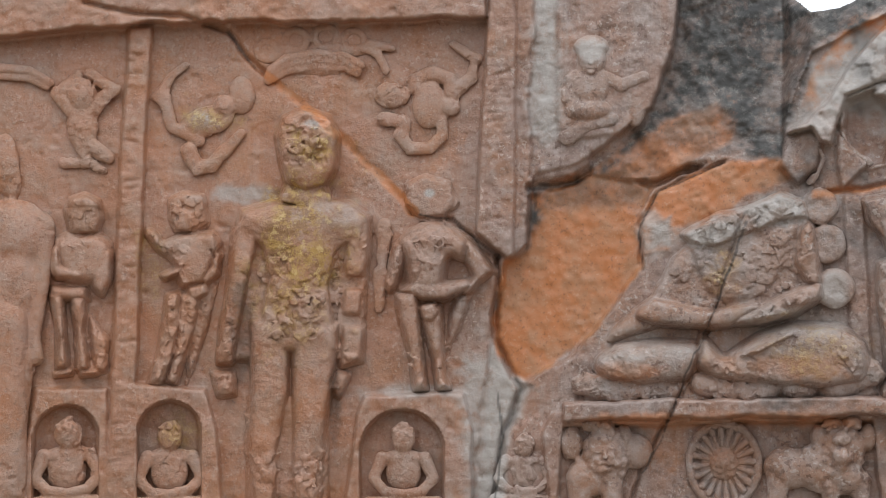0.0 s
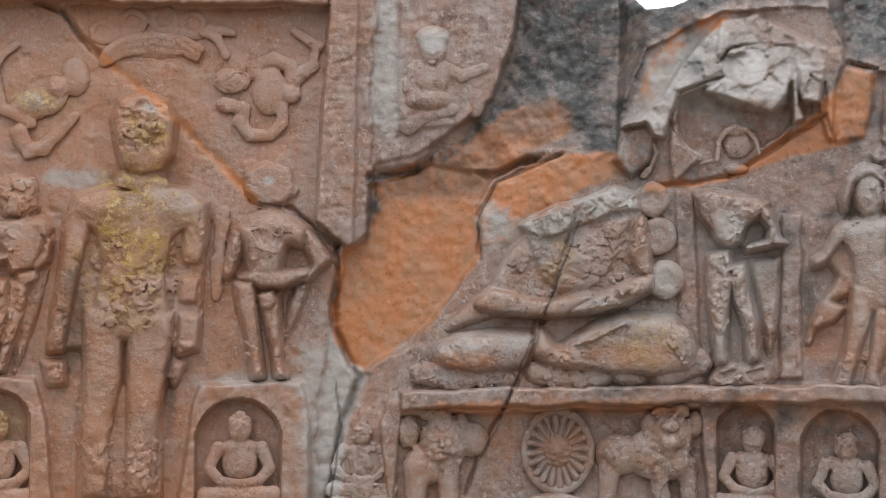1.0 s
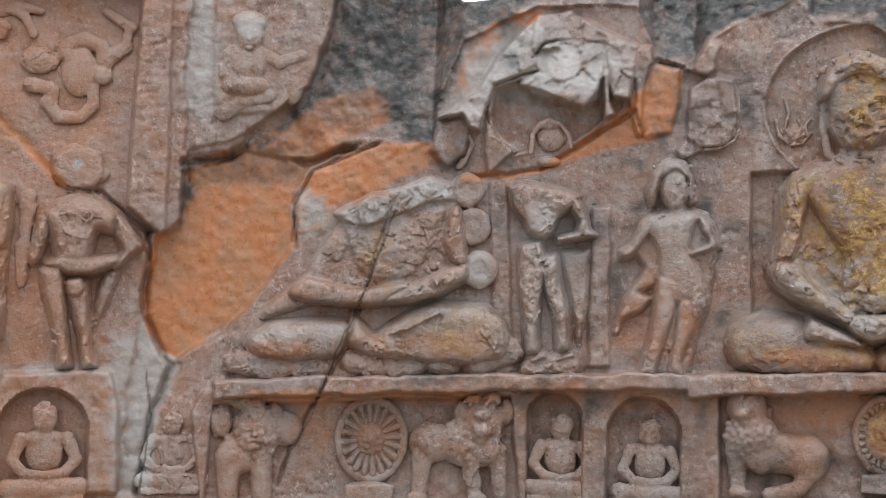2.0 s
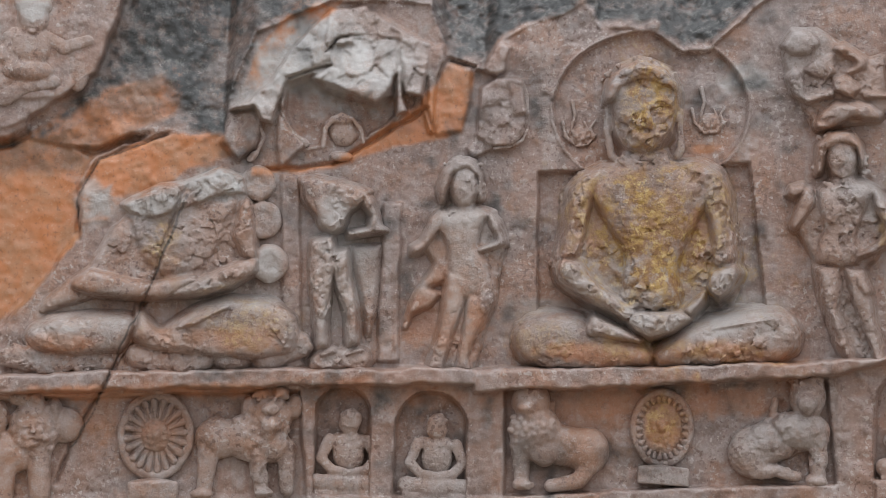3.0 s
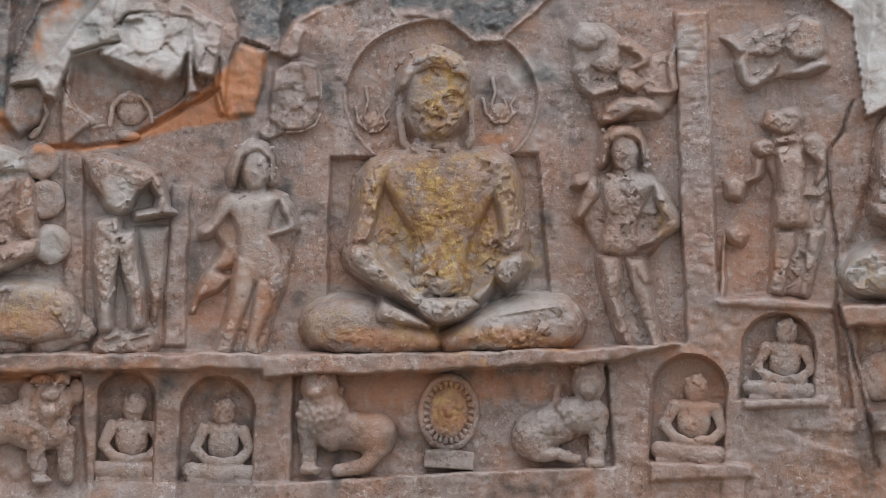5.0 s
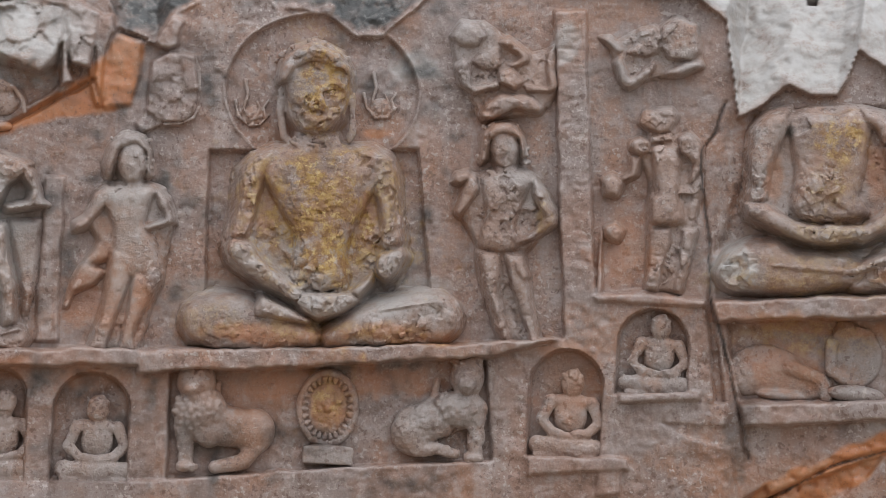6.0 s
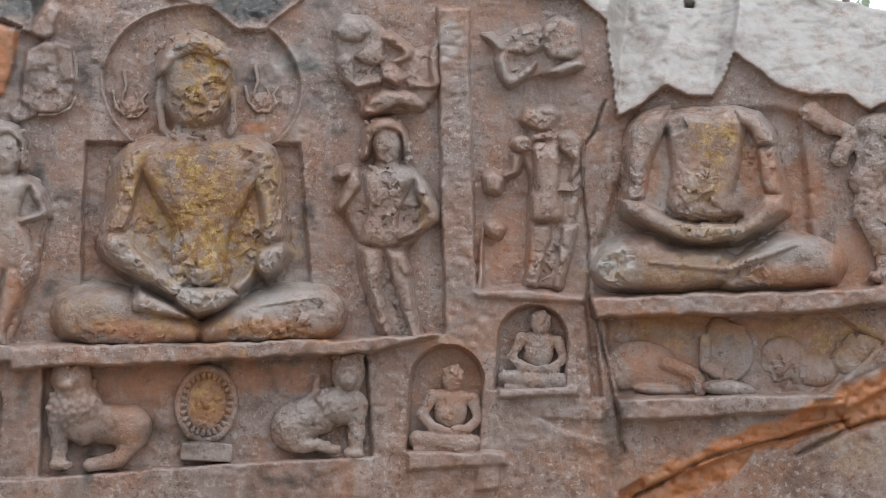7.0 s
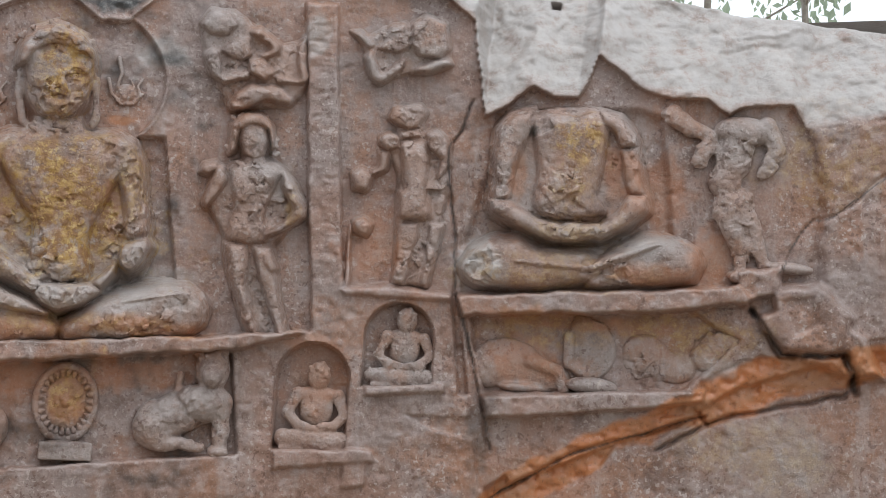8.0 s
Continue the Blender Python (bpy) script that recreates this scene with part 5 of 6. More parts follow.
statue("flying_statue", "worn flying sandstone figure with lichen patches", [
    ('e', -0.974, 0.518, 0.02, 0.1133, 0.0614, 0.05, 20), ('e', -0.832, 0.636, 0.02, 0.0566, 0.0802, 0.05), (0.0283, 0.0236, 0.02, 0.03, -1.145, 0.617, -1.112, 0.493, -1.012, 0.449, -1.001, 0.437), (0.0354, 0.0260, 0.03, 0.03, -1.045, 0.396, -1.012, 0.327, -0.951, 0.335, -0.900, 0.404), (0.0283, 0.0189, 0.03, 0.03, -0.900, 0.393, -0.832, 0.474), (0.0212, 0.0142, 0.02, 0.02, -1.167, 0.617, -1.112, 0.709, -1.057, 0.756), ('e', -0.900, 0.588, 0.03, 0.0472, 0.0519, 0.05)], group=FLY, flat=0.6)
statue("flying_statue", "worn flying sandstone figure with a looped garland", [
    ('e', -0.215, 0.643, 0.03, 0.0755, 0.0566, 0.05), (0.0307, 0.0307, 0.03, 0.03, -0.126, 0.706, -0.044, 0.744, 0.026, 0.713, 0.037, 0.655), ('e', -0.061, 0.608, 0.02, 0.0708, 0.1062, 0.05), (0.0307, 0.0212, 0.03, 0.04, -0.115, 0.678, -0.037, 0.643, -0.056, 0.573), (0.0307, 0.0236, 0.03, 0.03, -0.243, 0.543, -0.162, 0.527, -0.169, 0.457), (0.0283, 0.0236, 0.03, 0.03, -0.185, 0.473, -0.138, 0.417, -0.056, 0.417, -0.005, 0.469, -0.005, 0.550), (0.0330, 0.0189, 0.03, 0.03, 0.037, 0.655, 0.119, 0.725, 0.131, 0.806), (0.0260, 0.0165, 0.03, 0.03, 0.131, 0.806, 0.037, 0.869), ('e', 0.026, 0.597, 0.03, 0.0425, 0.0425, 0.05)], group=FLY, flat=0.6)
ATT = "standing attendants"
statue("attendant_statue", "small standing sandstone attendant beside the pilaster", ([('p', 0.13, 0.035, -1.526, 0.136, -1.509, 0.195, -1.452, 0.215, -1.395, 0.186, -1.382, 0.114, -1.402, 0.050, -1.509, 0.049), ('p', 0.14, 0.02, -1.526, 0.145, -1.509, 0.195, -1.452, 0.215, -1.395, 0.186, -1.384, 0.140, -1.452, 0.146), ('p', 0.12, 0.05, -1.576, 0.022, -1.517, 0.052, -1.397, 0.055, -1.349, 0.011, -1.349, -0.055, -1.384, -0.151, -1.519, -0.150, -1.552, -0.078), ('p', 0.13, 0.02, -1.582, -0.010, -1.548, 0.015, -1.541, -0.078, -1.447, -0.101, -1.460, -0.139, -1.562, -0.132, -1.584, -0.105), ('p', 0.12, 0.022, -1.375, 0.016, -1.344, -0.021, -1.348, -0.146, -1.383, -0.207, -1.421, -0.171, -1.432, -0.101, -1.397, -0.078), ('p', 0.11, 0.02, -1.577, -0.163, -1.447, -0.159, -1.436, -0.218, -1.577, -0.217)]
    + [('p', 0.12, 0.025, -1.586, -0.190, -1.532, -0.191, -1.525, -0.325, -1.511, -0.486, -1.561, -0.496, -1.559, -0.347), ('p', 0.12, 0.025, -1.508, -0.202, -1.447, -0.202, -1.451, -0.349, -1.429, -0.499, -1.479, -0.498, -1.486, -0.348), ('p', 0.12, 0.012, -1.570, -0.502, -1.505, -0.482, -1.498, -0.513, -1.563, -0.520), ('p', 0.12, 0.012, -1.472, -0.493, -1.411, -0.488, -1.385, -0.515, -1.468, -0.518), ('p', 0.06, 0.02, -1.434, -0.281, -1.359, -0.372, -1.369, -0.511, -1.420, -0.499)]) + face(-1.452, 0.109, 0.055, 0.115) + folds(-1.477, -0.213, -1.459, -0.460, 0.025, 0.10, 4, 0.009), rough=0.012, group=ATT, flat=0.8)
statue("attendant_statue", "standing sandstone attendant with a broken face", ([('p', 0.09, 0.02, -1.124, 0.196, -1.075, 0.224, -0.982, 0.214, -0.964, 0.094, -1.005, 0.055, -1.097, 0.059, -1.122, 0.117), ('p', 0.12, 0.035, -1.158, 0.012, -1.075, 0.050, -0.948, 0.064, -0.911, 0.013, -0.936, -0.057, -0.981, -0.152, -1.074, -0.175, -1.099, -0.080), ('p', 0.09, 0.02, -1.209, 0.083, -1.162, 0.051, -1.115, -0.011, -1.128, -0.048, -1.178, -0.011, -1.218, 0.046), ('p', 0.12, 0.02, -1.157, -0.115, -1.074, -0.075, -1.036, -0.101, -1.142, -0.140), ('p', 0.11, 0.02, -0.950, -0.008, -0.907, -0.020, -0.922, -0.117, -0.972, -0.163, -1.000, -0.138, -0.961, -0.078), ('p', 0.12, 0.02, -1.052, -0.159, -0.972, -0.147, -0.956, -0.193, -1.017, -0.228, -1.056, -0.204)]
    + [('p', 0.11, 0.03, -1.135, -0.193, -1.074, -0.179, -1.069, -0.307, -1.114, -0.489, -1.149, -0.560, -1.201, -0.555, -1.165, -0.443, -1.143, -0.307), ('p', 0.11, 0.03, -1.078, -0.193, -0.990, -0.179, -1.013, -0.331, -1.069, -0.489, -1.091, -0.561, -1.134, -0.549, -1.098, -0.421), ('p', 0.05, 0.02, -0.995, -0.193, -0.927, -0.147, -0.983, -0.377, -1.050, -0.558, -1.040, -0.376)]) + folds(-1.096, -0.239, -1.152, -0.511, 0.03, 0.09, 5, 0.010), rough=0.018, group=ATT, flat=0.8)
statue("attendant_statue", "standing sandstone attendant with a chipped round head", ([('p', 0.06, 0.02, -0.157, 0.267, -0.072, 0.309, 0.025, 0.276, 0.061, 0.191, 0.003, 0.130, -0.093, 0.117, -0.154, 0.175), ('p', 0.16, 0.06, -0.193, 0.022, -0.139, 0.072, -0.047, 0.106, 0.046, 0.074, 0.109, 0.028, 0.087, -0.057, 0.024, -0.034, 0.006, -0.102, -0.005, -0.172, -0.044, -0.201, -0.136, -0.178, -0.151, -0.081, -0.165, -0.034), ('p', 0.11, 0.025, -0.207, 0.012, -0.159, 0.027, -0.158, -0.057, -0.191, -0.151, -0.225, -0.202, -0.244, -0.156, -0.220, -0.058), ('p', 0.13, 0.025, 0.092, 0.042, 0.165, -0.030, 0.215, -0.100, 0.143, -0.152, 0.109, -0.199, 0.067, -0.197, 0.124, -0.124, 0.091, -0.054)]
    + [('p', 0.16, 0.025, -0.186, -0.179, -0.113, -0.139, -0.021, -0.149, 0.108, -0.134, 0.123, -0.171, 0.005, -0.224, -0.090, -0.224), ('p', 0.14, 0.035, -0.198, -0.197, -0.108, -0.173, -0.096, -0.289, -0.082, -0.473, -0.062, -0.590, -0.124, -0.595, -0.135, -0.473, -0.178, -0.313), ('p', 0.14, 0.035, -0.105, -0.243, -0.004, -0.238, -0.002, -0.381, 0.006, -0.519, 0.035, -0.586, -0.025, -0.595, -0.043, -0.473, -0.079, -0.335), ('p', 0.17, 0.02, -0.101, -0.243, -0.032, -0.224, -0.008, -0.277, -0.042, -0.324, -0.089, -0.308), ('p', 0.07, 0.02, 0.060, -0.195, 0.114, -0.195, 0.073, -0.335, 0.017, -0.427, 0.027, -0.288)]) + folds(-0.154, -0.232, -0.109, -0.519, 0.035, 0.12, 6, 0.011), rough=0.018, group=ATT, flat=0.8)
statue("fly_whisk", "carved hanging fly whisk between the statues", [(0.0354, 0.0283, 0.03, 0.03, -0.243, 0.084, -0.248, 0.002), (0.0212, 0.0189, 0.03, 0.03, -0.253, 0.002, -0.257, -0.114), (0.0330, 0.0189, 0.03, 0.03, -0.262, -0.114, -0.267, -0.258)], rough=0.008, flat=0.6)["category"] = "carved ornament"
statue("stone_parasol", "carved tiered parasol with foliage above the tall statue", ([(0.0189, 0.0165, 0.05, 0.05, -0.711, 0.746, -0.649, 0.798, -0.534, 0.823, -0.406, 0.816, -0.341, 0.775), (0.0189, 0.0165, 0.04, 0.04, -0.720, 0.723, -0.649, 0.770, -0.534, 0.796, -0.406, 0.788, -0.351, 0.751), (0.0189, 0.0165, 0.03, 0.03, -0.725, 0.700, -0.649, 0.743, -0.534, 0.768, -0.406, 0.760, -0.360, 0.737), ('e', -0.534, 0.779, 0.0, 0.1770, 0.0590, 0.04), ('t', -0.729, 0.829, 0.01, 0.0401, 0.0165), ('t', -0.610, 0.878, 0.01, 0.0425, 0.0165), ('t', -0.488, 0.894, 0.01, 0.0448, 0.0165), ('t', -0.372, 0.881, 0.01, 0.0425, 0.0165), (0.0212, 0.0142, 0.03, 0.03, -0.325, 0.845, -0.271, 0.822, -0.239, 0.752), (0.0212, 0.0142, 0.03, 0.03, -0.302, 0.868, -0.215, 0.850)]
    + [('e', -0.661, 0.823, 0.0, 0.0944, 0.0330, 0.03), ('e', -0.430, 0.839, 0.0, 0.1180, 0.0330, 0.03)]), 0.006, 0.01, 0.005, flat=0.6)["category"] = "carved ornament"
statue("stone_parasol", "worn carved parasol rim above the bay", [(0.0189, 0.0165, 0.05, 0.04, -1.791, 0.716, -1.668, 0.712, -1.585, 0.667), (0.0189, 0.0165, 0.03, 0.03, -1.791, 0.685, -1.668, 0.681, -1.602, 0.648)], 0.006, 0.01, 0.005, flat=0.6)["category"] = "carved ornament"
statue("seated_attendant", "small seated sandstone musician on a panel under the rock rim", [
    ('e', 0.610, 0.801, 0.05, 0.0637, 0.0802, 0.08), ('e', 0.610, 0.854, 0.04, 0.0755, 0.0519, 0.08), ('e', 0.601, 0.686, 0.04, 0.0897, 0.0991, 0.07), (0.0330, 0.0260, 0.05, 0.07, 0.527, 0.717, 0.515, 0.624, 0.573, 0.593), (0.0330, 0.0260, 0.05, 0.06, 0.677, 0.719, 0.734, 0.683, 0.825, 0.721), ('e', 0.596, 0.581, 0.04, 0.1062, 0.0519, 0.08), (0.0354, 0.0260, 0.05, 0.06, 0.515, 0.466, 0.585, 0.512, 0.700, 0.538), ('b', 0.820, 0.785, 0.0, 0.0566, 0.1180, 0.035, -20), ('e', 0.780, 0.879, 0.0, 0.0661, 0.0708, 0.03), (0.0236, 0.0142, 0.04, 0.04, 0.539, 0.791, 0.481, 0.803), ('e', 0.791, 0.602, 0.03, 0.0472, 0.0944, 0.04)] + face(0.610, 0.790, 0.0566, 0.125) + arc(0.603, 0.734, 0.0519, 0.0236, 0.10, 0.0094) + curls(0.610, 0.845, 0.0661, 0.0307, 0.105, 14, 0.012, 18) + folds(0.601, 0.570, 0.601, 0.500, 0.09, 0.09, 2, 0.010), group=ATT, flat=0.68)
statue("attendant_statue", "headless standing sandstone attendant on a low base", ([('p', 0.15, 0.03, 1.677, 0.192, 1.762, 0.209, 1.897, 0.186, 1.991, 0.151, 1.958, 0.100, 1.903, 0.058, 1.881, -0.011, 1.832, -0.040, 1.774, -0.006, 1.750, 0.066, 1.714, 0.127), ('p', 0.16, 0.02, 1.951, 0.165, 2.000, 0.116, 2.036, 0.013, 2.081, -0.016, 1.966, -0.038, 1.895, -0.051, 1.895, -0.021, 1.975, 0.003, 1.985, 0.047, 1.952, 0.091), ('p', 0.14, 0.02, 1.690, 0.185, 1.754, 0.174, 1.771, 0.071, 1.858, 0.058, 1.859, 0.009, 1.762, 0.032, 1.705, 0.101), ('p', 0.14, 0.04, 1.738, -0.059, 1.837, -0.030, 1.860, -0.127, 1.839, -0.265, 1.829, -0.402, 1.841, -0.506, 1.776, -0.519, 1.766, -0.380, 1.742, -0.221)]
    + [('p', 0.14, 0.035, 1.819, -0.104, 1.904, -0.087, 1.917, -0.218, 1.951, -0.331, 1.964, -0.488, 1.902, -0.511, 1.898, -0.377, 1.857, -0.264), ('p', 0.06, 0.03, 1.911, -0.080, 2.035, -0.067, 2.026, -0.306, 1.995, -0.490, 1.966, -0.308), ('p', 0.09, 0.015, 1.754, -0.556, 1.792, -0.507, 1.992, -0.490, 2.019, -0.545, 1.998, -0.593, 1.754, -0.601), ('p', 0.13, 0.015, 1.779, -0.530, 1.859, -0.491, 1.886, -0.525, 1.806, -0.554), ('p', 0.13, 0.015, 1.879, -0.527, 1.970, -0.490, 2.002, -0.514, 1.906, -0.544)]) + folds(1.799, -0.105, 1.805, -0.448, 0.035, 0.12, 5, 0.010) + folds(1.867, -0.173, 1.925, -0.444, 0.03, 0.12, 5, 0.010), rough=0.018, group=ATT)
statue("attendant_statue", "standing sandstone attendant with curled hair and folded arm", ([('p', 0.07, 0.025, 2.201, -0.063, 2.280, 0.080, 2.503, 0.077, 2.555, -0.041, 2.522, -0.250, 2.440, -0.581, 2.234, -0.581, 2.321, -0.238),('p', 0.15, 0.035, 2.307, 0.197, 2.326, 0.257, 2.380, 0.284, 2.426, 0.248, 2.438, 0.160, 2.404, 0.098, 2.355, 0.090, 2.315, 0.140), ('p', 0.16, 0.025, 2.260, 0.171, 2.279, 0.255, 2.334, 0.309, 2.405, 0.303, 2.447, 0.245, 2.451, 0.133, 2.429, 0.118, 2.421, 0.224, 2.381, 0.254, 2.327, 0.231, 2.308, 0.170, 2.292, 0.108, 2.265, 0.120), ('p', 0.12, 0.035, 2.349, 0.112, 2.416, 0.117, 2.428, 0.067, 2.337, 0.061), ('p', 0.14, 0.07, 2.254, 0.073, 2.334, 0.102, 2.435, 0.102, 2.507, 0.084, 2.465, 0.035, 2.449, -0.070, 2.495, -0.125, 2.523, -0.227, 2.513, -0.287, 2.436, -0.305, 2.334, -0.288, 2.312, -0.170, 2.300, -0.080, 2.263, 0.005)]
    + [('p', 0.13, 0.03, 2.199, -0.045, 2.228, 0.042, 2.280, 0.094, 2.311, 0.054, 2.269, -0.027, 2.207, -0.101, 2.155, -0.116, 2.153, -0.075), ('p', 0.15, 0.025, 2.466, 0.093, 2.527, 0.050, 2.556, -0.027, 2.563, -0.056, 2.437, -0.103, 2.418, -0.070, 2.509, -0.030, 2.475, 0.024), ('p', 0.14, 0.04, 2.312, -0.170, 2.401, -0.165, 2.395, -0.302, 2.341, -0.486, 2.312, -0.593, 2.226, -0.585, 2.259, -0.512, 2.286, -0.399, 2.300, -0.262), ('p', 0.14, 0.04, 2.393, -0.257, 2.524, -0.245, 2.517, -0.310, 2.448, -0.436, 2.422, -0.528, 2.448, -0.588, 2.347, -0.585, 2.368, -0.485, 2.384, -0.371)]
    + [('p', 0.07, 0.02, 2.269, -0.104, 2.315, -0.136, 2.310, -0.216, 2.233, -0.243, 2.300, -0.262, 2.248, -0.322, 2.169, -0.359, 2.155, -0.416, 2.138, -0.417, 2.160, -0.315, 2.189, -0.246, 2.240, -0.175), ('x', 0.010, 0.008, 0.17, 0.15, 2.387, -0.166, 2.389, -0.348, 2.348, -0.531)]) + face(2.377, 0.179, 0.062, 0.145) + arc(2.383, 0.075, 0.06, 0.035, 0.135, 0.009) + curls(2.358, 0.275, 0.08, 0.035, 0.105, 22, 0.014, 5) + curls(2.281, 0.149, 0.014, 0.05, 0.075, 6, 0.015, 6) + curls(2.444, 0.166, 0.014, 0.05, 0.075, 6, 0.015, 7) + folds(2.351, -0.305, 2.293, -0.533, 0.035, 0.13, 4, 0.010) + folds(2.463, -0.310, 2.393, -0.529, 0.035, 0.13, 4, 0.010), blend=0.012, rough=0.017, group=ATT)
statue("canopy_fragment", "broken carved canopy boss with a ring and hanging leaves", [
    (0.010, 0.010, 0.045, 0.05, 1.783, 0.332, 1.789, 0.408, 1.819, 0.453, 1.855, 0.469), (0.010, 0.010, 0.05, 0.045, 1.855, 0.469, 1.902, 0.453, 1.936, 0.407, 1.947, 0.355), ('e', 1.863, 0.396, 0.0, 0.062, 0.062, 0.045), ('e', 1.856, 0.448, 0.02, 0.05, 0.024, 0.04), ('e', 1.855, 0.293, 0.01, 0.05, 0.024, 0.04),
    (0.008, 0.012, 0.05, 0.02, 1.520, 0.406, 1.540, 0.360, 1.516, 0.302, 1.481, 0.263), (0.006, 0.010, 0.03, 0.04, 1.608, 0.464, 1.648, 0.390, 1.714, 0.337)], 0.006, 0.010, 0.010)["category"] = "carved ornament"
statue("curl_ornament", "worn carved curl beside the halo", [(0.012, 0.010, 0.06, 0.06, 2.532, 0.646, 2.588, 0.638, 2.611, 0.591, 2.619, 0.504), (0.008, 0.008, 0.05, 0.05, 2.622, 0.434, 2.603, 0.388, 2.551, 0.361, 2.492, 0.352), ('e', 2.514, 0.405, 0.03, 0.06, 0.04, 0.03)], rough=0.009)["category"] = "carved ornament"
statue("attendant_statue", "standing sandstone attendant with long hair beside the throne", ([('p', 0.07, 0.025, 3.717, 0.057, 3.789, 0.223, 4.022, 0.223, 4.114, 0.059, 3.995, -0.090, 4.088, -0.460, 3.925, -0.467, 3.798, -0.079),('p', 0.16, 0.035, 3.814, 0.343, 3.824, 0.408, 3.881, 0.433, 3.931, 0.412, 3.947, 0.342, 3.933, 0.279, 3.892, 0.255, 3.844, 0.274), ('p', 0.18, 0.025, 3.782, 0.270, 3.783, 0.403, 3.833, 0.452, 3.905, 0.458, 3.957, 0.409, 3.973, 0.338, 3.958, 0.285, 3.933, 0.388, 3.872, 0.399, 3.827, 0.373, 3.813, 0.286), ('p', 0.13, 0.03, 3.846, 0.278, 3.930, 0.284, 3.952, 0.226, 3.831, 0.218), ('p', 0.15, 0.07, 3.784, 0.227, 3.857, 0.260, 3.961, 0.264, 4.029, 0.228, 3.993, 0.164, 3.972, 0.092, 3.953, 0.025, 3.993, -0.020, 3.974, -0.084, 3.879, -0.102, 3.792, -0.084, 3.802, 0.015, 3.817, 0.063, 3.793, 0.152)]
    + [('p', 0.14, 0.025, 3.777, 0.231, 3.797, 0.166, 3.753, 0.090, 3.712, 0.038, 3.689, 0.062, 3.720, 0.176, 3.737, 0.227), ('p', 0.12, 0.02, 3.683, 0.233, 3.741, 0.248, 3.766, 0.214, 3.710, 0.175, 3.669, 0.191), ('p', 0.15, 0.03, 4.002, 0.245, 4.062, 0.185, 4.116, 0.094, 4.119, 0.042, 4.029, -0.034, 3.933, -0.075, 3.931, -0.035, 4.021, 0.017, 4.053, 0.064, 4.003, 0.155), ('p', 0.16, 0.045, 3.789, -0.080, 3.892, -0.085, 3.909, -0.166, 3.903, -0.259, 3.958, -0.395, 3.970, -0.468, 3.921, -0.471, 3.869, -0.355, 3.812, -0.195), ('p', 0.15, 0.04, 3.897, -0.084, 3.988, -0.090, 4.016, -0.205, 4.047, -0.319, 4.077, -0.433, 4.154, -0.464, 4.038, -0.475, 3.999, -0.369, 3.941, -0.233)]
    + [('p', 0.17, 0.015, 3.938, -0.105, 3.992, -0.113, 4.024, -0.181, 3.991, -0.218, 3.948, -0.163), ('x', 0.010, 0.008, 0.18, 0.16, 3.907, -0.100, 3.926, -0.258, 3.982, -0.440)]) + face(3.882, 0.338, 0.062, 0.15) + arc(3.881, 0.245, 0.06, 0.022, 0.14, 0.009) + curls(3.870, 0.428, 0.078, 0.025, 0.12, 18, 0.014, 8) + curls(3.788, 0.311, 0.012, 0.05, 0.085, 6, 0.015, 9) + curls(3.969, 0.322, 0.012, 0.05, 0.085, 6, 0.015, 10) + folds(3.848, -0.123, 3.922, -0.420, 0.03, 0.15, 5, 0.009), blend=0.012, group=ATT, rough=0.016)
statue("flying_statue", "flying sandstone figure with crossed legs and broken head", ([('p', 0.055, 0.02, 3.635, 0.799, 3.763, 0.880, 3.963, 0.746, 4.065, 0.790, 4.089, 0.600, 4.027, 0.498, 3.776, 0.460, 3.662, 0.673),('p', 0.11, 0.035, 3.627, 0.807, 3.672, 0.880, 3.752, 0.876, 3.795, 0.818, 3.742, 0.762, 3.669, 0.764), ('p', 0.1, 0.03, 3.705, 0.710, 3.761, 0.755, 3.842, 0.789, 3.860, 0.702, 3.816, 0.660, 3.744, 0.676), ('p', 0.13, 0.02, 3.821, 0.797, 3.870, 0.821, 3.967, 0.751, 3.963, 0.712, 3.892, 0.679, 3.865, 0.698, 3.922, 0.733, 3.863, 0.763), ('p', 0.14, 0.022, 3.653, 0.681, 3.684, 0.720, 3.721, 0.703, 3.735, 0.609, 3.838, 0.633, 3.854, 0.599, 3.741, 0.557, 3.683, 0.601), ('p', 0.14, 0.025, 3.830, 0.675, 3.890, 0.698, 3.957, 0.630, 3.910, 0.585, 3.839, 0.617)]
    + [('p', 0.14, 0.03, 3.765, 0.478, 3.789, 0.531, 3.842, 0.579, 3.934, 0.583, 3.985, 0.573, 4.034, 0.530, 4.023, 0.493, 3.916, 0.505, 3.828, 0.458, 3.776, 0.453), ('p', 0.11, 0.018, 3.930, 0.630, 4.042, 0.614, 4.023, 0.709, 4.032, 0.770, 4.069, 0.800, 4.068, 0.689, 4.092, 0.619, 4.071, 0.588, 3.956, 0.582)]), rough=0.016, group=FLY)
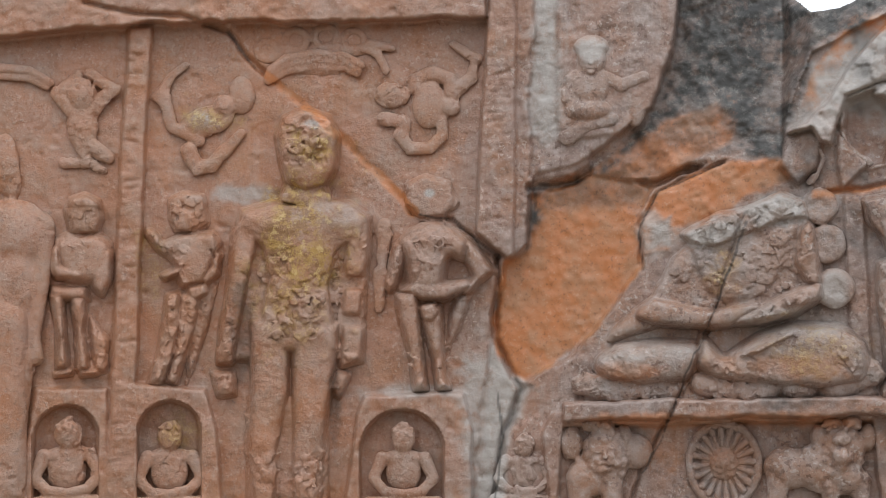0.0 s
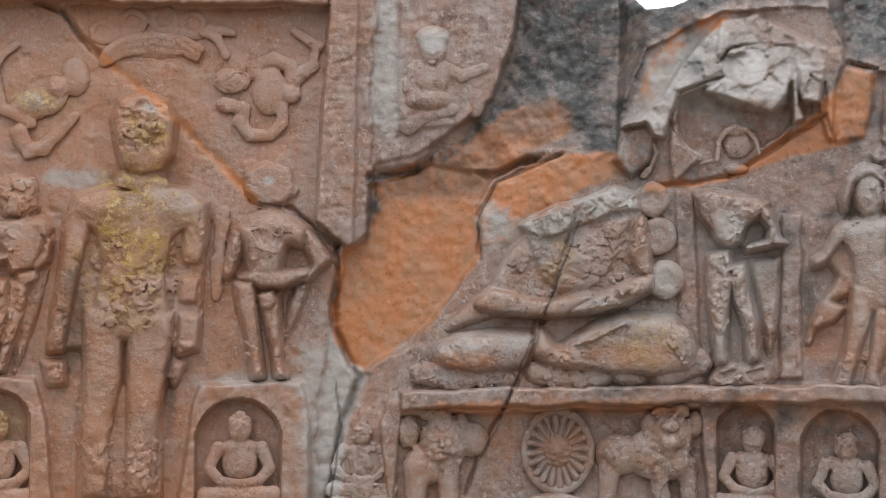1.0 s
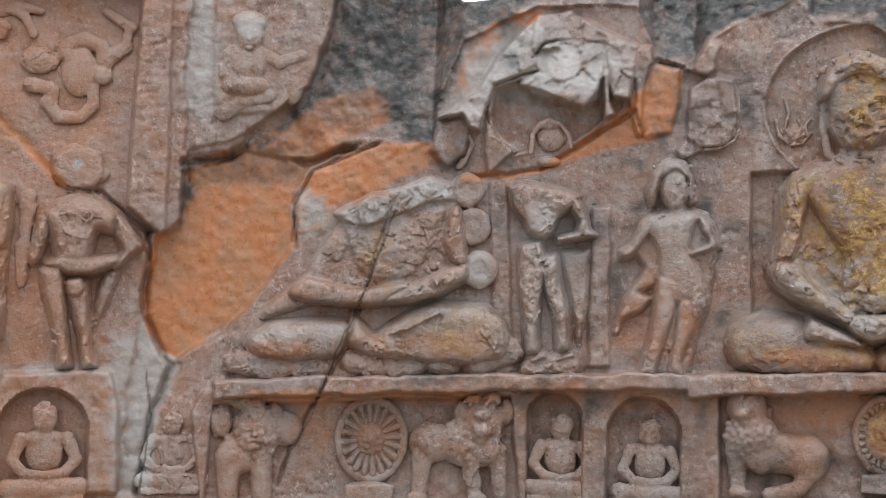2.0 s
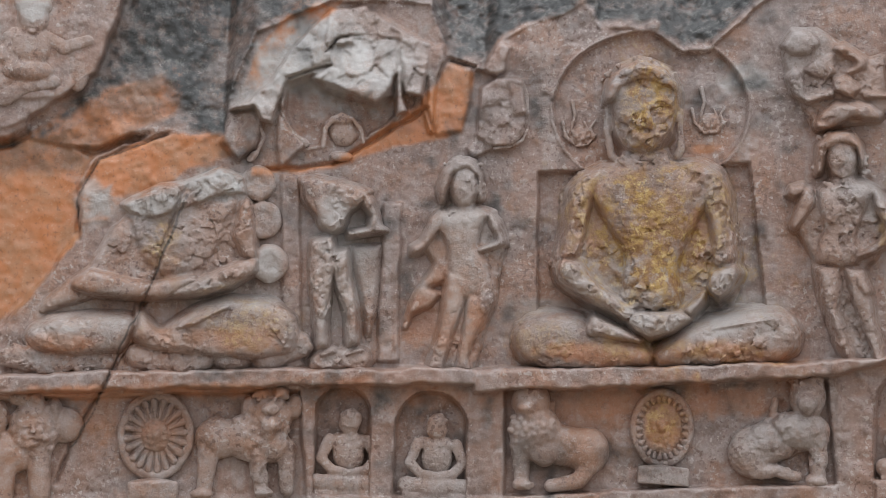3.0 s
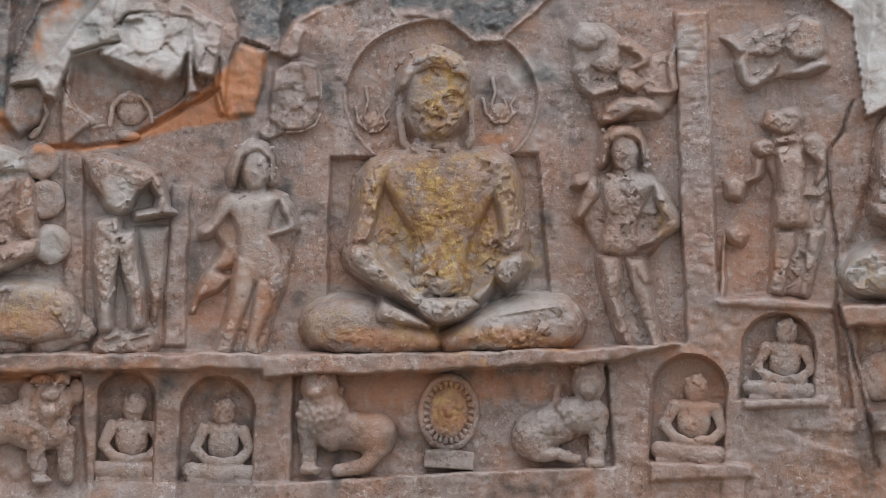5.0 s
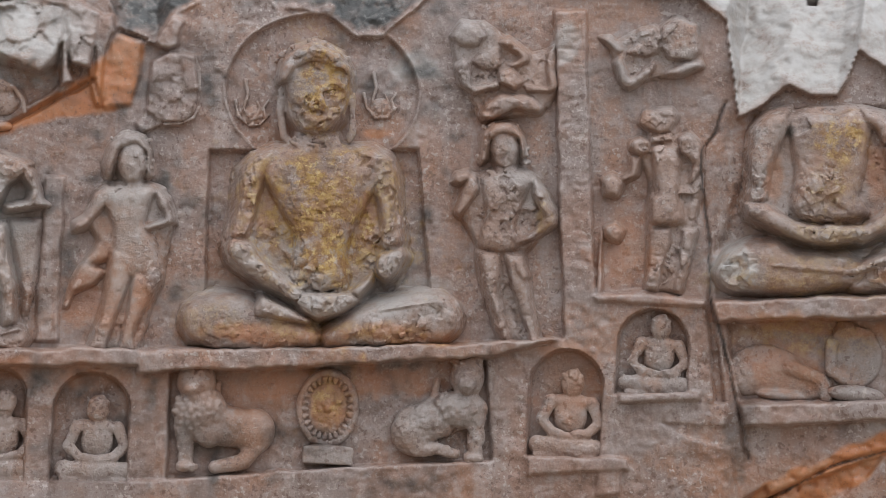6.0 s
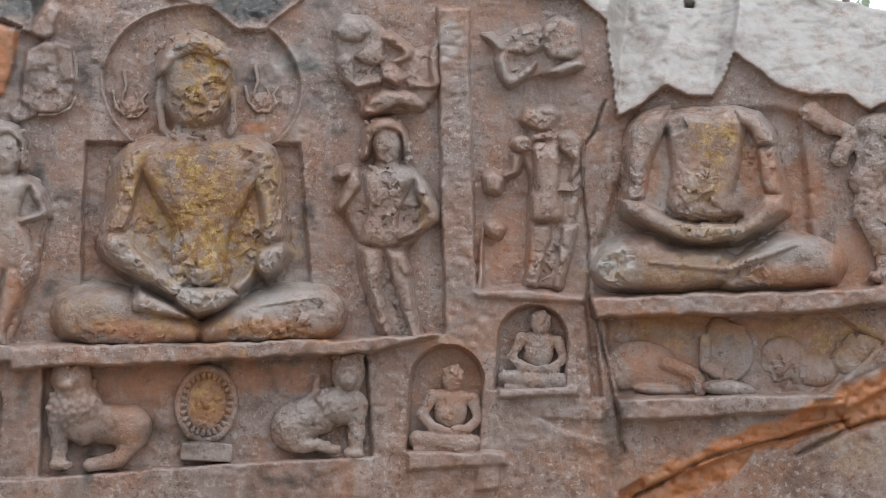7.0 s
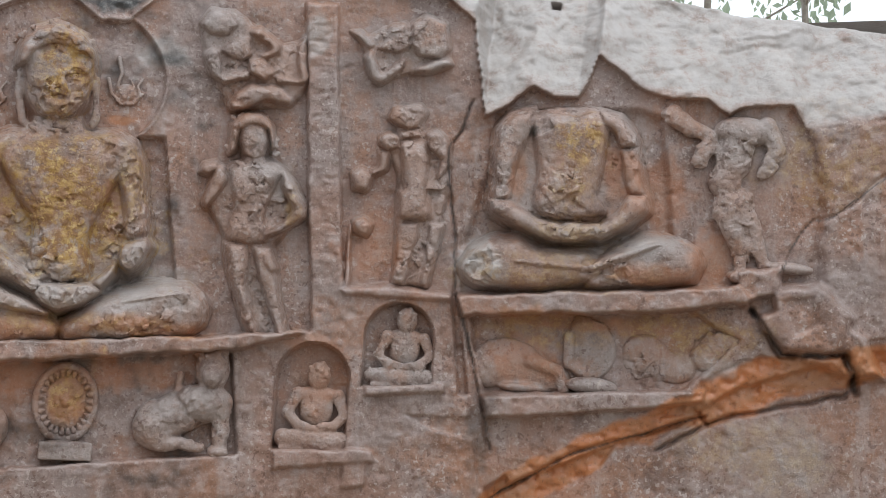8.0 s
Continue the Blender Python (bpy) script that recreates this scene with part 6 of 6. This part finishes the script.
statue("flying_statue", "broken flying sandstone figure with raised arms", [('p', 0.05, 0.02, 4.286, 0.806, 4.397, 0.874, 4.628, 0.903, 4.659, 0.736, 4.415, 0.643, 4.332, 0.660),
    ('p', 0.08, 0.015, 4.233, 0.839, 4.283, 0.846, 4.350, 0.787, 4.325, 0.756),
    ('p', 0.12, 0.022, 4.299, 0.734, 4.335, 0.776, 4.360, 0.715, 4.380, 0.669, 4.432, 0.724, 4.481, 0.752, 4.473, 0.699, 4.415, 0.643, 4.370, 0.615, 4.328, 0.650),
    ('p', 0.1, 0.025, 4.375, 0.799, 4.397, 0.878, 4.465, 0.896, 4.497, 0.848, 4.491, 0.773, 4.430, 0.753, 4.335, 0.769),
    ('p', 0.12, 0.03, 4.484, 0.896, 4.543, 0.939, 4.632, 0.908, 4.653, 0.788, 4.619, 0.745, 4.523, 0.749, 4.479, 0.808),
    ('p', 0.12, 0.018, 4.510, 0.702, 4.593, 0.750, 4.653, 0.757, 4.671, 0.727, 4.575, 0.681, 4.517, 0.681),
    ('x', 'e', 4.558, 0.955, 0.08, 0.03, 0.02, 0.04)], rough=0.017, group=FLY)
statue("attendant_statue", "broken standing sandstone attendant beside a deep crack", ([('p', 0.06, 0.02, 4.394, 0.405, 4.674, 0.415, 4.693, 0.257, 4.646, -0.207, 4.488, -0.210, 4.481, 0.245),('p', 0.12, 0.025, 4.416, 0.484, 4.436, 0.537, 4.553, 0.555, 4.582, 0.518, 4.555, 0.449, 4.504, 0.432, 4.457, 0.451), ('p', 0.1, 0.02, 4.469, 0.444, 4.563, 0.456, 4.585, 0.403, 4.461, 0.390), ('p', 0.14, 0.02, 4.389, 0.376, 4.393, 0.410, 4.429, 0.430, 4.475, 0.414, 4.478, 0.362, 4.432, 0.339), ('p', 0.12, 0.03, 4.578, 0.438, 4.631, 0.453, 4.679, 0.408, 4.695, 0.304, 4.655, 0.227, 4.626, 0.254, 4.644, 0.325, 4.587, 0.364), ('p', 0.14, 0.06, 4.467, 0.395, 4.588, 0.415, 4.610, 0.323, 4.611, 0.206, 4.645, 0.064, 4.489, 0.054, 4.500, 0.200, 4.477, 0.315), ('p', 0.11, 0.02, 4.390, 0.348, 4.445, 0.349, 4.437, 0.261, 4.368, 0.222, 4.353, 0.257, 4.397, 0.276)]
    + [('p', 0.11, 0.02, 4.285, 0.241, 4.331, 0.272, 4.381, 0.237, 4.363, 0.163, 4.300, 0.174), ('p', 0.1, 0.02, 4.306, 0.043, 4.355, 0.069, 4.394, 0.030, 4.375, -0.023, 4.316, -0.001), ('p', 0.15, 0.03, 4.485, 0.187, 4.579, 0.204, 4.594, 0.077, 4.543, 0.058, 4.488, 0.071), ('p', 0.12, 0.035, 4.493, 0.055, 4.584, 0.065, 4.590, -0.004, 4.562, -0.098, 4.547, -0.215, 4.485, -0.208, 4.491, -0.080), ('p', 0.1, 0.03, 4.615, 0.067, 4.688, 0.060, 4.672, -0.045, 4.638, -0.213, 4.597, -0.209, 4.613, -0.072), ('x', 0.010, 0.010, 0.15, 0.15, 4.473, 0.381, 4.532, 0.370, 4.585, 0.401)]) + folds(4.546, 0.296, 4.558, 0.110, 0.05, 0.13, 4, 0.010), blend=0.012, rough=0.018, group=ATT)
statue("attendant_statue", "headless standing sandstone attendant at the end of the relief", [
    (0.0401, 0.0307, 0.03, 0.04, 5.577, 0.583, 5.638, 0.541, 5.716, 0.512), (0.0354, 0.0354, 0.04, 0.05, 5.734, 0.490, 5.695, 0.406), ('e', 5.856, 0.534, 0.03, 0.1133, 0.0614, 0.07), ('e', 5.829, 0.439, 0.03, 0.0755, 0.1180, 0.07), ('e', 5.804, 0.333, 0.03, 0.0661, 0.0755, 0.065), (0.0378, 0.0260, 0.03, 0.04, 5.948, 0.563, 6.001, 0.463, 5.942, 0.362), ('e', 5.846, 0.233, 0.03, 0.0802, 0.0802, 0.06), (0.0519, 0.0283, 0.04, 0.04, 5.827, 0.185, 5.889, 0.063, 5.889, -0.053), (0.0425, 0.0212, 0.03, 0.03, 5.902, 0.179, 5.978, 0.001), ('e', 5.908, -0.056, 0.04, 0.0755, 0.0330, 0.06), ('e', 6.079, -0.002, 0.03, 0.0944, 0.0236, 0.05)] + folds(5.838, 0.475, 5.826, 0.196, 0.05, 0.085, 6, 0.012) + folds(5.859, 0.153, 5.890, -0.006, 0.03, 0.07, 4, 0.010), rough=0.012, group=ATT)


# ---- little seated figures of the niches ----
def little(label, cu, base_v, tall, seed, depth=0.0):
    """A small cross-legged figure of the given height, seated at the foot of its niche."""
    def q(x, y):
        return cu + x * tall, base_v + y * tall
    prims = [('e', *q(0, 0.83), 0.03, 0.13 * tall, 0.16 * tall, 0.045 + depth), (0.07 * tall, 0.08 * tall, 0.02, 0.02, *q(0, 0.7), *q(0, 0.6)), ('e', *q(0, 0.48), 0.0, 0.19 * tall, 0.24 * tall, 0.055 + depth), ('e', *q(0, 0.62), 0.0, 0.24 * tall, 0.1 * tall, 0.05 + depth),
             ('e', *q(0, 0.14), 0.02, 0.36 * tall, 0.12 * tall, 0.06 + depth)]
    for s in (-1, 1):
        prims += [(0.075 * tall, 0.06 * tall, 0.02, 0.03, *q(0.23 * s, 0.62), *q(0.32 * s, 0.42)), (0.06 * tall, 0.05 * tall, 0.03, 0.06, *q(0.32 * s, 0.40), *q(0.2 * s, 0.28), *q(0.03 * s, 0.25)), (0.10 * tall, 0.075 * tall, 0.03, 0.05, *q(0.36 * s, 0.13), *q(-0.08 * s, 0.10))]
    prims += curls(*q(0, 0.88), 0.12 * tall, 0.10 * tall, 0.075 + depth, 12, 0.035 * tall, seed) + folds(*q(0, 0.6), *q(0, 0.36), 0.12 * tall, 0.055 + depth, 3, 0.03 * tall)
    prims += [('b', *q(0, 0.0), 0.01, 0.40 * tall, 0.04 * tall, 0.05 + depth)]
    return statue("seated_figure", label, prims, 0.005, 0.01, 0.009, "figures seated in niches", seed, 0.75)


NICHE = "small seated sandstone figure in a round-headed niche"
for cu, cv, tu, tv, seed in ((-1.517, -1.067, -1.517, -0.678, 5), (-1.116, -1.087, -1.116, -0.697, 8), (-0.164, -1.104, -0.164, -0.720, 12)):
    little(NICHE, cu, cv, tv - cv, seed)
little("worn small seated sandstone figure beside the fractured edge", 0.333, -1.077, 0.322, 15)
for cu, cv, tu, tv, seed in ((1.933, -1.091, 1.919, -0.741, 21), (2.298, -1.093, 2.283, -0.751, 24)):
    little(NICHE, cu, cv, tv - cv, seed)
little("eroded small seated sandstone figure in a round-headed niche", 4.222, -0.905, 0.365, 27)
little("small seated sandstone figure in a shallow square-footed niche", 4.565, -0.623, 0.33, 33)


# ---- beasts and wheels of the lower band ----
def beast(label, prims, seed):
    return tagged(sculpt("lion_statue", prims, 0.0055, 0.012, 0.008, seed=seed), label, "animal statue", "beasts under the thrones")


beast("worn sandstone beast with knobbed brow below the ledge", [('e', 0.675, -0.842, 0.03, 0.0991, 0.1133, 0.07), ('e', 0.606, -0.720, 0.04, 0.0401, 0.0330, 0.05), ('e', 0.671, -0.724, 0.04, 0.0354, 0.0283, 0.05), ('e', 0.531, -0.797, 0.02, 0.0425, 0.0708, 0.05), ('e', 0.792, -0.830, 0.02, 0.0708, 0.0708, 0.05), ('e', 0.595, -0.936, 0.02, 0.0826, 0.0826, 0.06), (0.0519, 0.0401, 0.03, 0.03, 0.561, -0.948, 0.563, -1.099), (0.0472, 0.0425, 0.03, 0.04, 0.693, -0.924, 0.703, -1.098), ('e', 0.744, -0.772, 0.03, 0.0330, 0.0519, 0.05)] + face(0.668, -0.842, 0.0755, 0.105) + curls(0.676, -0.854, 0.0944, 0.1062, 0.09, 22, 0.018, 27), 41)
beast("sandstone lion with rough mane below the ledge", ([('e', 1.607, -0.799, 0.04, 0.0897, 0.0991, 0.08), ('e', 1.572, -0.697, 0.05, 0.0378, 0.0283, 0.05), ('e', 1.643, -0.690, 0.05, 0.0378, 0.0283, 0.05), ('e', 1.518, -0.751, 0.03, 0.0354, 0.0472, 0.05), ('e', 1.706, -0.746, 0.03, 0.0330, 0.0519, 0.05), ('e', 1.401, -0.876, 0.02, 0.0991, 0.0850, 0.075), ('e', 1.516, -0.869, 0.03, 0.0991, 0.0944, 0.075), ('e', 1.618, -0.902, 0.03, 0.0826, 0.0708, 0.08), (0.0448, 0.0307, 0.03, 0.04, 1.360, -0.940, 1.348, -1.082), (0.0378, 0.0283, 0.05, 0.05, 1.563, -0.937, 1.578, -1.086), (0.0401, 0.0283, 0.04, 0.04, 1.674, -0.912, 1.685, -1.077), ('e', 1.338, -1.100, 0.05, 0.0472, 0.0212, 0.04), ('e', 1.587, -1.093, 0.06, 0.0425, 0.0189, 0.04), ('e', 1.608, -0.826, 0.11, 0.0425, 0.0330, 0.04)]
    + [('e', 1.605, -0.758, 0.11, 0.0378, 0.0236, 0.04)]) + face(1.607, -0.810, 0.0708, 0.12) + curls(1.560, -0.857, 0.1298, 0.1062, 0.10, 30, 0.018, 20) + curls(1.604, -0.719, 0.0850, 0.0330, 0.11, 12, 0.014, 21), 43)
beast("crouching sandstone lion with curled mane below the throne", [('e', 2.680, -0.687, 0.05, 0.0802, 0.0802, 0.08), ('e', 2.640, -0.631, 0.05, 0.0283, 0.0236, 0.05), ('e', 2.703, -0.617, 0.05, 0.0330, 0.0236, 0.05), ('e', 2.703, -0.812, 0.04, 0.1086, 0.1133, 0.085), ('e', 2.827, -0.864, 0.03, 0.1180, 0.0802, 0.075), ('e', 2.919, -0.876, 0.03, 0.0897, 0.0944, 0.08), (0.0354, 0.0283, 0.05, 0.05, 2.635, -0.861, 2.658, -1.016), ('e', 2.663, -1.025, 0.06, 0.0425, 0.0189, 0.05), (0.0354, 0.0260, 0.06, 0.06, 2.928, -0.940, 2.885, -1.000, 2.772, -1.025), (0.0165, 0.0142, 0.02, 0.03, 2.765, -0.694, 2.762, -0.763, 2.828, -0.801, 2.943, -0.812), ('e', 2.659, -0.717, 0.11, 0.0378, 0.0236, 0.05), ('e', 2.742, -0.891, 0.07, 0.0590, 0.0590, 0.05)] + face(2.674, -0.698, 0.0614, 0.135) + curls(2.695, -0.801, 0.0991, 0.0991, 0.125, 44, 0.017, 22) + curls(2.678, -0.648, 0.0708, 0.0425, 0.12, 12, 0.013, 23), 47)
beast("crouching sandstone lion looking back below the throne", [('e', 3.787, -0.607, 0.05, 0.0708, 0.0897, 0.08), ('e', 3.742, -0.545, 0.05, 0.0236, 0.0236, 0.05), ('e', 3.818, -0.535, 0.05, 0.0283, 0.0236, 0.05), ('e', 3.761, -0.740, 0.04, 0.1180, 0.0802, 0.085), ('e', 3.642, -0.801, 0.03, 0.1086, 0.0802, 0.08), ('e', 3.575, -0.845, 0.03, 0.0897, 0.0991, 0.08), (0.0401, 0.0283, 0.05, 0.05, 3.833, -0.781, 3.842, -0.926), ('e', 3.835, -0.936, 0.06, 0.0425, 0.0189, 0.05), (0.0307, 0.0236, 0.06, 0.06, 3.598, -0.915, 3.679, -0.908, 3.756, -0.918), (0.0165, 0.0142, 0.02, 0.03, 3.588, -0.752, 3.655, -0.701, 3.662, -0.631), ('e', 3.789, -0.634, 0.12, 0.0378, 0.0378, 0.04)] + face(3.788, -0.620, 0.0590, 0.135) + curls(3.738, -0.742, 0.0944, 0.0614, 0.12, 18, 0.016, 24) + curls(3.575, -0.845, 0.0661, 0.0661, 0.10, 14, 0.015, 25) + curls(3.780, -0.561, 0.0661, 0.0330, 0.12, 10, 0.013, 26), 51)
beast("eroded sandstone beast beneath the broken ledge", [('e', 4.989, -0.485, -0.01, 0.1510, 0.0991, 0.045), ('e', 5.133, -0.527, -0.01, 0.1180, 0.0661, 0.04), ('e', 5.055, -0.580, 0.01, 0.0991, 0.0212, 0.05), ('e', 4.917, -0.514, -0.01, 0.0755, 0.0802, 0.045), (0.0330, 0.0236, 0.02, 0.02, 5.081, -0.466, 5.200, -0.503, 5.229, -0.570)], 55)
statue("eroded_disc", "eroded carved disc under the broken ledge", [('t', 5.320, -0.405, 0.0, 0.0944, 0.0142, 1.12), ('e', 5.327, -0.404, -0.015, 0.0944, 0.1062, 0.045), ('e', 5.290, -0.315, -0.005, 0.0566, 0.0472, 0.04), (0.0283, 0.0212, 0.015, 0.015, 5.235, -0.361, 5.239, -0.465, 5.317, -0.505)], rough=0.014, seed=57)["category"] = "carved ornament"
statue("eroded_disc", "flaked carved lump at the fractured end of the base", [('e', 5.552, -0.409, -0.02, 0.1086, 0.0991, 0.04), ('e', 5.511, -0.384, -0.01, 0.0566, 0.0614, 0.035), ('e', 5.669, -0.440, -0.025, 0.0944, 0.0708, 0.045), ('e', 5.833, -0.357, -0.01, 0.1180, 0.0850, 0.05, 30)], rough=0.016, seed=59)["category"] = "carved ornament"


def wheel(label, cu, cv, radius, tallness, spokes, seed, inner=0.36, hub=0.42):
    """A carved wheel: rim, hub and spokes standing out of the band."""
    foot = on_rock(np.array(cu), np.array(cv - radius * tallness), np.array(0.0))
    thing = new("wheel_medallion")
    thing.location = Vector([float(c) for c in foot])
    tagged(thing, label, "carved wheel", "wheels under the thrones")
    r = radius
    sculpt("rim", [('t', cu, cv, 0.025, r * 0.93, r * 0.12, tallness), ('e', cu, cv, 0.0, r * 1.02, r * 1.02 * tallness, 0.034)], 0.0055, 0.008, 0.003, None, thing, seed=seed)
    sculpt("hub", [('t', cu, cv, 0.03, r * 0.26, r * 0.08, tallness), ('e', cu, cv, 0.02, r * hub, r * hub * tallness, 0.035), ('e', cu, cv, 0.04, r * 0.16, r * 0.16 * tallness, 0.035)] + curls(cu, cv, r * hub * 0.85, r * hub * 0.85 * tallness, 0.052, 22, r * 0.11, seed), 0.005, 0.008, 0.007, None, thing, seed=seed + 1)
    for i in range(spokes):
        a = 2 * math.pi * (i + 0.3) / spokes
        c, s = math.cos(a), math.sin(a) * tallness
        sculpt("spoke", [(r * 0.04, r * 0.10, 0.03, 0.032, cu + r * inner * c, cv + r * inner * s, cu + r * 0.8 * c, cv + r * 0.8 * s)], 0.0045, 0.006, 0.003, None, thing, seed=seed + i)
    return thing


wheel("carved sandstone wheel with many spokes below the ledge", 1.146, -0.870, 0.1463, 1.17, 20, 61)
wheel("oval carved sandstone wheel with a worn orange hub", 3.218, -0.769, 0.1227, 1.24, 26, 71, inner=0.66, hub=0.7)
tagged(sculpt("wheel_stand", [('b', 1.143, -1.087, 0.03, 0.0991, 0.0354, 0.05), ('e', 1.142, -1.060, 0.03, 0.0850, 0.0236, 0.05)], 0.006, 0.012, 0.006), "low rounded sandstone stand under a carved wheel", "stone base", "wheel stands")
tagged(sculpt("wheel_stand", [('b', 3.230, -0.959, 0.03, 0.1038, 0.0354, 0.055), ('e', 3.228, -0.933, 0.03, 0.0944, 0.0189, 0.05)], 0.006, 0.012, 0.005), "low rounded sandstone stand under a carved wheel", "stone base", "wheel stands")
tagged(sculpt("wheel_stand", [('e', 5.339, -0.547, 0.03, 0.1086, 0.0354, 0.06)], 0.006, 0.012, 0.006), "low rounded sandstone stand under a carved wheel", "stone base", "wheel stands")
# flames in the halo
for cu, cv in ((2.843, 0.374), (3.364, 0.442)):
    prims = [(0.009, 0.006, -0.014, -0.014, cu - 0.075, cv + 0.10, cu - 0.06, cv + 0.04, cu - 0.02, cv + 0.002, cu + 0.03, cv + 0.008, cu + 0.062, cv + 0.05),
             (0.009, 0.005, -0.014, -0.014, cu - 0.04, cv + 0.19, cu - 0.025, cv + 0.13, cu - 0.04, cv + 0.07, cu - 0.01, cv + 0.025, cu + 0.03, cv + 0.04),
             (0.010, 0.004, -0.014, -0.014, cu + 0.01, cv + 0.03, cu + 0.025, cv + 0.075, cu + 0.012, cv + 0.105),
             (0.009, 0.004, -0.014, -0.014, cu + 0.05, cv + 0.04, cu + 0.04, cv + 0.08, cu + 0.06, cv + 0.115), ('e', cu, cv + 0.045, -0.026, 0.05, 0.045, 0.016)]
    tagged(sculpt("flame_ornament", prims, 0.0045, 0.006, 0.004, floor=-0.04), "small carved flame on the halo disc", "carved ornament", "halo flames")


# ---- hazy trees beyond the rock ----
def leaf_material():
    mat = bpy.data.materials.new("hazed_leaves")
    mat.use_nodes = True
    nt = mat.node_tree
    geo = nt.nodes.new("ShaderNodeNewGeometry")
    # leaf greens lifted above their own tone to paint in the haze
    nt.links.new(mixer(nt, geo.outputs["Random Per Island"], (0.20, 0.25, 0.20, 1), (0.28, 0.32, 0.26, 1)), nt.nodes["Principled BSDF"].inputs["Base Color"])
    nt.nodes["Principled BSDF"].inputs["Roughness"].default_value = 0.7
    thin = nt.nodes.new("ShaderNodeBsdfTranslucent")
    thin.inputs["Color"].default_value = (0.42, 0.50, 0.36, 1)
    both = nt.nodes.new("ShaderNodeMixShader")
    both.inputs[0].default_value = 0.6
    nt.links.new(nt.nodes["Principled BSDF"].outputs[0], both.inputs[1])
    nt.links.new(thin.outputs[0], both.inputs[2])
    nt.links.new(both.outputs[0], nt.nodes["Material Output"].inputs["Surface"])
    return mat


LEAF = leaf_material()
BARK = bpy.data.materials.new("grey_bark")
BARK.use_nodes = True
bnt = BARK.node_tree
bpos = bnt.nodes.new("ShaderNodeNewGeometry").outputs["Position"]
bnt.links.new(mixer(bnt, ramp(bnt, noise_node(bnt, bpos, 9.0), 0.35, 0.65), (0.16, 0.13, 0.10, 1), (0.26, 0.23, 0.19, 1)), bnt.nodes["Principled BSDF"].inputs["Base Color"])


def tree(x, y, tall, seed):
    rng = random.Random(seed)
    thing = new("tree")
    thing.location = (x, y, 0)
    tagged(thing, "slender tree with green leaves paled by painted haze behind the rock", "tree", "trees behind the rock")
    bm = bmesh.new()
    tips = []

    def limb(a, b, ra, rb, n=7):
        axis = (b - a).normalized()
        side = axis.orthogonal().normalized()
        rings = []
        for p, r in ((a, ra), (b, rb)):
            rings.append([bm.verts.new(p + (Matrix.Rotation(2 * math.pi * k / n, 3, axis) @ side) * r) for k in range(n)])
        for k in range(n):
            bm.faces.new((rings[0][k], rings[0][(k + 1) % n], rings[1][(k + 1) % n], rings[1][k]))

    p, r = Vector((0, 0, -0.1)), tall * 0.018
    for i in range(7):
        q = p + Vector((rng.uniform(-0.15, 0.15), rng.uniform(-0.15, 0.15), tall * 0.13))
        limb(p, q, r, r * 0.82)
        if i > 1:
            for j in range(3):
                a = rng.uniform(0, 6.28)
                e = q + Vector((math.cos(a), math.sin(a), rng.uniform(0.3, 0.9))) * tall * rng.uniform(0.08, 0.16)
                limb(q, e, r * 0.4, r * 0.12, 5)
                tips += [e, (q + e) / 2]
        p, r = q, r * 0.82
    tips.append(p)
    me = bpy.data.meshes.new("trunk")
    bm.to_mesh(me)
    bm.free()
    me.materials.append(BARK)
    new("trunk", me).parent = thing
    verts, faces = [], []
    for c in tips:
        for i in range(34):
            o = c + Vector((rng.gauss(0, 1), rng.gauss(0, 1), rng.gauss(0, 0.8))) * tall * 0.045
            m = Euler((rng.uniform(0, 6), rng.uniform(0, 6), rng.uniform(0, 6))).to_matrix()
            k = len(verts)
            w = rng.uniform(0.08, 0.15)
            verts += [tuple(o + m @ Vector(c2)) for c2 in ((-w, 0, 0), (0, -w * 0.5, 0.02), (w, 0, 0), (0, w * 0.5, 0.02))]
            faces.append((k, k + 1, k + 2, k + 3))
    me = bpy.data.meshes.new("crown")
    me.from_pydata(verts, [], faces)
    me.materials.append(LEAF)
    new("crown", me).parent = thing


for x, y, tall, seed in ((14.2, 19.0, 10.5, 1), (17.5, 19.5, 12.0, 2), (20.5, 18.5, 11.0, 3), (23.5, 22.0, 14.0, 4), (15.5, 24.0, 13.5, 5)):
    tree(x, y, tall, seed)
